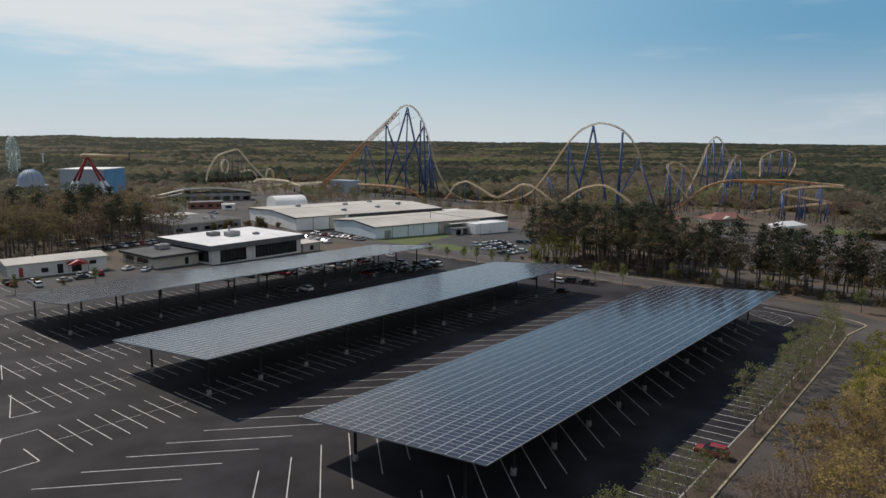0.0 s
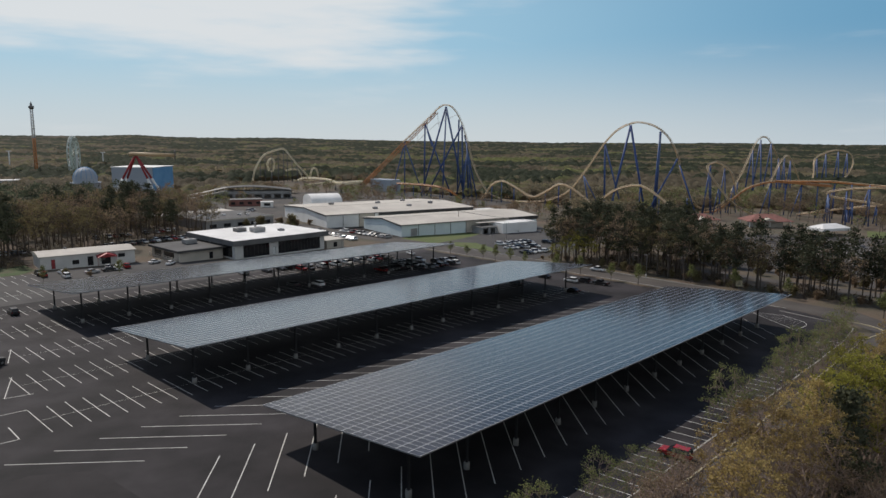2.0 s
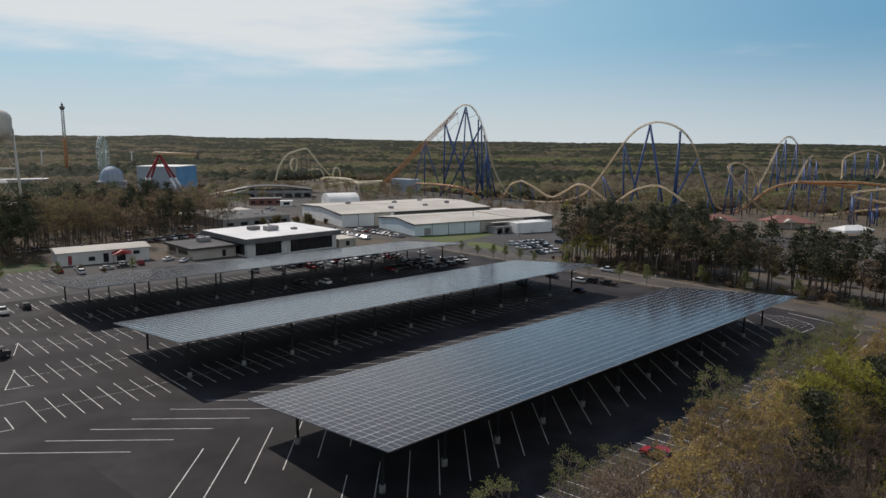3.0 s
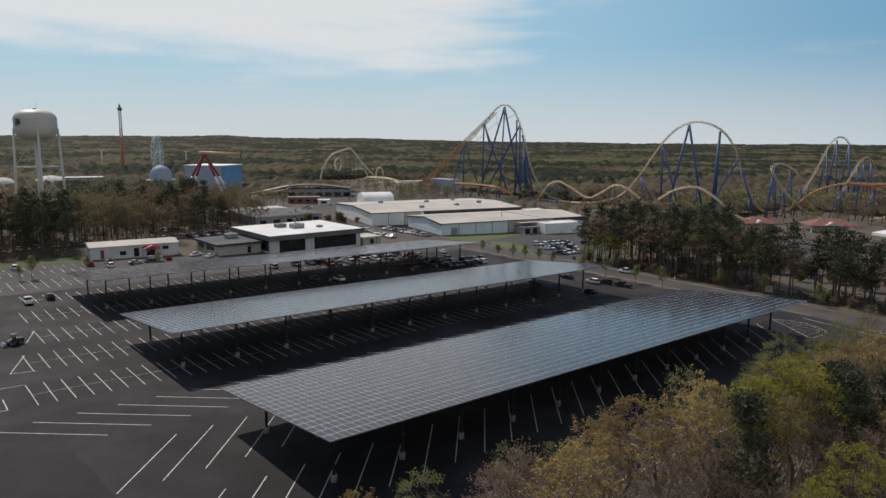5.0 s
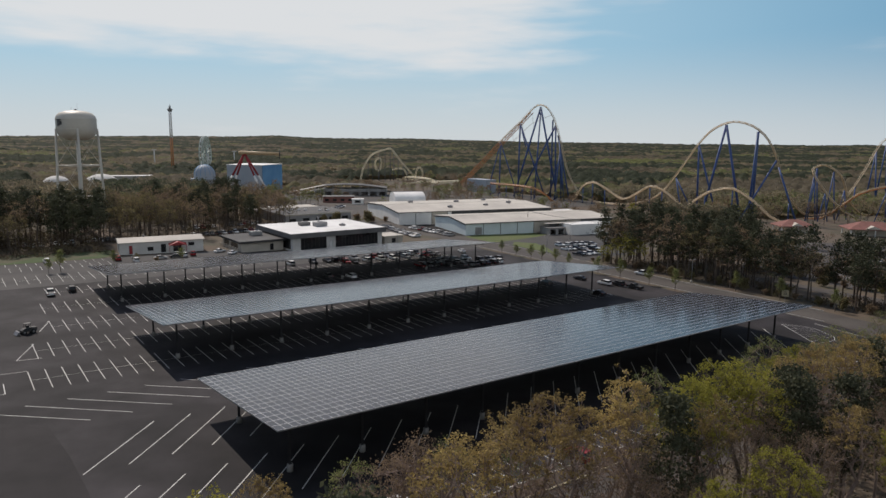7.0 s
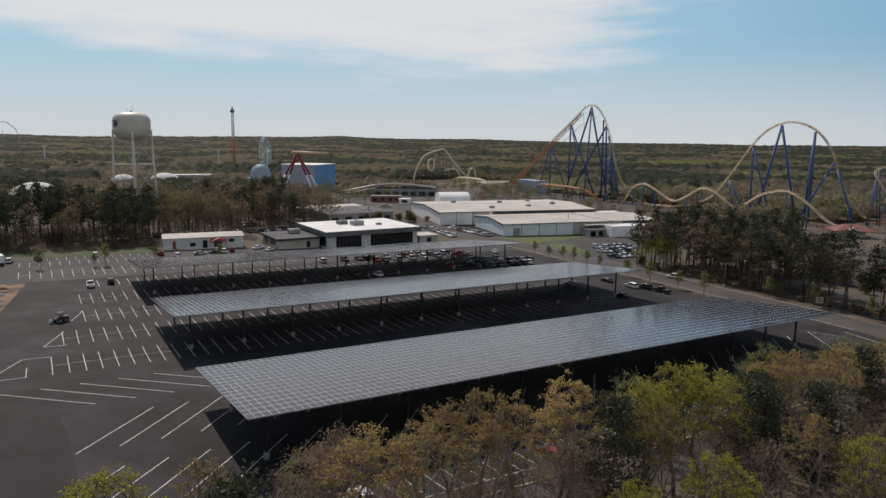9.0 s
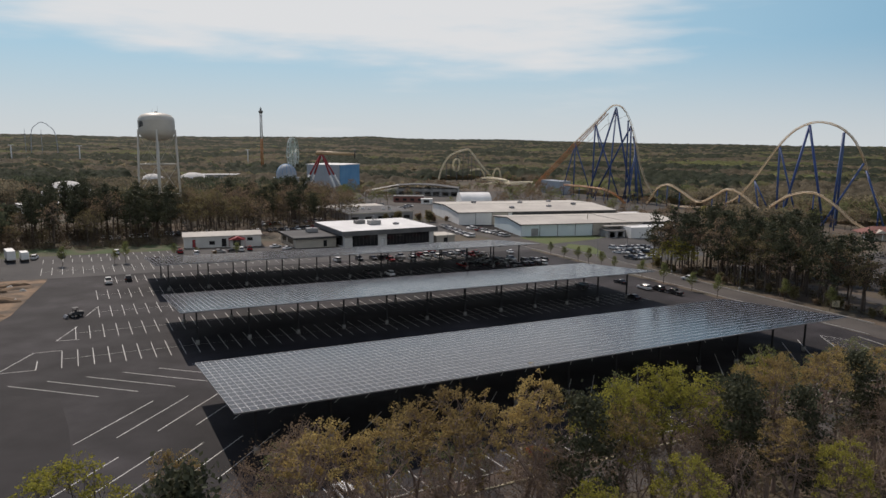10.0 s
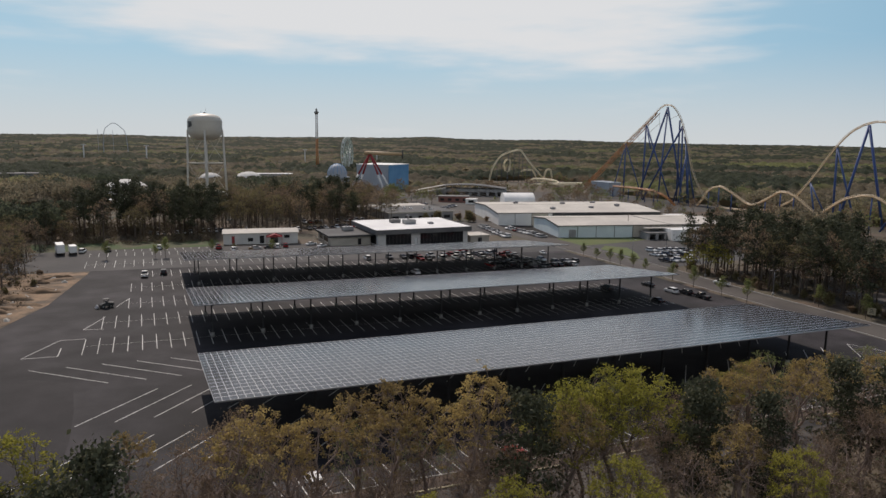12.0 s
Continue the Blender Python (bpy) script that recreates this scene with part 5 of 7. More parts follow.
def cream_coaster():
    root = thing("roller_coaster", at(378, 588), "distant cream steel coaster with loops above the trees", "roller coaster")
    back = root.matrix_world.inverted()
    # great arch with its long straight slope, a loop inside it, hooks, a small loop and a low helix
    runs = [
        [(349, 606, -4), (351.5, 605, 8), (356, 602.2, 18.3), (360.5, 599.4, 24.5), (366.5, 595.5, 27.6), (372, 592, 29.6), (376.7, 588.8, 30.7), (380, 586.7, 26.8), (386.7, 582.4, 16.3), (397.6, 575.3, 1.7), (401, 573, -3)],
        [(364, 599, 7.6), (362.9, 598.4, 13.2), (364, 597, 18.6), (365.8, 595.9, 20), (367.5, 594.6, 18.6), (368.3, 594, 13.2), (367.3, 594.4, 8), (365.5, 595.6, 6.4)],
        [(379, 588, 7.2), (383, 585.5, 8.4), (389, 581, 8.2), (392.4, 578.7, 1), (396, 576, -6), (399, 574, -9)],
        [(400.3, 573.8, -3), (400.5, 573.4, 2), (402, 572.4, 8.6), (403.8, 571.2, 9.9), (405.6, 570, 8.4), (406.8, 569.3, 1.6), (407, 569, -5)],
        [(372, 556, -1.5), (366, 540, 1.5), (364, 526, 2.6), (366, 504, 2.4), (354, 474, 2.2), (326, 432, 3.0), (318, 416, 4.2), (330, 412, 5.0), (348, 426, 4.4), (340, 444, 3.2), (328, 453, 2.4), (310, 455, 1.2)],
        [(386, 590, -3), (394, 584, -4.4), (404, 577, -4), (412.3, 571, -6.8), (402, 575, -8)],
    ]
    for r in runs:
        track(root, [back @ Vector(q) for q in r], 0.55, 1.7, 0.32, M_CREAM, M_CREAM, "track", 5)
    for x, y, z in ((360.5, 599.4, 23.6), (366.5, 595.5, 26.8), (372, 592, 28.8), (376.7, 588.8, 29.6), (380, 586.7, 25.8), (384, 584, 19.5), (388.5, 581.2, 13), (393, 578.3, 7), (356.2, 602.2, 17.5), (365.8, 595.9, 6), (389, 581, 7.4), (366, 504, 1.6), (340, 452, 1.8), (319, 417, 3.4), (346, 424, 3.8)):
        support(root, back @ Vector((x, y, z)), back @ Vector((x + 2, y + 4, -6)), 0.4, M_ROOF_DARK)
        support(root, back @ Vector((x, y, z)), back @ Vector((x - 2, y - 3, -6)), 0.4, M_ROOF_DARK)


cream_coaster()


def far_arch():
    root = thing("roller_coaster", at(-54, 1309), "very distant grey-green coaster arch on the skyline", "roller coaster")
    bm = B()
    sweep(bm, smooth_path([(-19, -0.3, -10), (-17.3, 0, 44), (-9, 0, 58.6), (0, 0, 62.8), (9.5, 0, 57), (19, 0, 42), (22, 0, -10)], 3), 0.6, 6)
    part("track", bm, M_RIDE_GREY, root)
    for x, h in ((-27, 52), (-2.5, 50)):
        bm = B()
        tube(bm, (x, 3, -10), (x, 3, h), 0.35, n=6)
        part("mast", bm, M_RIDE_GREY, root)


far_arch()

# ---- other rides ----


def pendulum_ride():
    root = thing("pendulum_ride", at(162, 454, 0), "giant swing ride with red and white legs and an orange arm", "swing ride")
    top = Vector((0, 0, 30.5 - rise(162)))
    for dx, dy in ((-17, 6), (-7, 15), (8, -16), (17.5, -7)):
        foot = Vector((dx, dy, 0))
        mid = top.lerp(foot, 0.52)
        bm = B()
        tube(bm, top, mid, 0.7, 0.75, 10)
        leg = part("leg", bm, M_RED, root, "red and white leg")
        bm = B()
        tube(bm, mid, foot, 0.76, 0.8, 10)
        part("lower_leg", bm, M_RIDE_WHITE, leg)
    bm = B()
    tube(bm, top + Vector((-4, 1.6, 0)), top + Vector((4, -1.6, 0)), 1.3, n=14)
    part("hub", bm, M_TRACK, root, "orange hub")
    bm = B()
    end = top + Vector((24.5, -10.0, -0.6))
    tube(bm, top + Vector((-3, 1, 0.3)), end, 1.5, 1.1, 10)
    part("arm", bm, M_TRACK, root, "orange arm raised level")
    bm = B()
    ax = (end - top).normalized()
    q = ax.to_track_quat("Z", "Y").to_matrix().to_4x4()
    q.translation = end
    for k in range(20):
        a, b = 2 * math.pi * k / 20, 2 * math.pi * (k + 1) / 20
        tube(bm, q @ Vector((3.6 * math.cos(a), 3.6 * math.sin(a), 0)), q @ Vector((3.6 * math.cos(b), 3.6 * math.sin(b), 0)), 0.35, n=5)
        if k % 4 == 0:
            tube(bm, q @ Vector((0, 0, 0)), q @ Vector((3.6 * math.cos(a), 3.6 * math.sin(a), 0)), 0.2, n=5)
    part("seat_ring", bm, M_DARK, root, "dark ring of seats")


pendulum_ride()


HALL = (191.5, 493.6, 40.0, 34.0, 36.0)


def blue_hall():
    root = thing("blue_hall", at(HALL[0], HALL[1], HALL[2]), "big show hall with sky-blue and pale grey walls", "building")
    w, d, h = HALL[3], HALL[4], 22.0
    for m, l, mt in ((pose(0, 0, 0), d, M_RIDE_BLUE), (pose(0, w, 0, 0, 0, -90), w, M_RIDE_GREY), (pose(d, 0, 0, 0, 0, 90), w, M_RIDE_BLUE), (pose(d, w, 0, 0, 0, 180), d, M_RIDE_GREY)):
        n = max(3, int(l / 8))
        for k in range(n):
            bm = B()
            box(bm, 0.42 + (l - 0.84) * k / n + 0.03, 0.42 + (l - 0.84) * (k + 1) / n - 0.03, 0, 0.4, -1, h)
            part("wall_panel", bm, mt, root).matrix_local = m
    bm = B()
    box(bm, -0.3, d + 0.3, -0.3, w + 0.3, h + 0.01, h + 0.5)
    part("roof", bm, M_WALL_WHITE, root)


blue_hall()


def dome_ride():
    root = thing("observatory_dome", at(157, 540), "blue-grey ribbed dome above the trees", "dome")
    bm = B()
    r = 9.0
    lathe(bm, [(r, 8), (r, 12)] + [(r * math.cos(a), 12 + 9.4 * math.sin(a)) for a in [math.pi / 2 * k / 8 for k in range(1, 9)]], 28)
    dome = part("shell", bm, M_RIDE_GREY, root)
    bm = B()
    for k in range(14):
        a = 2 * math.pi * k / 14
        sweep(bm, [Vector((1.01 * r * math.cos(e) * math.cos(a), 1.01 * r * math.cos(e) * math.sin(a), 12 + 9.5 * math.sin(e))) for e in [math.pi / 2 * j / 6 for j in range(7)]], 0.16, 4)
    part("ribs", bm, M_RIDE_BLUE, dome)
    bm = B()
    lathe(bm, [(r + 2.2, -0.5), (r + 2.2, 8.6), (r + 2.6, 8.7), (r + 2.6, 9.3), (0, 9.3)], 28)
    part("drum", bm, M_RIDE_GREY, root)


dome_ride()


def ferris_wheel():
    root = thing("ferris_wheel", at(239, 803, 57), "pale green ferris wheel standing over the trees", "ferris wheel")
    c, r = 25.5, 21.5
    for y in (-1.4, 1.4):
        bm = B()
        for k in range(40):
            a, b = 2 * math.pi * k / 40, 2 * math.pi * (k + 1) / 40
            for rr, tr in ((r, 0.5), (r * 0.9, 0.35)):
                tube(bm, (rr * math.cos(a), y, c + rr * math.sin(a)), (rr * math.cos(b), y, c + rr * math.sin(b)), tr, n=5, cap=False)
        part("rim", bm, M_WHEEL_GREEN, root)
        for k in range(20):
            a = 2 * math.pi * k / 20
            bm = B()
            tube(bm, (0, y * 1.5, c), (r * math.cos(a), y, c + r * math.sin(a)), 0.26, n=5)
            part("spoke", bm, M_WHEEL_GREEN, root)
        for s in (-1, 1):
            bm = B()
            tube(bm, (0, y * 2, c), (s * 11, y * 4, -0.5), 0.55, n=8)
            part("leg", bm, M_RIDE_WHITE, root)
    for k in range(20):
        a = 2 * math.pi * (k + 0.5) / 20
        bm = B()
        p = (1.04 * r * math.cos(a), 0, c + 1.04 * r * math.sin(a) - 1.2)
        lathe(bm, [(0, p[2] - 1.0), (1.0, p[2] - 0.8), (1.15, p[2]), (1.0, p[2] + 0.6), (0.2, p[2] + 1.3), (0, p[2] + 1.3)], 10, centre=(p[0], p[1]))
        part("gondola", bm, M_RIDE_WHITE, root)


ferris_wheel()


def drop_tower():
    root = thing("drop_tower", at(198, 798), "slender parachute tower, orange below and white above", "tower ride")
    for z0, z1, m in ((0, 44, M_ORANGE), (44, 75, M_RIDE_WHITE)):
        bm = B()
        for sx in (-1, 1):
            for sy in (-1, 1):
                tube(bm, (sx * 1.1, sy * 1.1, z0), (sx * 1.0, sy * 1.0, z1), 0.42, n=6)
        for k in range(int((z1 - z0) / 3)):
            z = z0 + 3 * k
            tube(bm, (-1.1, -1.1, z), (1.1, -1.1, z + 3), 0.25, n=4)
            tube(bm, (1.1, -1.1, z), (1.1, 1.1, z + 3), 0.25, n=4)
            tube(bm, (1.1, 1.1, z), (-1.1, 1.1, z + 3), 0.25, n=4)
            tube(bm, (-1.1, 1.1, z), (-1.1, -1.1, z + 3), 0.25, n=4)
        part("shaft", bm, m, root)
    bm = B()
    lathe(bm, [(0, 74.5), (2.0, 75), (2.9, 77), (2.9, 78), (1.2, 78.6), (1.2, 81), (0.4, 81.5), (0.3, 83), (0, 83)], 14)
    part("crown", bm, M_ROOF_GREY, root)


drop_tower()


def pylon(x, y, h):
    root = thing("cable_pylon", at(x, y), "white distant cableway pylon", "pylon", "cableway pylons")
    bm = B()
    tube(bm, (0, 0, -1), (0, 0, h), 0.9, 0.7, 8)
    part("mast", bm, M_RIDE_WHITE, root)
    bm = B()
    box(bm, -3.2, 3.2, -0.5, 0.5, h - 0.6, h + 0.3)
    part("crossarm", bm, M_RIDE_WHITE, root)


for x, y, h in ((-84, 1007, 28), (-3, 1010, 28), (222, 985, 27), (330, 960, 25)):
    pylon(x, y, h)

# ---- trees ----


def grow(rng, h, base, spread, limbs, lean=0.05, up=0.55, twigs=4):
    """A trunk with limbs and twigs: bars (a, b, r0, r1, sides) and the points where leaves sit."""
    bars, tips = [], []
    top = Vector((rng.uniform(-lean, lean) * h, rng.uniform(-lean, lean) * h, h * 0.86))
    spine = [Vector((0, 0, -0.3))]
    for k in range(1, 6):
        t = k / 5
        spine.append(Vector((top.x * t * t + rng.uniform(-0.15, 0.15), top.y * t * t + rng.uniform(-0.15, 0.15), top.z * t)))
    r = 0.012 * h + 0.03

    def along(t):
        i = min(int(t * 5), 4)
        return spine[i].lerp(spine[i + 1], t * 5 - i)

    for k in range(5):
        bars.append((spine[k], spine[k + 1], r * (1 - 0.17 * k), r * (1 - 0.17 * (k + 1)), 7))
    az = rng.uniform(0, 6.28)
    for i in range(limbs):
        t = base + (0.97 - base) * (i + rng.random() * 0.6) / limbs
        az += 2.4 + rng.uniform(-0.5, 0.5)
        ln = spread * (1.05 - 0.55 * (t - base) / (1 - base)) * rng.uniform(0.7, 1.15)
        p = along(t)
        el = up + 0.5 * (t - base) / (1 - base) + rng.uniform(-0.15, 0.15)
        d = Vector((math.cos(az) * math.cos(el), math.sin(az) * math.cos(el), math.sin(el)))
        lr = r * 0.42 * (1.1 - 0.6 * t)
        prev = p
        for s in range(3):
            d = (d + Vector((rng.uniform(-0.25, 0.25), rng.uniform(-0.25, 0.25), 0.18))).normalized()
            q = prev + d * ln / 3
            bars.append((prev, q, lr * (1 - 0.27 * s), lr * (1 - 0.27 * (s + 1)), 5))
            for _ in range(twigs if s else 2):
                e = (d + Vector((rng.uniform(-1, 1), rng.uniform(-1, 1), rng.uniform(-0.3, 0.9)))).normalized()
                st = prev.lerp(q, rng.uniform(0.3, 1.0))
                en = st + e * ln * rng.uniform(0.16, 0.36)
                bars.append((st, en, lr * 0.35, lr * 0.1, 3))
                tips.append(en)
                tips.append(st.lerp(en, 0.6))
            prev = q
        tips.append(prev)
    return bars, tips


def leaf_quads(rng, centres, per, sigma, size, flat=1.0):
    """Small leaf-clump quads, turned at random, round each centre."""
    c = np.repeat(np.asarray(centres, float), per, 0)
    n = len(c)
    c = c + rng.normal(size=(n, 3)) * sigma * (1, 1, flat)
    a = rng.normal(size=(n, 3))
    a /= np.linalg.norm(a, axis=1)[:, None]
    b = np.cross(a, rng.normal(size=(n, 3)))
    b /= np.linalg.norm(b, axis=1)[:, None]
    s = size * rng.uniform(0.55, 1.3, (n, 1))
    v = np.stack([c - a * s - b * s * 0.55, c + a * s * 0.2 - b * s * 0.7, c + a * s + b * s * 0.5, c - a * s * 0.3 + b * s * 0.75], 1).reshape(-1, 3)
    return v, np.arange(4 * n).reshape(-1, 4)


def bar_mesh(name, bars, material):
    """Tapered bars (a, b, r0, r1, sides) joined into one mesh of quads."""
    verts, faces = [], []
    for a, b, r0, r1, n in bars:
        d = (b - a).normalized()
        u = d.orthogonal().normalized()
        w = d.cross(u)
        k = len(verts)
        for p, r in ((a, r0), (b, r1)):
            for j in range(n):
                c, t = math.cos(2 * math.pi * j / n), math.sin(2 * math.pi * j / n)
                verts.append((p.x + (u.x * c + w.x * t) * r, p.y + (u.y * c + w.y * t) * r, p.z + (u.z * c + w.z * t) * r))
        faces += [(k + j, k + (j + 1) % n, k + n + (j + 1) % n, k + n + j) for j in range(n)]
    return mesh_from(name, verts, faces, material, smooth=True)


def broadleaf(name, seed, h, base, rx, tips, bark, leaf, label, group, twigs=4, per=8, sigma=0.2, size=0.12, top=0.0, keep=1.0, thin=0.016, twig_len=1.0, lean=0.04, rz=None):
    """A tree whose trunk forks again and again towards the shell of an uneven crown; twigs end in leaf tufts, mostly above the share `top` of its height."""
    rng, nrng = random.Random(seed), np.random.default_rng(seed)
    root = thing(name, Matrix(), label, "tree", group)
    rz = rz or h * (1 - base) / 2
    cx, cy, cz = rng.uniform(-lean, lean) * h, rng.uniform(-lean, lean) * h, h - 1.1 * rz - 0.5 * twig_len
    off = Vector((seed * 3.7, seed * 1.3, 0))
    ends = []
    while len(ends) < tips:
        d = Vector((rng.gauss(0, 1), rng.gauss(0, 1), rng.gauss(0.35, 1))).normalized()
        if d.z < -0.75:
            continue
        k = (0.62 + 0.38 * rng.random() ** 0.6) * (1 + 0.24 * noise.noise(d * 1.7 + off))
        ends.append(Vector((cx + d.x * rx * k, cy + d.y * rx * k, cz + d.z * rz * k)))
    bars, tufts = [], []
    r_trunk = 0.011 * h + 0.03

    def radius(n):
        return max(thin * 1.6, r_trunk * 0.8 * (n / tips) ** 0.55)

    def fork(p, pts, came):
        n = len(pts)
        if n == 1:
            q = pts[0]
            bars.append((p, q, radius(1), thin, 3))
            out = (q - p).normalized()
            for _ in range(twigs):
                e = (out + Vector((rng.uniform(-0.9, 0.9), rng.uniform(-0.9, 0.9), rng.uniform(-0.25, 0.8)))).normalized()
                st = p.lerp(q, rng.uniform(0.45, 1.0))
                en = st + e * twig_len * rng.uniform(0.5, 1.15)
                bars.append((st, en, thin, thin * 0.5, 3))
                if rng.random() < (keep if en.z > h * top else keep * 0.1):
                    tufts.append(en[:])
            return
        c = sum(pts, Vector()) / n
        share = 0.3 if n > tips * 0.3 else 0.46
        node = p + (c - p) * share + Vector((rng.uniform(-0.12, 0.12), rng.uniform(-0.12, 0.12), 0.05)) * (c - p).length
        bars.append((p, node, came, radius(n), 6 if n > 20 else 4))
        spread = [max(q[i] for q in pts) - min(q[i] for q in pts) for i in range(3)]
        spread[2] *= 0.7
        ax = spread.index(max(spread))
        pts = sorted(pts, key=lambda q: q[ax])
        cut = max(1, min(n - 1, int(n * rng.uniform(0.38, 0.62))))
        for side in (pts[:cut], pts[cut:]):
            fork(node, side, radius(len(side)))

    low = Vector((cx * 0.2, cy * 0.2, h * base * 0.5))
    high = Vector((cx * 0.6, cy * 0.6, h * base * 0.92))
    bars += [(Vector((0, 0, -0.3)), low, r_trunk * 1.15, r_trunk, 7), (low, high, r_trunk, r_trunk * 0.8, 7)]
    fork(high, ends, r_trunk * 0.8)
    ob = new("trunk", bar_mesh("trunk", bars, bark))
    ob.parent = root
    v, f = leaf_quads(nrng, tufts, per, sigma, size, 0.75)
    ob = new("crown", mesh_from("crown", v, f, leaf))
    ob.parent = root
    return root


def tree(name, seed, h, base, spread, limbs, bark, leaf, per, sigma, size, label, group, up=0.55, twigs=4, keep=1.0, top=0.0):
    rng, nrng = random.Random(seed), np.random.default_rng(seed)
    root = thing(name, Matrix(), label, "tree", group)
    bars, tips = grow(rng, h, base, spread, limbs, up=up, twigs=twigs)
    bm = B()
    for a, b, r0, r1, n in bars:
        tube(bm, a, b, r0, r1, n, cap=False)
    part("trunk", bm, bark, root)
    tips = [t for t in tips if rng.random() < (keep if t.z > h * top else keep * 0.22)]
    v, f = leaf_quads(nrng, [t[:] for t in tips], per, sigma, size, 0.8)
    ob = new("crown", mesh_from("crown", v, f, leaf))
    ob.parent = root
    return root


def pine(name, seed, h, base, spread, per, size, label, group, whorls=15, bark=None, leaf=None):
    """A pitch pine: straight bare trunk, ragged whorls of needle pads above."""
    rng, nrng = random.Random(seed), np.random.default_rng(seed)
    root = thing(name, Matrix(), label, "tree", group)
    bm = B()
    r = 0.011 * h + 0.03
    p = Vector((0, 0, -0.3))
    for k in range(6):
        q = Vector((rng.uniform(-0.12, 0.12) * (k + 1) / 2, rng.uniform(-0.12, 0.12) * (k + 1) / 2, h * (k + 1) / 6))
        tube(bm, p, q, r * (1 - 0.15 * k), r * (1 - 0.15 * (k + 1)), 6, cap=False)
        p = q
    pads = []
    for i in range(whorls):
        t = base + (1 - base) * (i + rng.random() * 0.7) / whorls
        prof = min(1.0, 0.45 + 2.2 * (t - base)) * (1.12 - t) / (1.12 - base) * 1.6
        for _ in range(rng.choice((2, 3, 4))):
            az = rng.uniform(0, 6.28)
            ln = spread * min(prof, 1.0) * rng.uniform(0.45, 1.15)
            a = Vector((0, 0, h * t))
            e = a + Vector((math.cos(az) * ln, math.sin(az) * ln, ln * rng.uniform(-0.1, 0.4)))
            tube(bm, a, e, r * 0.22, r * 0.06, 3, cap=False)
            pads += [a.lerp(e, 0.55)[:], a.lerp(e, 0.85)[:], e[:]]
        if rng.random() < 0.5:
            pads.append((0, 0, h * t))
    for k in range(5):
        az, z = rng.uniform(0, 6.28), h * base * rng.uniform(0.4, 0.95)
        tube(bm, (0, 0, z), (math.cos(az) * 1.3, math.sin(az) * 1.3, z + 0.3), 0.04, 0.015, 3, cap=False)
    part("trunk", bm, bark or M_PINE_BARK, root)
    v, f = leaf_quads(nrng, pads, per, 0.055 * h * 0.62, size, 0.55)
    ob = new("crown", mesh_from("crown", v, f, leaf or M_NEEDLE))
    ob.parent = root
    return root


def plant(proto, spots, seed):
    """Sets the first prototype and its copies on the ground; spots are (x, y, height factor)."""
    rng = random.Random(seed)
    for k, (x, y, s) in enumerate(spots):
        ob = proto[k % len(proto)]
        m = pose(x, y, rise(x), 0, 0, rng.uniform(0, 360)) @ Matrix.Diagonal((s * rng.uniform(0.92, 1.12), s * rng.uniform(0.92, 1.12), s, 1))
        if k < len(proto):
            ob.matrix_basis = m
        else:
            copy_thing(ob, m)


NEAR = "trees of the near wood"
olive = [broadleaf("oak_tree", 11 + k, 18.6, 0.36, 2.6, 76, M_TWIG, M_LEAF_OLIVE, "tall slender oak in sparse olive spring leaf", NEAR, twigs=5, top=0.72, keep=0.8, per=13, sigma=0.14, size=0.082, twig_len=0.85, rz=4.9) for k in range(4)]
lime = [broadleaf("maple_tree", 31 + k, 17.6, 0.34, 3.3, 84, M_BARK, M_LEAF_LIME, "tall tree in fresh yellow-green spring leaf", NEAR, twigs=5, top=0.6, keep=0.85, per=14, sigma=0.17, size=0.09, twig_len=1.0, rz=4.6) for k in range(3)]
bare = [broadleaf("bare_tree", 51 + k, 15.0, 0.26, 2.7, 66, M_TWIG, M_LEAF_BUD, "bare brown tree with reddish budding twigs", NEAR, twigs=6, per=8, sigma=0.28, size=0.06, twig_len=1.0, rz=5.2, thin=0.02) for k in range(3)]
near_pine = [pine("pine_tree", 71 + k, 16.5, 0.36, 3.5, 26, 0.16, "dark green pitch pine in the near wood", NEAR, 18) for k in range(2)]
young = [broadleaf("young_tree", 91 + k, 9.0, 0.12, 2.3, 64, M_TWIG, M_YOUNG, "young grey-green tree in the planting strip", "trees of the planting strip", twigs=5, per=7, sigma=0.2, size=0.075, twig_len=0.8, rz=4.1) for k in range(2)]

plant(olive, [(14, -30.4, 1.13), (17.1, -32.8, 1.11), (9.9, -29.8, 1.075), (3.2, -33.8, 1.08), (23.1, -32.8, 1.03), (20, -34.5, 0.98), (56, -35, 1.0), (31, -36.5, 0.92), (64, -36, 0.95), (60, -33, 0.92), (77, -30, 0.85), (88, -35, 0.85), (45.5, -44, 0.84), (70, -45, 0.88), (97, -31, 0.85), (110, -36, 0.85), (122, -32, 0.8), (6.6, -33, 1.0), (-9.8, -20.2, 0.74), (0.1, -34.4, 1.07), (81, -33, 0.84), (12.2, -34.5, 0.98), (53, -32.5, 0.93), (67, -33, 0.9), (92, -33, 0.84)], 1)
plant(lime, [(40, -32.1, 1.15), (36, -31.5, 1.06), (32, -33.4, 1.1), (-18.6, -31.6, 1.0), (31.5, -44, 0.84), (62, -28.5, 0.86), (84, -41, 0.85), (-26, -27, 0.9), (20, -45.5, 0.84), (48, -49, 0.8), (103, -29, 0.75), (11.5, -44.5, 0.82), (42.5, -34, 1.0)], 2)
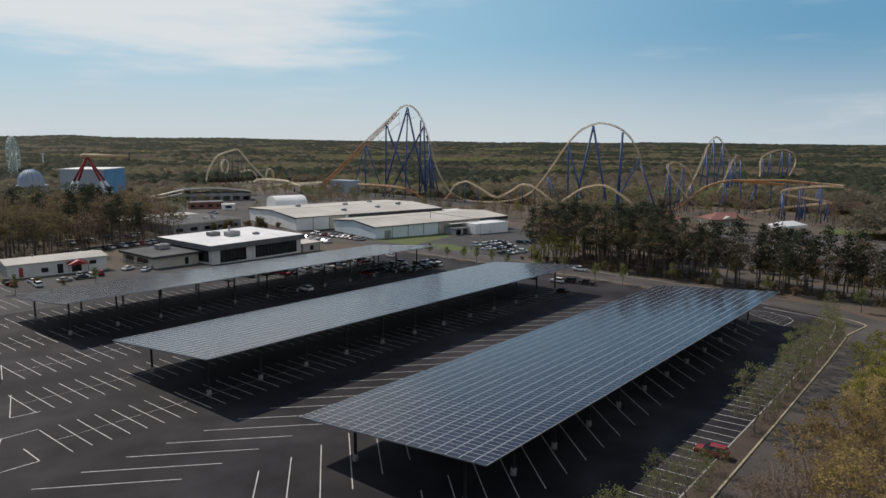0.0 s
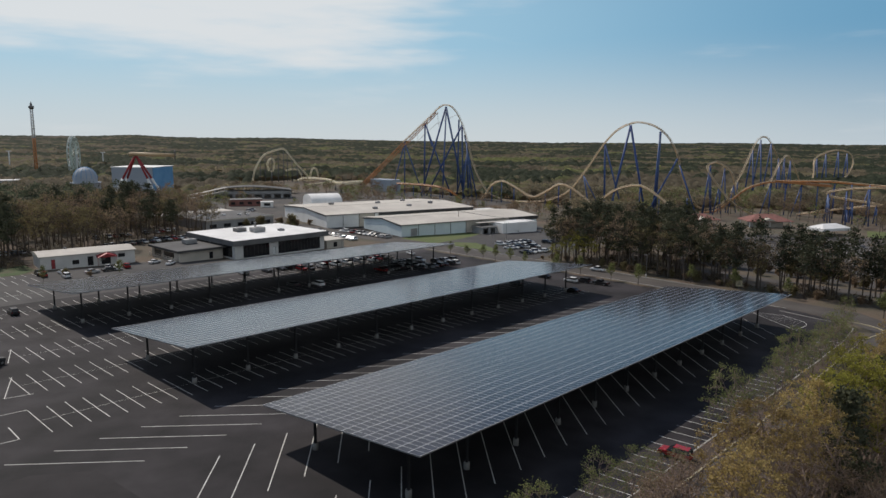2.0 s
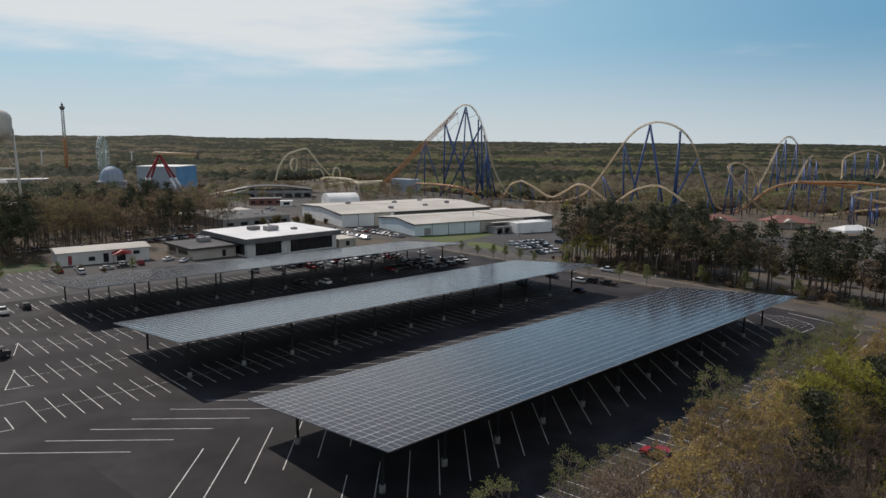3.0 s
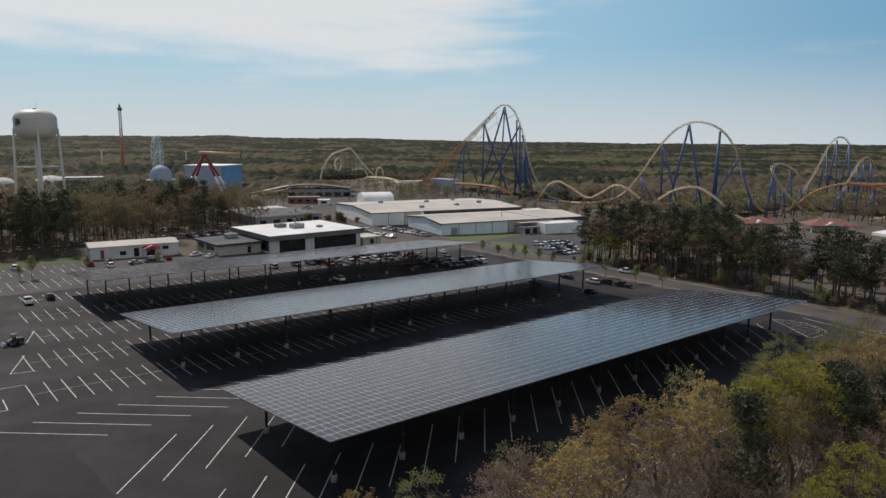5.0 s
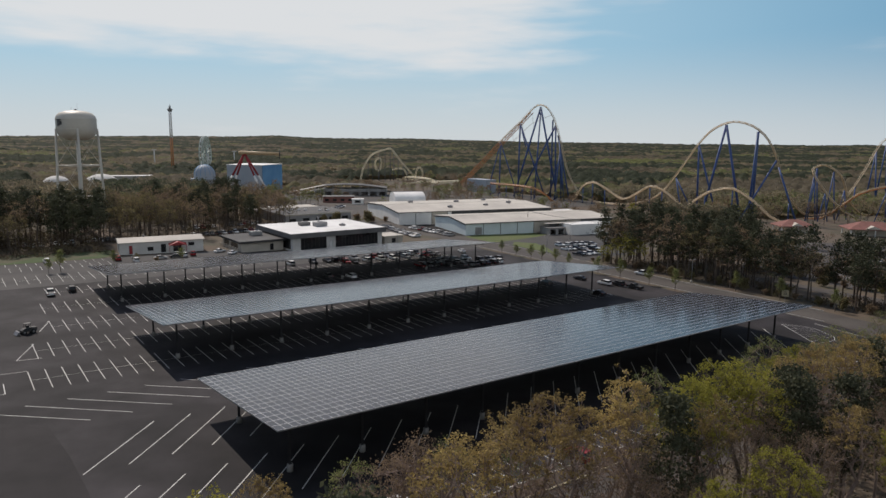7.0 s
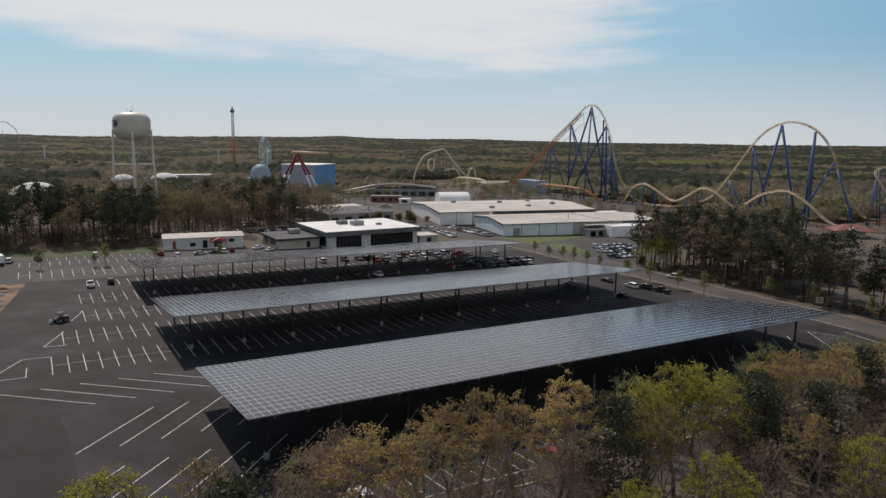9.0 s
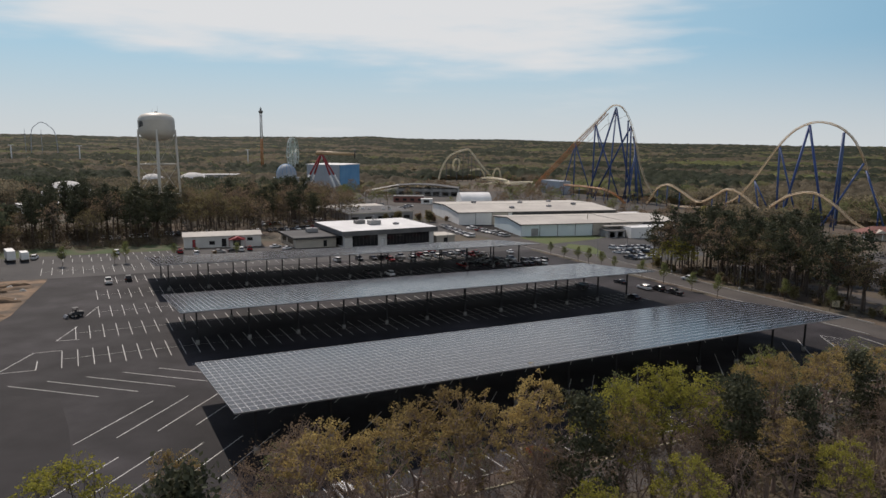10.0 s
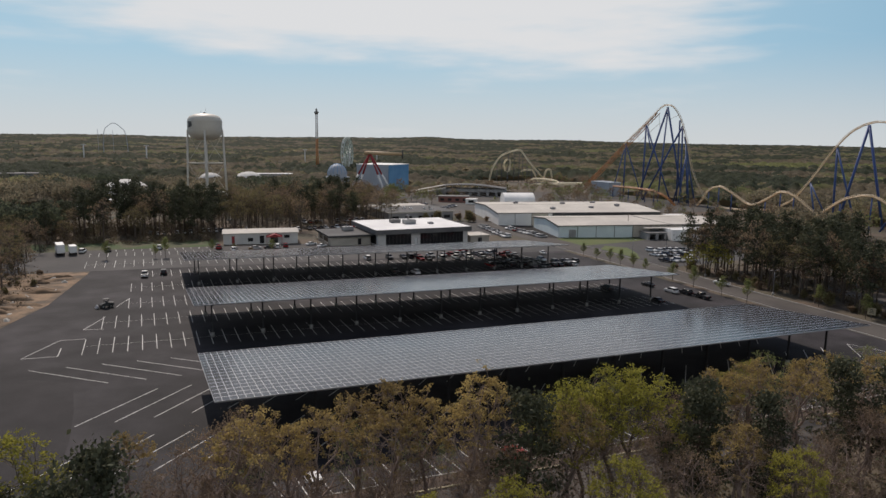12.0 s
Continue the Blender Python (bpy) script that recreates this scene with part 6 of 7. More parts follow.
plant(bare, [(12, -38.5, 1.0), (-2.8, -37.5, 1.05), (5.5, -37.5, 0.98), (6, -29, 0.9), (-4, -31, 0.95), (13.5, -30, 0.85), (24, -30, 0.9), (33, -32, 0.85), (44, -36, 0.95), (52, -41, 0.95), (-12, -30, 0.8), (18, -40, 0.95), (38, -39, 1.0), (8, -41, 0.9), (66, -31, 0.9), (73, -38, 0.95), (82, -33, 0.9), (92, -41, 0.9), (1, -42, 0.85), (57, -45, 0.95), (-7, -39, 0.8), (61, -41, 0.9), (100, -38, 0.9), (115, -30, 0.8), (128, -37, 0.9), (27, -38, 0.8), (-1.6, -30.1, 1.35), (0.8, -28.8, 1.2), (-4.6, -31.6, 1.15), (-7.5, -29.5, 0.95), (10, -35.5, 0.95), (15.5, -34, 1.0), (20.5, -36.5, 1.0), (25, -33, 0.95), (29.5, -30.5, 0.9), (35, -35, 1.0), (41, -42, 1.0), (48, -33, 1.0), (50.5, -30, 1.02), (54, -33, 0.95), (59, -37, 1.0), (69, -41, 1.0), (76, -34, 0.9), (-1, -33.5, 0.9), (87, -37.5, 0.9), (23, -41, 0.9), (14, -43.5, 0.8), (53, -37, 1.0), (45, -33, 0.95), (-5, -34.5, 0.9), (79, -38, 0.9), (95, -35, 0.88), (66, -46, 0.9)], 3)
plant(near_pine, [(26.9, -35.1, 1.15), (-14.3, -37.6, 1.1), (72, -35, 0.92), (48.5, -35.5, 1.0), (46, -38, 0.95), (80, -46, 0.95), (66, -49, 0.95), (93, -46, 0.9), (54, -40, 0.9), (105, -44, 0.95), (-11.2, -39.4, 1.12), (-19, -29, 0.78), (75, -40, 0.95)], 4)
plant(young, [(2.9, -13.9, 1.12), (15.1, -14.2, 1.0), (22, -14.6, 0.8), (27, -14.8, 0.6), (51, -14.8, 1.15), (57.5, -14.6, 0.9), (71, -14.5, 0.85), (77, -14.4, 1.05), (82, -14.6, 1.2), (88, -14.5, 1.0), (94, -14.6, 0.9), (101, -14.5, 1.0), (106, -14.3, 1.05), (113, -14.3, 0.9), (119, -14.2, 0.8), (66, -15, 0.55), (140, -9, 0.8), (33, -15, 0.45)], 5)

# saplings along the road
sapling = [tree("sapling", 111 + k, 6.8, 0.3, 2.0, 11, M_BARK, M_YOUNG, 7, 0.3, 0.11, "thin roadside sapling just coming into leaf", "roadside saplings", twigs=3) for k in range(2)]
plant(sapling, [(151.0, 118, 0.9), (151.2, 112, 0.95), (151.4, 105, 1.0), (151.0, 98, 0.85), (150.6, 84, 1.05), (150.2, 74, 1.1), (149.8, 62, 1.0), (149.4, 52, 1.1), (166, 28, 1.1), (165, 12, 1.0), (158, -14, 1.2), (166, 42, 1.0), (150.8, 126, 0.8), (151, 135, 0.85), (-20.5, 172, 1.1), (-1.5, 172, 1.15), (36, 172, 0.9), (14.5, 174, 0.9), (-5, 171, 0.8)], 6)

# ---- the pine wood beyond the road, and the wood behind the low building ----
MID = "trees of the pine wood"
mid_pine = [pine("pine_tree", 131 + k, 20.5, (0.3, 0.42, 0.48, 0.36)[k], 3.7, 8, 0.32, "tall dark pitch pine with a bare trunk", MID, 12) for k in range(4)]
mid_bud = [broadleaf("budding_tree", 151 + k, 18.0, 0.44, 3.9, 40, M_WOOD, M_LEAF_BUD, "brown budding oak with a long bare trunk", MID, twigs=4, per=3, sigma=0.4, size=0.22, thin=0.035, twig_len=1.4, rz=5.0) for k in range(3)]
mid_olive = [broadleaf("oak_tree", 161 + k, 17.0, 0.42, 4.2, 38, M_WOOD, M_LEAF_DULL, "olive-leaved oak at the edge of the wood", MID, twigs=4, per=5, sigma=0.45, size=0.22, thin=0.035, twig_len=1.3, rz=4.8) for k in range(2)]
park_bud = [broadleaf("park_tree", 191 + k, 17.0, 0.3, 4.4, 20, M_WOOD, M_LEAF_BUD, "brown budding tree among the rides", "park trees", twigs=4, per=5, sigma=0.6, size=0.36, thin=0.05, twig_len=1.6) for k in range(2)]
park_olive = [broadleaf("park_tree", 194 + k, 16.0, 0.26, 4.8, 20, M_WOOD, M_YOUNG, "grey-green tree in young leaf among the rides", "park trees", twigs=3, per=5, sigma=0.6, size=0.38, thin=0.05, twig_len=1.5) for k in range(2)]
mid_lime = [broadleaf("maple_tree", 171, 12.0, 0.3, 3.6, 34, M_BARK, M_LEAF_LIME, "yellow-green tree at the edge of the wood", MID, twigs=4, per=5, sigma=0.4, size=0.22, thin=0.03, twig_len=1.1)]


def scatter(seed, n, inside, apart):
    rng, got = random.Random(seed), []
    for _ in range(n * 30):
        p = inside(rng)
        if p and all((p[0] - q[0]) ** 2 + (p[1] - q[1]) ** 2 > apart * apart for q in got):
            got.append(p)
            if len(got) >= n:
                break
    return got


def pine_wood(rng):
    y = rng.uniform(-42, 104)
    x = rng.uniform(170, 210 + max(0, y) * 0.05) if y > 52 else rng.uniform(169, 187)
    if y < 50 and noise.noise((x * 0.09, y * 0.09, 4.0)) < -0.02:
        return None
    if y > 100 and x > 190:
        return None
    return x, y


spots = scatter(7, 164, pine_wood, 2.8)
rng = random.Random(8)
groups = {"p": [], "b": [], "o": [], "l": [], "v": [], "w": []}
for x, y in spots:
    k = rng.random()
    dense = y > 52
    key = "p" if k < (0.54 if dense else 0.48) else "b" if k < 0.9 else "o" if k < 0.97 else "l"
    groups[key].append((x, y, rng.uniform(0.85, 1.12) * (1.0 if dense else 0.92)))
groups["l"] += [(171.5, 93, 1.05), (169.5, 98, 0.7)]
groups["o"] += [(170.5, 62, 1.05), (172, 23, 0.9)]


def left_wood(rng):
    x = rng.uniform(-75, 112)
    y = rng.uniform(216, 275) if x < 18 else rng.uniform(230, 318) if x < 60 else rng.uniform(245, 320)
    if (x - 22.5) ** 2 + (y - 285.5) ** 2 < 144:
        return None
    return x, y


for x, y in scatter(9, 300, left_wood, 3.5):
    k = rng.random()
    piny = noise.noise((x * 0.035, y * 0.035, 3.0)) + (0.15 if x < 22 else -0.2)
    key = "p" if piny + rng.uniform(-0.2, 0.2) > 0.05 else "b" if k < 0.42 else "o"
    groups[key].append((x, y, (rng.uniform(0.78, 1.18) if key != "p" else rng.uniform(0.85, 1.12)) * (0.6 if x < -34 else 1.0)))
for x, y in scatter(10, 40, lambda r: (r.uniform(-90, -42), r.uniform(60, 215)), 5.0):
    groups[rng.choice("ppbbo")].append((x, y, rng.uniform(0.8, 1.05)))


PAVILIONS = [(184, 262, 400, 442), (182, 216, 350, 388), (312, 372, 62, 128), (320, 360, 28, 66), (148, 202, 316, 352), (196, 345, -45, 84), (206, 296, 342, 372), (218, 292, 372, 420), (345, 372, 380, 440), (160, 190, 440, 475), (196, 236, 296, 332)]


def park_spot(r):
    """Trees about the coaster's feet, clear of its track and of the pavilions."""
    x, y = r.choice((lambda: (r.uniform(288, 372), r.uniform(120, 330)), lambda: (r.uniform(330, 450), r.uniform(18, 142)), lambda: (r.uniform(258, 290), r.uniform(110, 310)), lambda: (r.uniform(372, 425), r.uniform(440, 600)), lambda: (r.uniform(112, 345), r.uniform(325, 470)), lambda: (r.uniform(112, 345), r.uniform(325, 470))))()
    if any(a < x < b and c < y < d for a, b, c, d in PAVILIONS):
        return None
    if any((p.x - x) ** 2 + (p.y - y) ** 2 < 30 for p in TRACK_POINTS if p.z < 16):
        return None
    return x, y


for x, y in scatter(41, 160, park_spot, 4.0):
    groups[rng.choice("vvvvww")].append((x, y, rng.uniform(0.4, 0.62) if x < 290 and y < 320 else rng.uniform(0.6, 0.95)))
for x, y in scatter(43, 138, lambda r: (lambda x, y: None if any(a - 2 < x < b + 2 and c - 2 < y < d + 2 for a, b, c, d in PAVILIONS) else (x, y))(r.uniform(105, 345), r.uniform(318, 480)), 4.0):
    groups[rng.choice("vvvww")].append((x, y, rng.uniform(0.6, 0.88)))
for x, y in scatter(47, 44, lambda r: (lambda x, y: (x, y) if y > 172 - 0.35 * (x - 262) and y < 300 - 0.4 * (x - 262) and not any((p.x - x) ** 2 + (p.y - y) ** 2 < 30 for p in TRACK_POINTS if p.z < 16) else None)(r.uniform(264, 330), r.uniform(122, 300)), 4.5):
    groups[rng.choice("bbbbo")].append((x, y, rng.uniform(0.34, 0.52)))
for x, y in scatter(48, 44, lambda r: (lambda x, y: (x, y) if not any(a < x < b and c < y < d for a, b, c, d in PAVILIONS) and not any((p.x - x) ** 2 + (p.y - y) ** 2 < 30 for p in TRACK_POINTS if p.z < 16) else None)(r.uniform(330, 450), r.uniform(18, 142)), 5.0):
    groups[rng.choice("bbbo")].append((x, y, rng.uniform(0.5, 0.85)))
groups["l"] += [(300, 191, 1.05), (268, 128, 0.9), (175, 92.5, 1.2), (186, 77, 1.25), (170.5, 84.4, 1.1)]
groups["w"] += [(146.7, 250.6, 0.3), (149.9, 248.3, 0.28), (150.8, 243.5, 0.26)]
groups["p"] += [(141.0, 272.8, 0.34)]
groups["b"] += [(-43, 192, 0.62), (-46, 183, 0.7), (-44.5, 172, 0.55), (-49, 176, 0.75), (-47, 164, 0.6), (-50, 195, 0.7), (-53, 186, 0.8), (-46, 204, 0.6)]
for x, y in scatter(14, 22, lambda r: (r.uniform(-62, -41), r.uniform(118, 178)), 3.2):
    groups[rng.choice("pbbb")].append((x, y, rng.uniform(0.55, 0.85)))
groups["p"] += [(-44, 158, 0.3), (-47, 152, 0.36), (-45, 146, 0.26), (-50, 158, 0.5)]
plant(mid_pine, groups["p"], 11)
plant(mid_bud, groups["b"], 12)
plant(mid_olive, groups["o"], 13)
plant(mid_lime, groups["l"], 14)
plant(park_bud, groups["v"], 16)
plant(park_olive, groups["w"], 17)

shrub = [tree("shrub", 181 + k, 2.4, 0.08, 1.5, 8, M_BARK, M_LEAF_BUD if k else M_LEAF_DULL, 6, 0.3, 0.2, "low scrubby bush at the wood's edge", "scrub bushes", twigs=3) for k in range(2)]
plant(shrub, [(168.5 + rng.uniform(0, 4), y + rng.uniform(-2, 2), rng.uniform(0.6, 1.2)) for y in range(-20, 106, 5)] + [(rng.uniform(197, 211), y + rng.uniform(-2, 2), rng.uniform(1.0, 1.9)) for y in range(-36, 62, 3)] + [(rng.uniform(-44, -36), rng.uniform(112, 150), rng.uniform(0.4, 0.8)) for _ in range(6)] + [(rng.uniform(131, 168), 262 + rng.uniform(-12, 0), rng.uniform(1.2, 2.0)) for _ in range(7)] + [(23, 182, 0.8), (29, 178, 0.7)], 15)

# ---- the forest to the horizon ----
CLEAR = [(-75, 215, -60, 214), (-40, 112, 205, 322), (300, 425, 440, 604), (330, 380, 440, 470), (100, 300, 100, 330), (205, 330, -30, 100),  (255, 358, 186, 330), (300, 452, 18, 142), (330, 372, 120, 440), (150, 195, 440, 475), (145, 172, 525, 556), (160, 235, 486, 548), (-42, 12, 372, 462), (12, 34, 276, 296), (30, 112, 560, 630), (-70, -20, 278, 368), (88, 155, 640, 678), (345, 405, 560, 605), (205, 245, 740, 776)]


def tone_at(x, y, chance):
    """Tone by place: pines in drawn-out clumps, dark tones more common far off, brown and green crowns in wide patches;
    chance runs from -1 to 1.
    """
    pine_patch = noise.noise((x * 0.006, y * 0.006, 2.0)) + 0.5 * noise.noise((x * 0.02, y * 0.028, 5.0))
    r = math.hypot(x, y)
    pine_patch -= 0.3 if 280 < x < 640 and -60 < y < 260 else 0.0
    # dark tones grow more frequent beyond 1300 m, for the darker far hills
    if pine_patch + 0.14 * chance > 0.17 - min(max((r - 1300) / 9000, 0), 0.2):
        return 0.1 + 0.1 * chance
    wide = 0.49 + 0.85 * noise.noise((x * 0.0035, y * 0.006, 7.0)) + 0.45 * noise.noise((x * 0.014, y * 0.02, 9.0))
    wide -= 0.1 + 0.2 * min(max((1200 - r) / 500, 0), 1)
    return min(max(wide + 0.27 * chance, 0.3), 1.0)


def toned(ob, tones):
    a = ob.data.attributes.new("tone", "FLOAT", "POINT")
    a.data.foreach_set("value", np.asarray(tones, np.float32))
    return tagged(ob, "mixed spring forest of olive, green and brown crowns", "forest", kind="stuff")


def crown_roof(r0, r1, step, growth, cols, size, base, bump, leaves, quad):
    """The closed roof of a wood: one sheet of rounded crowns, each with its own tone, and loose leaf sprays over it."""
    nr = np.random.default_rng(int(r0))
    rng = random.Random(int(r0))
    radii = [r0]
    while radii[-1] < r1:
        radii.append(radii[-1] + step + growth * (radii[-1] - r0))
    verts, tones, free = [], [], []
    for i, r in enumerate(radii):
        for k in range(cols):
            az = radians(-94 + 112 * (k + rng.uniform(-0.35, 0.35) + 0.5 * (i % 2)) / cols)
            q = r + rng.uniform(-0.35, 0.35) * step
            x, y = -35 - math.sin(az) * q, -70 + math.cos(az) * q
            dist, at_points = noise.voronoi(Vector((x / size, y / size, 0.3)))
            f = at_points[0]
            chance = min(max(2.2 * noise.noise((f.x * 7.3, f.y * 7.3, f.z * 5.1)), -1), 1)
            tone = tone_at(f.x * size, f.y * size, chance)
            round_top = max(0.0, 1 - (dist[0] / 0.72) ** 2) ** 0.5
            h = base + bump * round_top * (0.8 + 0.35 * chance) + (1.8 if tone < 0.22 else 0) + rng.uniform(-0.35, 0.35)
            near = min((max(a - x, x - b, c - y, y - d) for a, b, c, d in CLEAR), default=99) if q < 950 else 99
            if 108 < x < 352 and 323 < y < 447:
                near = -1
            free.append(near > 2)
            verts.append((x, y, rise(x) + far_level(x, y) + h * (0.45 + 0.55 * min(max((near - 2) / 10, 0), 1) if near < 12 else 1.0)))
            tones.append(tone)
    a = np.arange((len(radii) - 1) * cols).reshape(-1, cols)[:, :-1].ravel()
    quads = np.stack([a, a + 1, a + cols + 1, a + cols], 1)
    quads = quads[np.array(free)[quads].all(1)]
    toned(new("forest", mesh_from("forest", verts, quads, M_FOREST, smooth=True)), tones)
    pick = nr.choice(np.flatnonzero(np.array(free)), leaves)
    at_leaf = np.array(verts)[pick] + nr.normal(size=(leaves, 3)) * (step * 0.5, step * 0.5, 0.8)
    v, f = leaf_quads(nr, at_leaf, 1, 0.1, quad)
    toned(new("forest_leaves", mesh_from("forest_leaves", v, f, M_FOREST)), np.repeat(np.clip(np.array(tones)[pick] + nr.uniform(-0.05, 0.05, leaves), 0, 1), 4))


def forest():
    rng = random.Random(21)
    nr = np.random.default_rng(21)
    trees = []
    r = 230.0
    while r < 560:
        s = 6.6 + 0.006 * (r - 230)
        for k in range(int(1.95 * r / s)):
            az = radians(-94 + 112 * rng.random())
            q = r + rng.uniform(-1.6, 1.6) * s
            x, y = -35 - math.sin(az) * q, -70 + math.cos(az) * q
            if any(a < x < b and c < y < d for a, b, c, d in CLEAR) or 110 < x < 350 and 325 < y < 445:
                continue
            tone = tone_at(x, y, rng.uniform(-1, 1))
            h = (rng.uniform(8.5, 14.5) + (2.0 if tone < 0.25 else 0.0)) * (0.92 if q < 420 else 1.0)
            trees.append((x, y, rise(x) + far_level(x, y), s * rng.uniform(0.5, 1.1), h, tone))
        r += s * 0.8
    # single crowns of the nearest woods: open clouds of leaf sprays over bare trunks
    t = np.array(trees)
    m, count = len(t), 84
    sc = np.stack([t[:, 3], t[:, 3], np.minimum(t[:, 3] * 0.8, 4.2)], 1) * 0.5
    c = np.stack([t[:, 0], t[:, 1], t[:, 2] + t[:, 4] - 1.6 * sc[:, 2]], 1)
    d = nr.normal(size=(m, count, 3))
    d /= np.linalg.norm(d, axis=2)[:, :, None]
    d[:, :, 2] = np.abs(d[:, :, 2]) * 1.1 - 0.35
    cc = (c[:, None] + d * sc[:, None] * nr.uniform(0.6, 2.1, (m, count, 1))).reshape(-1, 3)
    v, f = leaf_quads(nr, cc, 1, 0.2, 0.58)
    toned(new("forest_leaves", mesh_from("forest_leaves", v, f, M_FOREST)), np.repeat(np.clip(np.repeat(t[:, 5], count) + nr.uniform(-0.05, 0.05, m * count), 0, 1), 4))
    bars = [(Vector((x, y, g - 0.3)), Vector((x + 0.3, y, g + h * 0.75)), 0.22, 0.1, 4) for x, y, g, size, h, tone in trees[::2]]
    tagged(new("forest_trunks", bar_mesh("forest_trunks", bars, M_WOOD)), "bare grey-brown trunks of the forest edge", "forest", kind="stuff")
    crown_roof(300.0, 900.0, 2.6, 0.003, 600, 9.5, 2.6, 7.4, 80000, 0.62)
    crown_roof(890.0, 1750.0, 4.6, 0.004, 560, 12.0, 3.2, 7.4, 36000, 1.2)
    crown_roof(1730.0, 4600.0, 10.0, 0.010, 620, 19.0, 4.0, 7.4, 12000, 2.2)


forest()


def undergrowth(seed, spots, quads, name, label):
    """Brown brush and thin stems between the trunks."""
    nr = np.random.default_rng(seed)
    c = np.array([(x, y, rise(x) + h * 0.5) for x, y, h in spots])
    hs = np.array([h for x, y, h in spots])
    n = len(c) * quads
    p = np.repeat(c, quads, 0) + nr.normal(size=(n, 3)) * np.stack([np.full(n, 0.9), np.full(n, 0.9), np.repeat(hs, quads) * 0.28], 1)
    v, f = leaf_quads(nr, p, 1, 0.05, 0.24)
    ob = new(name, mesh_from(name, v, f, M_BRUSH))
    tagged(ob, label, "undergrowth", kind="stuff")


brush = []
for k in range(520):
    p = left_wood(rng)
    if p:
        brush.append((*p, rng.uniform(0.8, 3.4)))
for k in range(420):
    p = pine_wood(rng)
    if p:
        brush.append((*p, rng.uniform(0.6, 2.2)))
brush += [(rng.uniform(-75, 22), rng.uniform(222, 275), rng.uniform(1.5, 5.5)) for _ in range(480)]
brush += [(rng.uniform(18, 112), rng.uniform(285, 322), rng.uniform(1.5, 5.5)) for _ in range(220)]
for k in range(250):
    brush.append((rng.uniform(-90, -42), rng.uniform(60, 215), rng.uniform(1.5, 6)))
brush += [(rng.uniform(-42, 19), rng.uniform(206, 222), rng.uniform(0.8, 3.0)) for _ in range(130)]
brush += [(rng.uniform(-60, -37), rng.uniform(95, 150), rng.uniform(0.8, 2.5)) for _ in range(45)]
brush += [(rng.uniform(212, 330), rng.uniform(-40, 100), rng.uniform(0.8, 2.5)) for _ in range(160)]
undergrowth(31, brush, 40, "undergrowth", "brown leafless brush between the trunks")
near_brush = [(rng.uniform(-14, 125), rng.uniform(-58, -27.5), rng.uniform(0.8, 3.2)) for _ in range(650)]
undergrowth(33, near_brush, 44, "undergrowth", "thin brown brush on the floor of the near wood")

# ---- vehicles ----
CAR_PAINT = {
    "white": mat("white_car_paint", (0.72, 0.72, 0.71), (0.66, 0.66, 0.65), 0.6, 0.5),
    "silver": mat("silver_car_paint", (0.42, 0.42, 0.42), (0.36, 0.36, 0.36), 0.6, 0.4, metal=0.2),
    "black": mat("black_car_paint", (0.014, 0.014, 0.016), (0.02, 0.02, 0.022), 0.6, 0.35),
    "grey": mat("grey_car_paint", (0.10, 0.105, 0.11), (0.085, 0.088, 0.09), 0.6, 0.4, metal=0.1),
    "red": mat("red_car_paint", (0.30, 0.02, 0.022), (0.26, 0.02, 0.02), 0.6, 0.25),
    "blue": mat("blue_car_paint", (0.03, 0.06, 0.16), (0.025, 0.05, 0.13), 0.6, 0.25),
}
M_TYRE = mat("tyre_rubber", (0.018, 0.018, 0.018), (0.028, 0.028, 0.027), 3.0, 0.9)
M_RIM = mat("alloy_rim", (0.42, 0.42, 0.43), (0.36, 0.36, 0.37), 2.0, 0.35, metal=0.8)
M_LAMP = mat("headlight_glass", (0.7, 0.7, 0.68), (0.6, 0.6, 0.58), 2.0, 0.15)
M_TAIL = mat("tail_light", (0.30, 0.01, 0.01), (0.24, 0.01, 0.01), 2.0, 0.2)
SHAPES = {
    # length, width, side outline of the body, side outline of the cabin
    "sedan": (4.7, 1.8, [(-2.33, 0.35), (-2.35, 0.78), (-2.2, 0.95), (-1.3, 1.0), (0.95, 0.98), (2.1, 0.84), (2.33, 0.65), (2.33, 0.35)], [(-1.75, 0.98), (-1.1, 1.38), (0.2, 1.43), (1.15, 0.97)]),
    "suv": (4.7, 1.9, [(-2.33, 0.4), (-2.35, 1.0), (-2.25, 1.12), (1.0, 1.1), (2.1, 1.0), (2.33, 0.8), (2.33, 0.4)], [(-2.22, 1.1), (-2.0, 1.68), (0.25, 1.72), (1.15, 1.09)]),
    "pickup": (5.6, 1.95, [(-2.8, 0.5), (-2.8, 1.12), (-0.75, 1.12), (1.3, 1.12), (2.55, 1.05), (2.78, 0.85), (2.78, 0.5)], [(-0.75, 1.11), (-0.6, 1.78), (0.75, 1.8), (1.45, 1.11)]),
    "van": (5.4, 2.0, [(-2.68, 0.4), (-2.7, 1.15), (-2.6, 1.2), (1.5, 1.2), (2.45, 1.05), (2.68, 0.8), (2.68, 0.4)], [(-2.62, 1.19), (-2.5, 2.1), (0.9, 2.12), (1.75, 1.19)]),
}


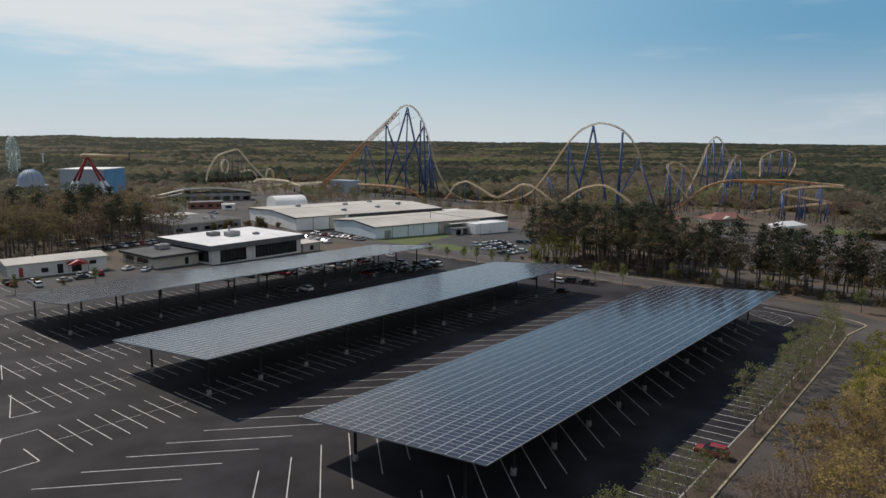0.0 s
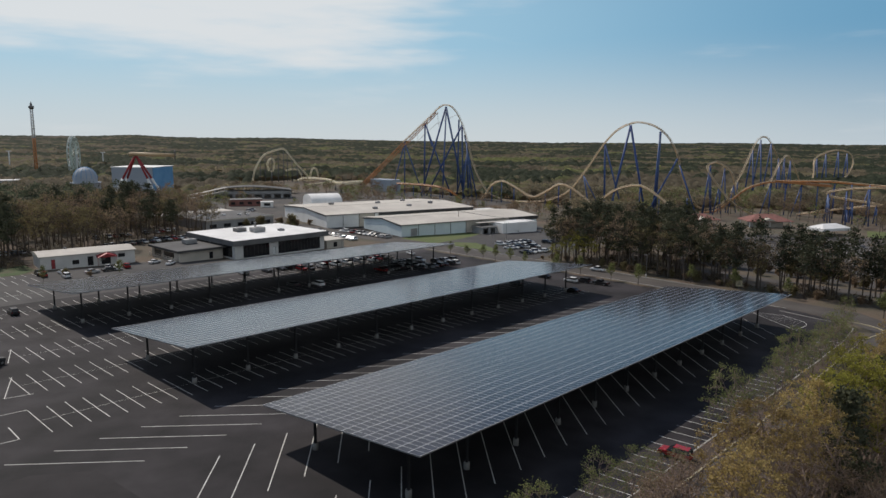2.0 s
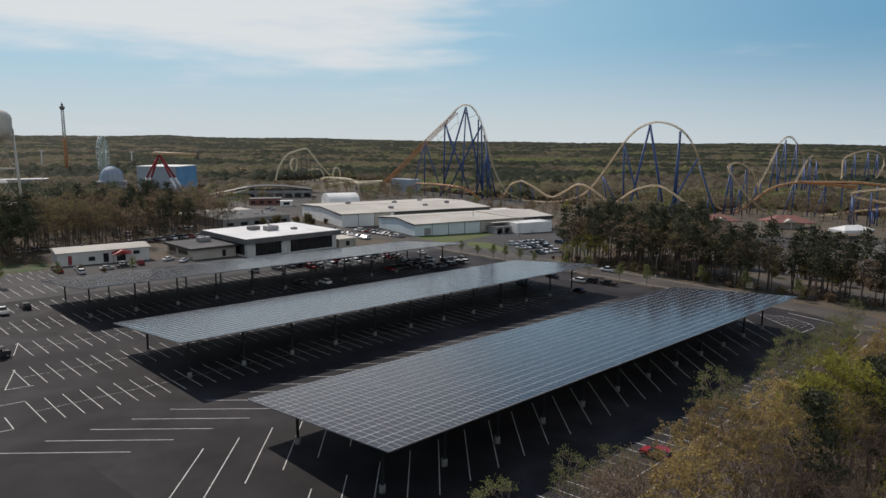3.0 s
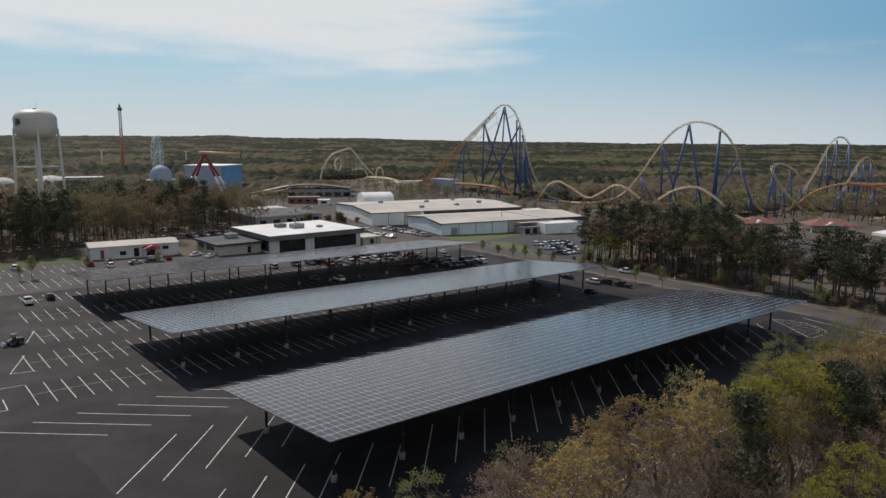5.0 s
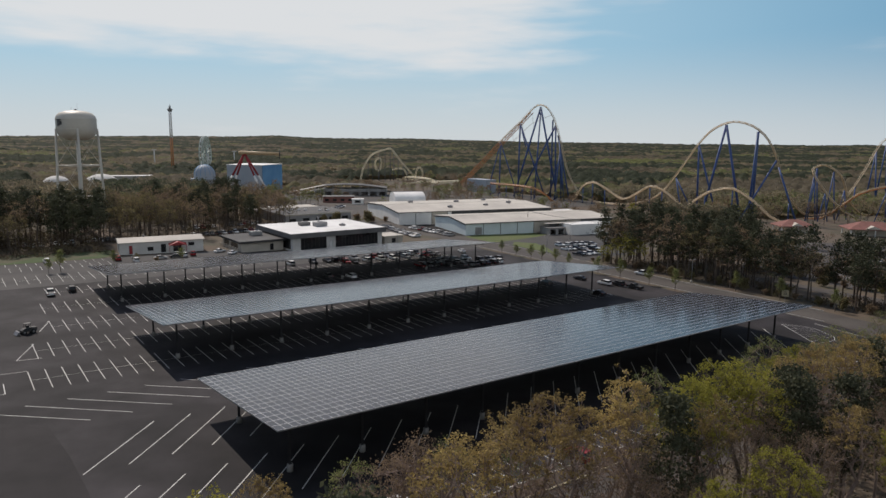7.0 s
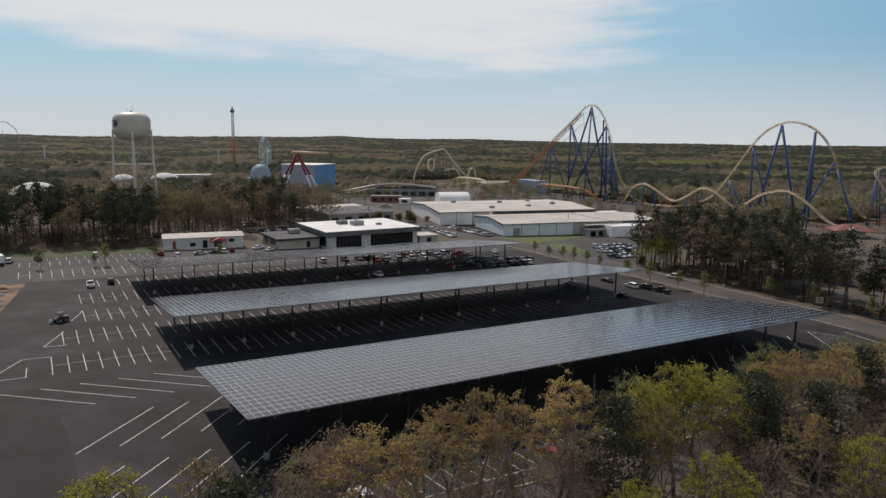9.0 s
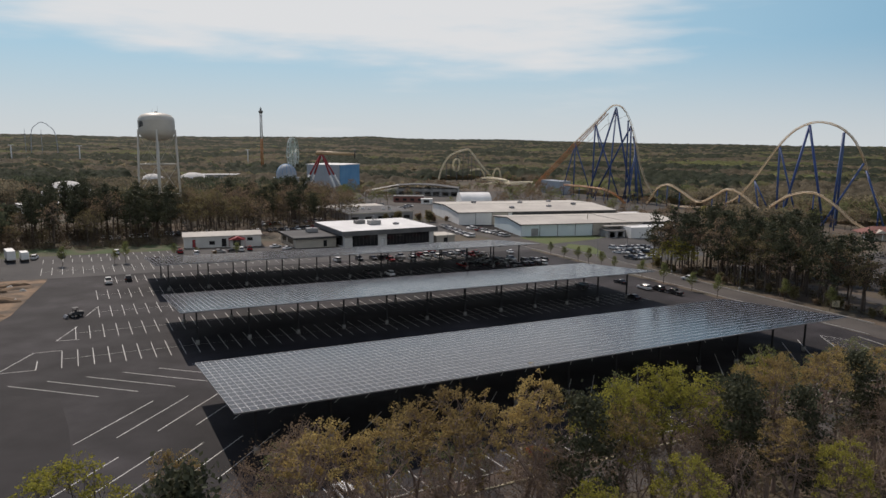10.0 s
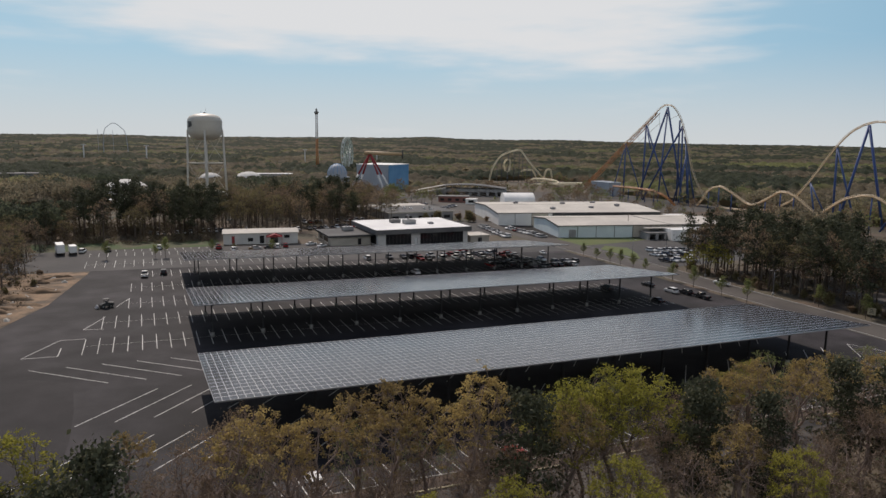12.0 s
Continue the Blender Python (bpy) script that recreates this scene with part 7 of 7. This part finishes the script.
def prism(bm, outline, half, taper=1.0, mi=0):
    """A side outline in x and z given width; taper narrows its top."""
    z0, z1 = min(z for _, z in outline), max(z for _, z in outline)
    sides = []
    for s in (-1, 1):
        sides.append([bm.verts.new((x, s * half * (1 + (taper - 1) * (z - z0) / (z1 - z0)), z)) for x, z in outline])
    n = len(outline)
    bm.faces.new(sides[0])
    bm.faces.new(sides[1][::-1])
    for k in range(n):
        bm.faces.new((sides[0][k], sides[1][k], sides[1][(k + 1) % n], sides[0][(k + 1) % n]))
    bmesh.ops.recalc_face_normals(bm, faces=bm.faces[:])


def car(kind, colour):
    length, width, body, cabin = SHAPES[kind]
    paint = CAR_PAINT[colour]
    words = {"sedan": "sedan car", "suv": "tall estate car", "pickup": "pickup truck", "van": "delivery van"}[kind]
    root = thing({"sedan": "car", "suv": "car", "pickup": "pickup_truck", "van": "van"}[kind], Matrix(), f"{colour} {words} parked on the asphalt", "car" if kind in ("sedan", "suv") else kind.replace("pickup", "pickup truck"), "parked vehicles")
    bm = B()
    prism(bm, body, width / 2, 0.96)
    bmesh.ops.bevel(bm, geom=[e for e in bm.edges], offset=0.07, segments=2, affect="EDGES", clamp_overlap=True)
    part("body", bm, paint, root)
    bm = B()
    prism(bm, cabin, width / 2 - 0.08, 0.78)
    bmesh.ops.bevel(bm, geom=[e for e in bm.edges], offset=0.04, segments=1, affect="EDGES", clamp_overlap=True)
    part("glasshouse", bm, M_DARK_GLASS, root)
    (xa, _), (xb, zb), (xc, zc), (xd, _) = cabin
    bm = B()
    box(bm, xb + 0.05, xc - 0.05, -width * 0.36, width * 0.36, zc - 0.03, zc + 0.035)
    bmesh.ops.bevel(bm, geom=bm.edges[:], offset=0.025, segments=1, affect="EDGES")
    part("roof", bm, paint, root)
    for sx in (-1, 1):
        for sy in (-1, 1):
            bm = B()
            x, r = sx * length * 0.31, 0.34 if kind in ("sedan", "suv") else 0.4
            tube(bm, (x, sy * (width / 2 - 0.2), r), (x, sy * (width / 2 + 0.02), r), r, n=14)
            wheel = part("tyre", bm, M_TYRE, root)
            bm = B()
            tube(bm, (x, sy * (width / 2 - 0.02), r), (x, sy * (width / 2 + 0.035), r), r * 0.6, n=10)
            part("rim", bm, M_RIM, wheel)
    zl = body[-2][1]
    for sy in (-1, 1):
        bm = B()
        box(bm, length / 2 - 0.12, length / 2 - 0.005, sy * width * 0.36 - 0.2, sy * width * 0.36 + 0.2, zl - 0.12, zl + 0.02)
        part("headlight", bm, M_LAMP, root)
        bm = B()
        box(bm, -length / 2 - 0.005, -length / 2 + 0.1, sy * width * 0.38 - 0.16, sy * width * 0.38 + 0.16, zl - 0.02, zl + 0.14)
        part("tail_light", bm, M_TAIL, root)
    if kind == "pickup":
        bm = B()
        box(bm, -2.65, -0.85, -0.78, 0.78, 1.1, 1.135)
        part("cargo_bed", bm, M_DARK, root)
    return root


FLEET = {}


def park(kind, colour, x, y, turn, dz=0.0):
    m = at(x, y, turn, dz)
    if (kind, colour) in FLEET:
        return copy_thing(FLEET[kind, colour], m)
    FLEET[kind, colour] = ob = car(kind, colour)
    ob.matrix_basis = m
    return ob


crng = random.Random(77)
KINDS, COLOURS = ("sedan", "sedan", "suv", "suv", "suv", "pickup"), ("white", "white", "white", "white", "silver", "silver", "silver", "black", "black", "black", "grey", "grey", "red")


def row(x0, y0, x1, y1, n, turn, full=0.9):
    for k in range(n):
        if crng.random() < full:
            t = k / max(n - 1, 1)
            park(crng.choice(KINDS), crng.choice(COLOURS), x0 + (x1 - x0) * t + crng.uniform(-0.15, 0.15), y0 + (y1 - y0) * t + crng.uniform(-0.3, 0.3), turn + crng.choice((0, 180)) + crng.uniform(-2, 2))


# under and beside the far canopy
row(66.5, 149.0, 126.8, 149.0, 23, 90, 0.8)
row(85.0, 142.8, 129.5, 142.8, 17, 90, 0.55)
row(112.0, 129.8, 128.5, 129.8, 7, 90, 0.5)
row(104.0, 123.7, 139.0, 123.7, 14, 90, 0.9)
row(118.0, 117.8, 140.0, 117.8, 9, 90, 0.75)
park("sedan", "grey", 67.9, 123.4, 90)
park("suv", "white", 73.6, 118.4, 90)
park("sedan", "white", 115.5, 141.5, 90)
park("suv", "red", 108.0, 157.0, 0)
park("sedan", "white", 138.0, 144.5, 75)
# at the far end of the middle canopy
park("sedan", "black", 137.0, 79.5, 90)
park("suv", "white", 137.5, 69.5, 90)
park("suv", "black", 140.3, 66.5, 90)
park("pickup", "black", 141.0, 60.5, 90)
park("sedan", "black", 124.5, 60.5, 90)
park("suv", "grey", 121.0, 79.0, 90)
# by the low building
for q in (("suv", "red", 18.2, 186.5, 80), ("suv", "white", 22.8, 180.5, 85), ("sedan", "silver", 31.5, 182.8, 0), ("sedan", "black", 37.0, 183.5, 5), ("suv", "white", 40.2, 184.5, 80), ("suv", "red", 43.6, 185.8, 80), ("sedan", "silver", 38.5, 188.6, 70), ("sedan", "white", 54.5, 188.5, 20), ("sedan", "white", 57.5, 182.5, 40), ("pickup", "black", 18.0, 190.0, 85), ("sedan", "white", 24.0, 187.2, 90)):
    park(*q)
# scattered over the lot
park("pickup", "white", -8.5, 136.5, 88)
park("suv", "black", -3.0, 139.0, 88)
park("suv", "white", -3.2, 192.0, 90)
park("suv", "grey", -21.0, 190.5, 100)
park("suv", "white", -29.2, 189.0, 82)
park("suv", "red", 38.3, -12.4, 95)
park("suv", "white", 10.6, -10.6, 92)
# on the road by the pines
park("pickup", "white", 162.3, 74.3, 92)
# works yard rows
row(154.0, 232.5, 147.0, 191.5, 15, 8, 0.97)
row(163.6, 219.0, 164.0, 187.0, 12, 2, 0.95)
row(187.0, 138.0, 203.0, 134.0, 7, 102, 1.0)
row(180.5, 128.5, 194.0, 124.5, 6, 102, 1.0)
row(208.0, 128.0, 214.0, 126.0, 3, 102, 1.0)
row(175.0, 115.5, 187.0, 113.5, 5, 102, 1.0)
# rows glimpsed through the trees behind the low building and round the grey building
row(-6.0, 232.5, 30.0, 240.0, 14, 90, 0.85)
row(56.0, 236.0, 96.0, 244.0, 15, 90, 0.85)
row(62.0, 262.0, 100.0, 270.0, 14, 90, 0.7)
row(150.0, 300.0, 190.0, 345.0, 16, 120, 0.7)
row(128.0, 330.0, 170.0, 352.0, 14, 100, 0.7)
row(262.0, 40.0, 300.0, 22.0, 10, 60, 0.5)


def trailer(x, y, turn, w, d, h, label):
    root = thing("box_trailer", at(x, y, turn), label, "trailer")
    bm = B()
    box(bm, -w / 2, w / 2, -d / 2, d / 2, 0.9, 0.9 + h)
    bmesh.ops.bevel(bm, geom=bm.edges[:], offset=0.06, segments=1, affect="EDGES")
    part("body", bm, M_WALL_WHITE, root)
    for k in range(int(w / 1.2)):
        bm = B()
        box(bm, -w / 2 + 0.6 + 1.2 * k, -w / 2 + 0.66 + 1.2 * k, -d / 2 - 0.03, -d / 2 - 0.002, 1.0, 0.8 + h)
        part("rib", bm, M_GALV, root)
    bm = B()
    box(bm, w / 2 + 0.003, w / 2 + 0.04, -d / 2 + 0.1, -0.03, 1.0, 0.8 + h)
    box(bm, w / 2 + 0.003, w / 2 + 0.04, 0.03, d / 2 - 0.1, 1.0, 0.8 + h)
    part("rear_doors", bm, M_WALL_GREY, root)
    for sx in (-0.32, 0.32):
        for sy in (-1, 1):
            bm = B()
            tube(bm, (sx * w, sy * (d / 2 - 0.3), 0.48), (sx * w, sy * (d / 2 - 0.02), 0.48), 0.48, n=14)
            part("wheel", bm, M_TYRE, root)
    bm = B()
    box(bm, -w / 2 - 0.9, -w / 2, -0.08, 0.08, 0.75, 0.9)
    box(bm, -w / 2, w / 2, -0.5, 0.5, 0.72, 0.9)
    part("chassis", bm, M_STEEL, root)


trailer(-36.2, 187.5, 100, 8.0, 2.5, 3.0, "white box trailer parked at the edge of the woods")
trailer(-32.0, 186.0, 100, 5.0, 2.3, 2.4, "small white box trailer beside a larger one")
trailer(196.0, 300.0, 30, 10.0, 2.6, 3.2, "white trailer in the works yard")


def loader(x, y, turn):
    root = thing("compact_loader", at(x, y, turn), "small dark loader standing in the empty lot", "loader")
    for sx in (-0.85, 0.95):
        for sy in (-0.8, 0.8):
            bm = B()
            tube(bm, (sx, sy - 0.18, 0.5), (sx, sy + 0.18, 0.5), 0.5, n=14)
            wheel = part("tyre", bm, M_TYRE, root)
            bm = B()
            tube(bm, (sx, sy - 0.2, 0.5), (sx, sy + 0.2, 0.5), 0.24, n=10)
            part("rim", bm, M_RIM, wheel)
    bm = B()
    prism(bm, [(-1.7, 0.5), (-1.7, 1.25), (-0.6, 1.4), (0.9, 1.2), (1.4, 0.9), (1.4, 0.5)], 0.6)
    part("body", bm, M_DARK, root)
    bm = B()
    for px in (-0.55, 0.55):
        for py in (-0.5, 0.5):
            tube(bm, (px, py, 1.2), (px * 0.9, py, 2.25), 0.05, n=5)
    box(bm, -0.65, 0.65, -0.6, 0.6, 2.25, 2.33)
    part("cab_frame", bm, M_STEEL, root)
    bm = B()
    for sy in (-0.55, 0.55):
        tube(bm, (-0.5, sy, 1.3), (1.9, sy, 0.7), 0.09, n=6)
    part("lift_arms", bm, M_STEEL, root)
    bm = B()
    prism(bm, [(1.8, 0.2), (1.9, 0.9), (2.1, 0.8), (2.6, 0.2)], 0.95)
    part("bucket", bm, M_GALV, root)
    bm = B()
    box(bm, -0.3, 0.2, -0.28, 0.28, 1.3, 1.75)
    part("seat", bm, M_DARK, root)


loader(-17.4, 97.0, 195)

# ---- poles, signs, fences and wires ----


def lamp_post(x, y, h, label="grey lamp post with twin heads beside the lot"):
    root = thing("lamp_post", at(x, y), label, "lamp post", "lamp posts")
    bm = B()
    lathe(bm, [(0, -0.2), (0.3, -0.2), (0.3, 0.7), (0, 0.7)], 10)
    part("base", bm, M_CONCRETE, root)
    bm = B()
    tube(bm, (0, 0, 0.7), (0, 0, h), 0.1, 0.06, 8)
    part("pole", bm, M_GALV, root)
    for s in (-1, 1):
        bm = B()
        tube(bm, (0, 0, h - 0.1), (s * 1.1, 0, h + 0.05), 0.04, n=6)
        arm = part("arm", bm, M_GALV, root)
        bm = B()
        box(bm, s * 1.3 - 0.35, s * 1.3 + 0.35, -0.18, 0.18, h, h + 0.14)
        bmesh.ops.bevel(bm, geom=bm.edges[:], offset=0.04, segments=1, affect="EDGES")
        part("lamp_head", bm, M_GALV, arm)


for x, y, h in ((203.5, 148, 8.0), (169.2, 128, 7.0), (122, 168, 8.0), (166.5, 58, 7.5), (168.5, 88, 7.5)):
    lamp_post(x, y, h)


def road_sign(x, y, turn):
    root = thing("road_sign", at(x, y, turn), "square pale yellow road sign on a post", "sign")
    bm = B()
    tube(bm, (0, 0, -0.3), (0, 0, 3.0), 0.06, n=6)
    part("post", bm, M_GALV, root)
    bm = B()
    box(bm, -0.95, 0.95, -0.07, -0.03, 1.3, 3.2)
    bmesh.ops.bevel(bm, geom=bm.edges[:], offset=0.015, segments=1, affect="EDGES")
    plate = part("plate", bm, M_YELLOW_PAINT, root)
    for k in range(3):
        bm = B()
        box(bm, -0.55 + 0.12 * k, 0.55 - 0.12 * k, -0.085, -0.072, 1.8 + 0.4 * k, 1.98 + 0.4 * k)
        part("lettering_bar", bm, M_DARK, plate)


road_sign(166.2, 26.6, -60)


def post_rail(pts, h, label, name="fence", material=None, step=3.0):
    """A run of posts with two rails."""
    x, y = pts[0]
    root = thing(name, at(x, y), label, "fence", "fences and rails")
    back = root.matrix_world.inverted()
    for (ax, ay), (bx, by) in zip(pts, pts[1:]):
        n = max(1, int(math.hypot(bx - ax, by - ay) / step))
        for k in range(n + 1):
            px, py = ax + (bx - ax) * k / n, ay + (by - ay) * k / n
            p = back @ Vector((px, py, rise(px)))
            bm = B()
            box(bm, p.x - 0.06, p.x + 0.06, p.y - 0.06, p.y + 0.06, p.z - 0.2, p.z + h)
            part("post", bm, material or M_GALV, root)
        for z in (h * 0.5, h * 0.92):
            a, b = back @ Vector((ax, ay, rise(ax) + z)), back @ Vector((bx, by, rise(bx) + z))
            bm = B()
            tube(bm, a, b, 0.07, n=5)
            part("rail", bm, material or M_GALV, root)


for k in range(9):
    post_rail([(212 + 11.5 * k, 66 - 3.2 * k), (226 + 12.5 * k, -8 - 4.0 * k)], 1.1, "pale queue rail in the gravel area behind the pines", material=M_ROOF_TAN, step=9.0)
post_rail([(60.5, 206), (60.5, 184), (56, 192)], 1.6, "wooden screen fence beside the annex", material=M_WALL_TAN, step=2.0)
post_rail([(211, 176), (226, 168), (229, 160)], 1.2, "low rail beside the white store", step=4.0)


def wire(a, b, sag, label):
    bm = B()
    a, b = Vector(a), Vector(b)
    sweep(bm, [a.lerp(b, k / 12) - Vector((0, 0, sag * 4 * (k / 12) * (1 - k / 12))) for k in range(13)], 0.05, 4)
    tagged(link("overhead_wire", bm, M_DARK), label, "wire", "overhead wires")


def pole(x, y, h):
    root = thing("utility_pole", at(x, y), "brown wooden utility pole with a crossarm", "utility pole", "utility poles")
    bm = B()
    tube(bm, (0, 0, -0.5), (0, 0, h), 0.17, 0.12, 8)
    part("mast", bm, M_BARK, root)
    bm = B()
    box(bm, -0.07, 0.07, -1.2, 1.2, h - 0.9, h - 0.75)
    part("crossarm", bm, M_BARK, root)


POLES = [(212, 186, 11.0), (211, 120, 11.0), (214, 66, 11.0), (222, 10, 11.0)]
for q in POLES:
    pole(*q)
for (ax, ay, ah), (bx, by, bh) in zip(POLES, POLES[1:]):
    for s in (-1.1, 1.1):
        wire((ax, ay + s, rise(ax) + ah - 0.75), (bx, by + s, rise(bx) + bh - 0.75), 1.0, "dark overhead wire between utility poles")


def sand_mound(x, y, turn, length, w, h, seed, material, label):
    """A long heap of loose sand with a wandering crest and spread foot."""
    rng = random.Random(seed)
    bm = B()
    n, k = 14, 9
    rows = []
    for i in range(n + 1):
        t = i / n
        ends = math.sin(math.pi * t) ** 0.6
        bend = noise.noise((t * 2.4, seed * 1.7, 0)) * w * 0.5
        row = []
        for j in range(k + 1):
            u = 2 * j / k - 1
            rough = 1 + 0.5 * noise.noise((t * 6, u * 3, seed * 2.3))
            row.append(bm.verts.new(((t - 0.5) * length + rng.uniform(-0.1, 0.1), bend + u * w * (0.35 + 0.65 * ends), h * ends * max(0, 1 - abs(u) ** 1.5) * rough - 0.05)))
        rows.append(row)
    for i in range(n):
        for j in range(k):
            bm.faces.new((rows[i][j], rows[i + 1][j], rows[i + 1][j + 1], rows[i][j + 1])).smooth = True
    ob = link("sand_mound", bm, material)
    ob.matrix_basis = at(x, y, turn)
    tagged(ob, label, "sand mound", "sand mounds beside the lot")


hrng = random.Random(5)
for k in range(17):
    y = 88 + 3.5 * k
    x = -31 + (y - 104) * 0.155 - hrng.uniform(4.5, 13)
    sand_mound(x, y, hrng.uniform(-25, 35), hrng.uniform(5, 11), hrng.uniform(1.0, 2.2), hrng.uniform(0.5, 1.3), k + 3, M_DIRT, "long low mound of orange-brown sand on bare ground")
for k in range(9):
    y = 90 + 6.2 * k
    x = -31 + (y - 104) * 0.155 - hrng.uniform(2.5, 9)
    sand_mound(x, y, hrng.uniform(0, 180), hrng.uniform(1.5, 3.0), hrng.uniform(0.5, 1.0), hrng.uniform(0.3, 0.7), k + 40, M_CONCRETE, "small mound of pale broken concrete on the sand")

# ---- single solar modules of the two near canopies ----
for root, loc, single in CANOPIES:
    for c in single:
        ob = new("solar_panel", PANEL)
        ob.parent = root
        ob.matrix_local = loc @ Matrix.Translation(c)
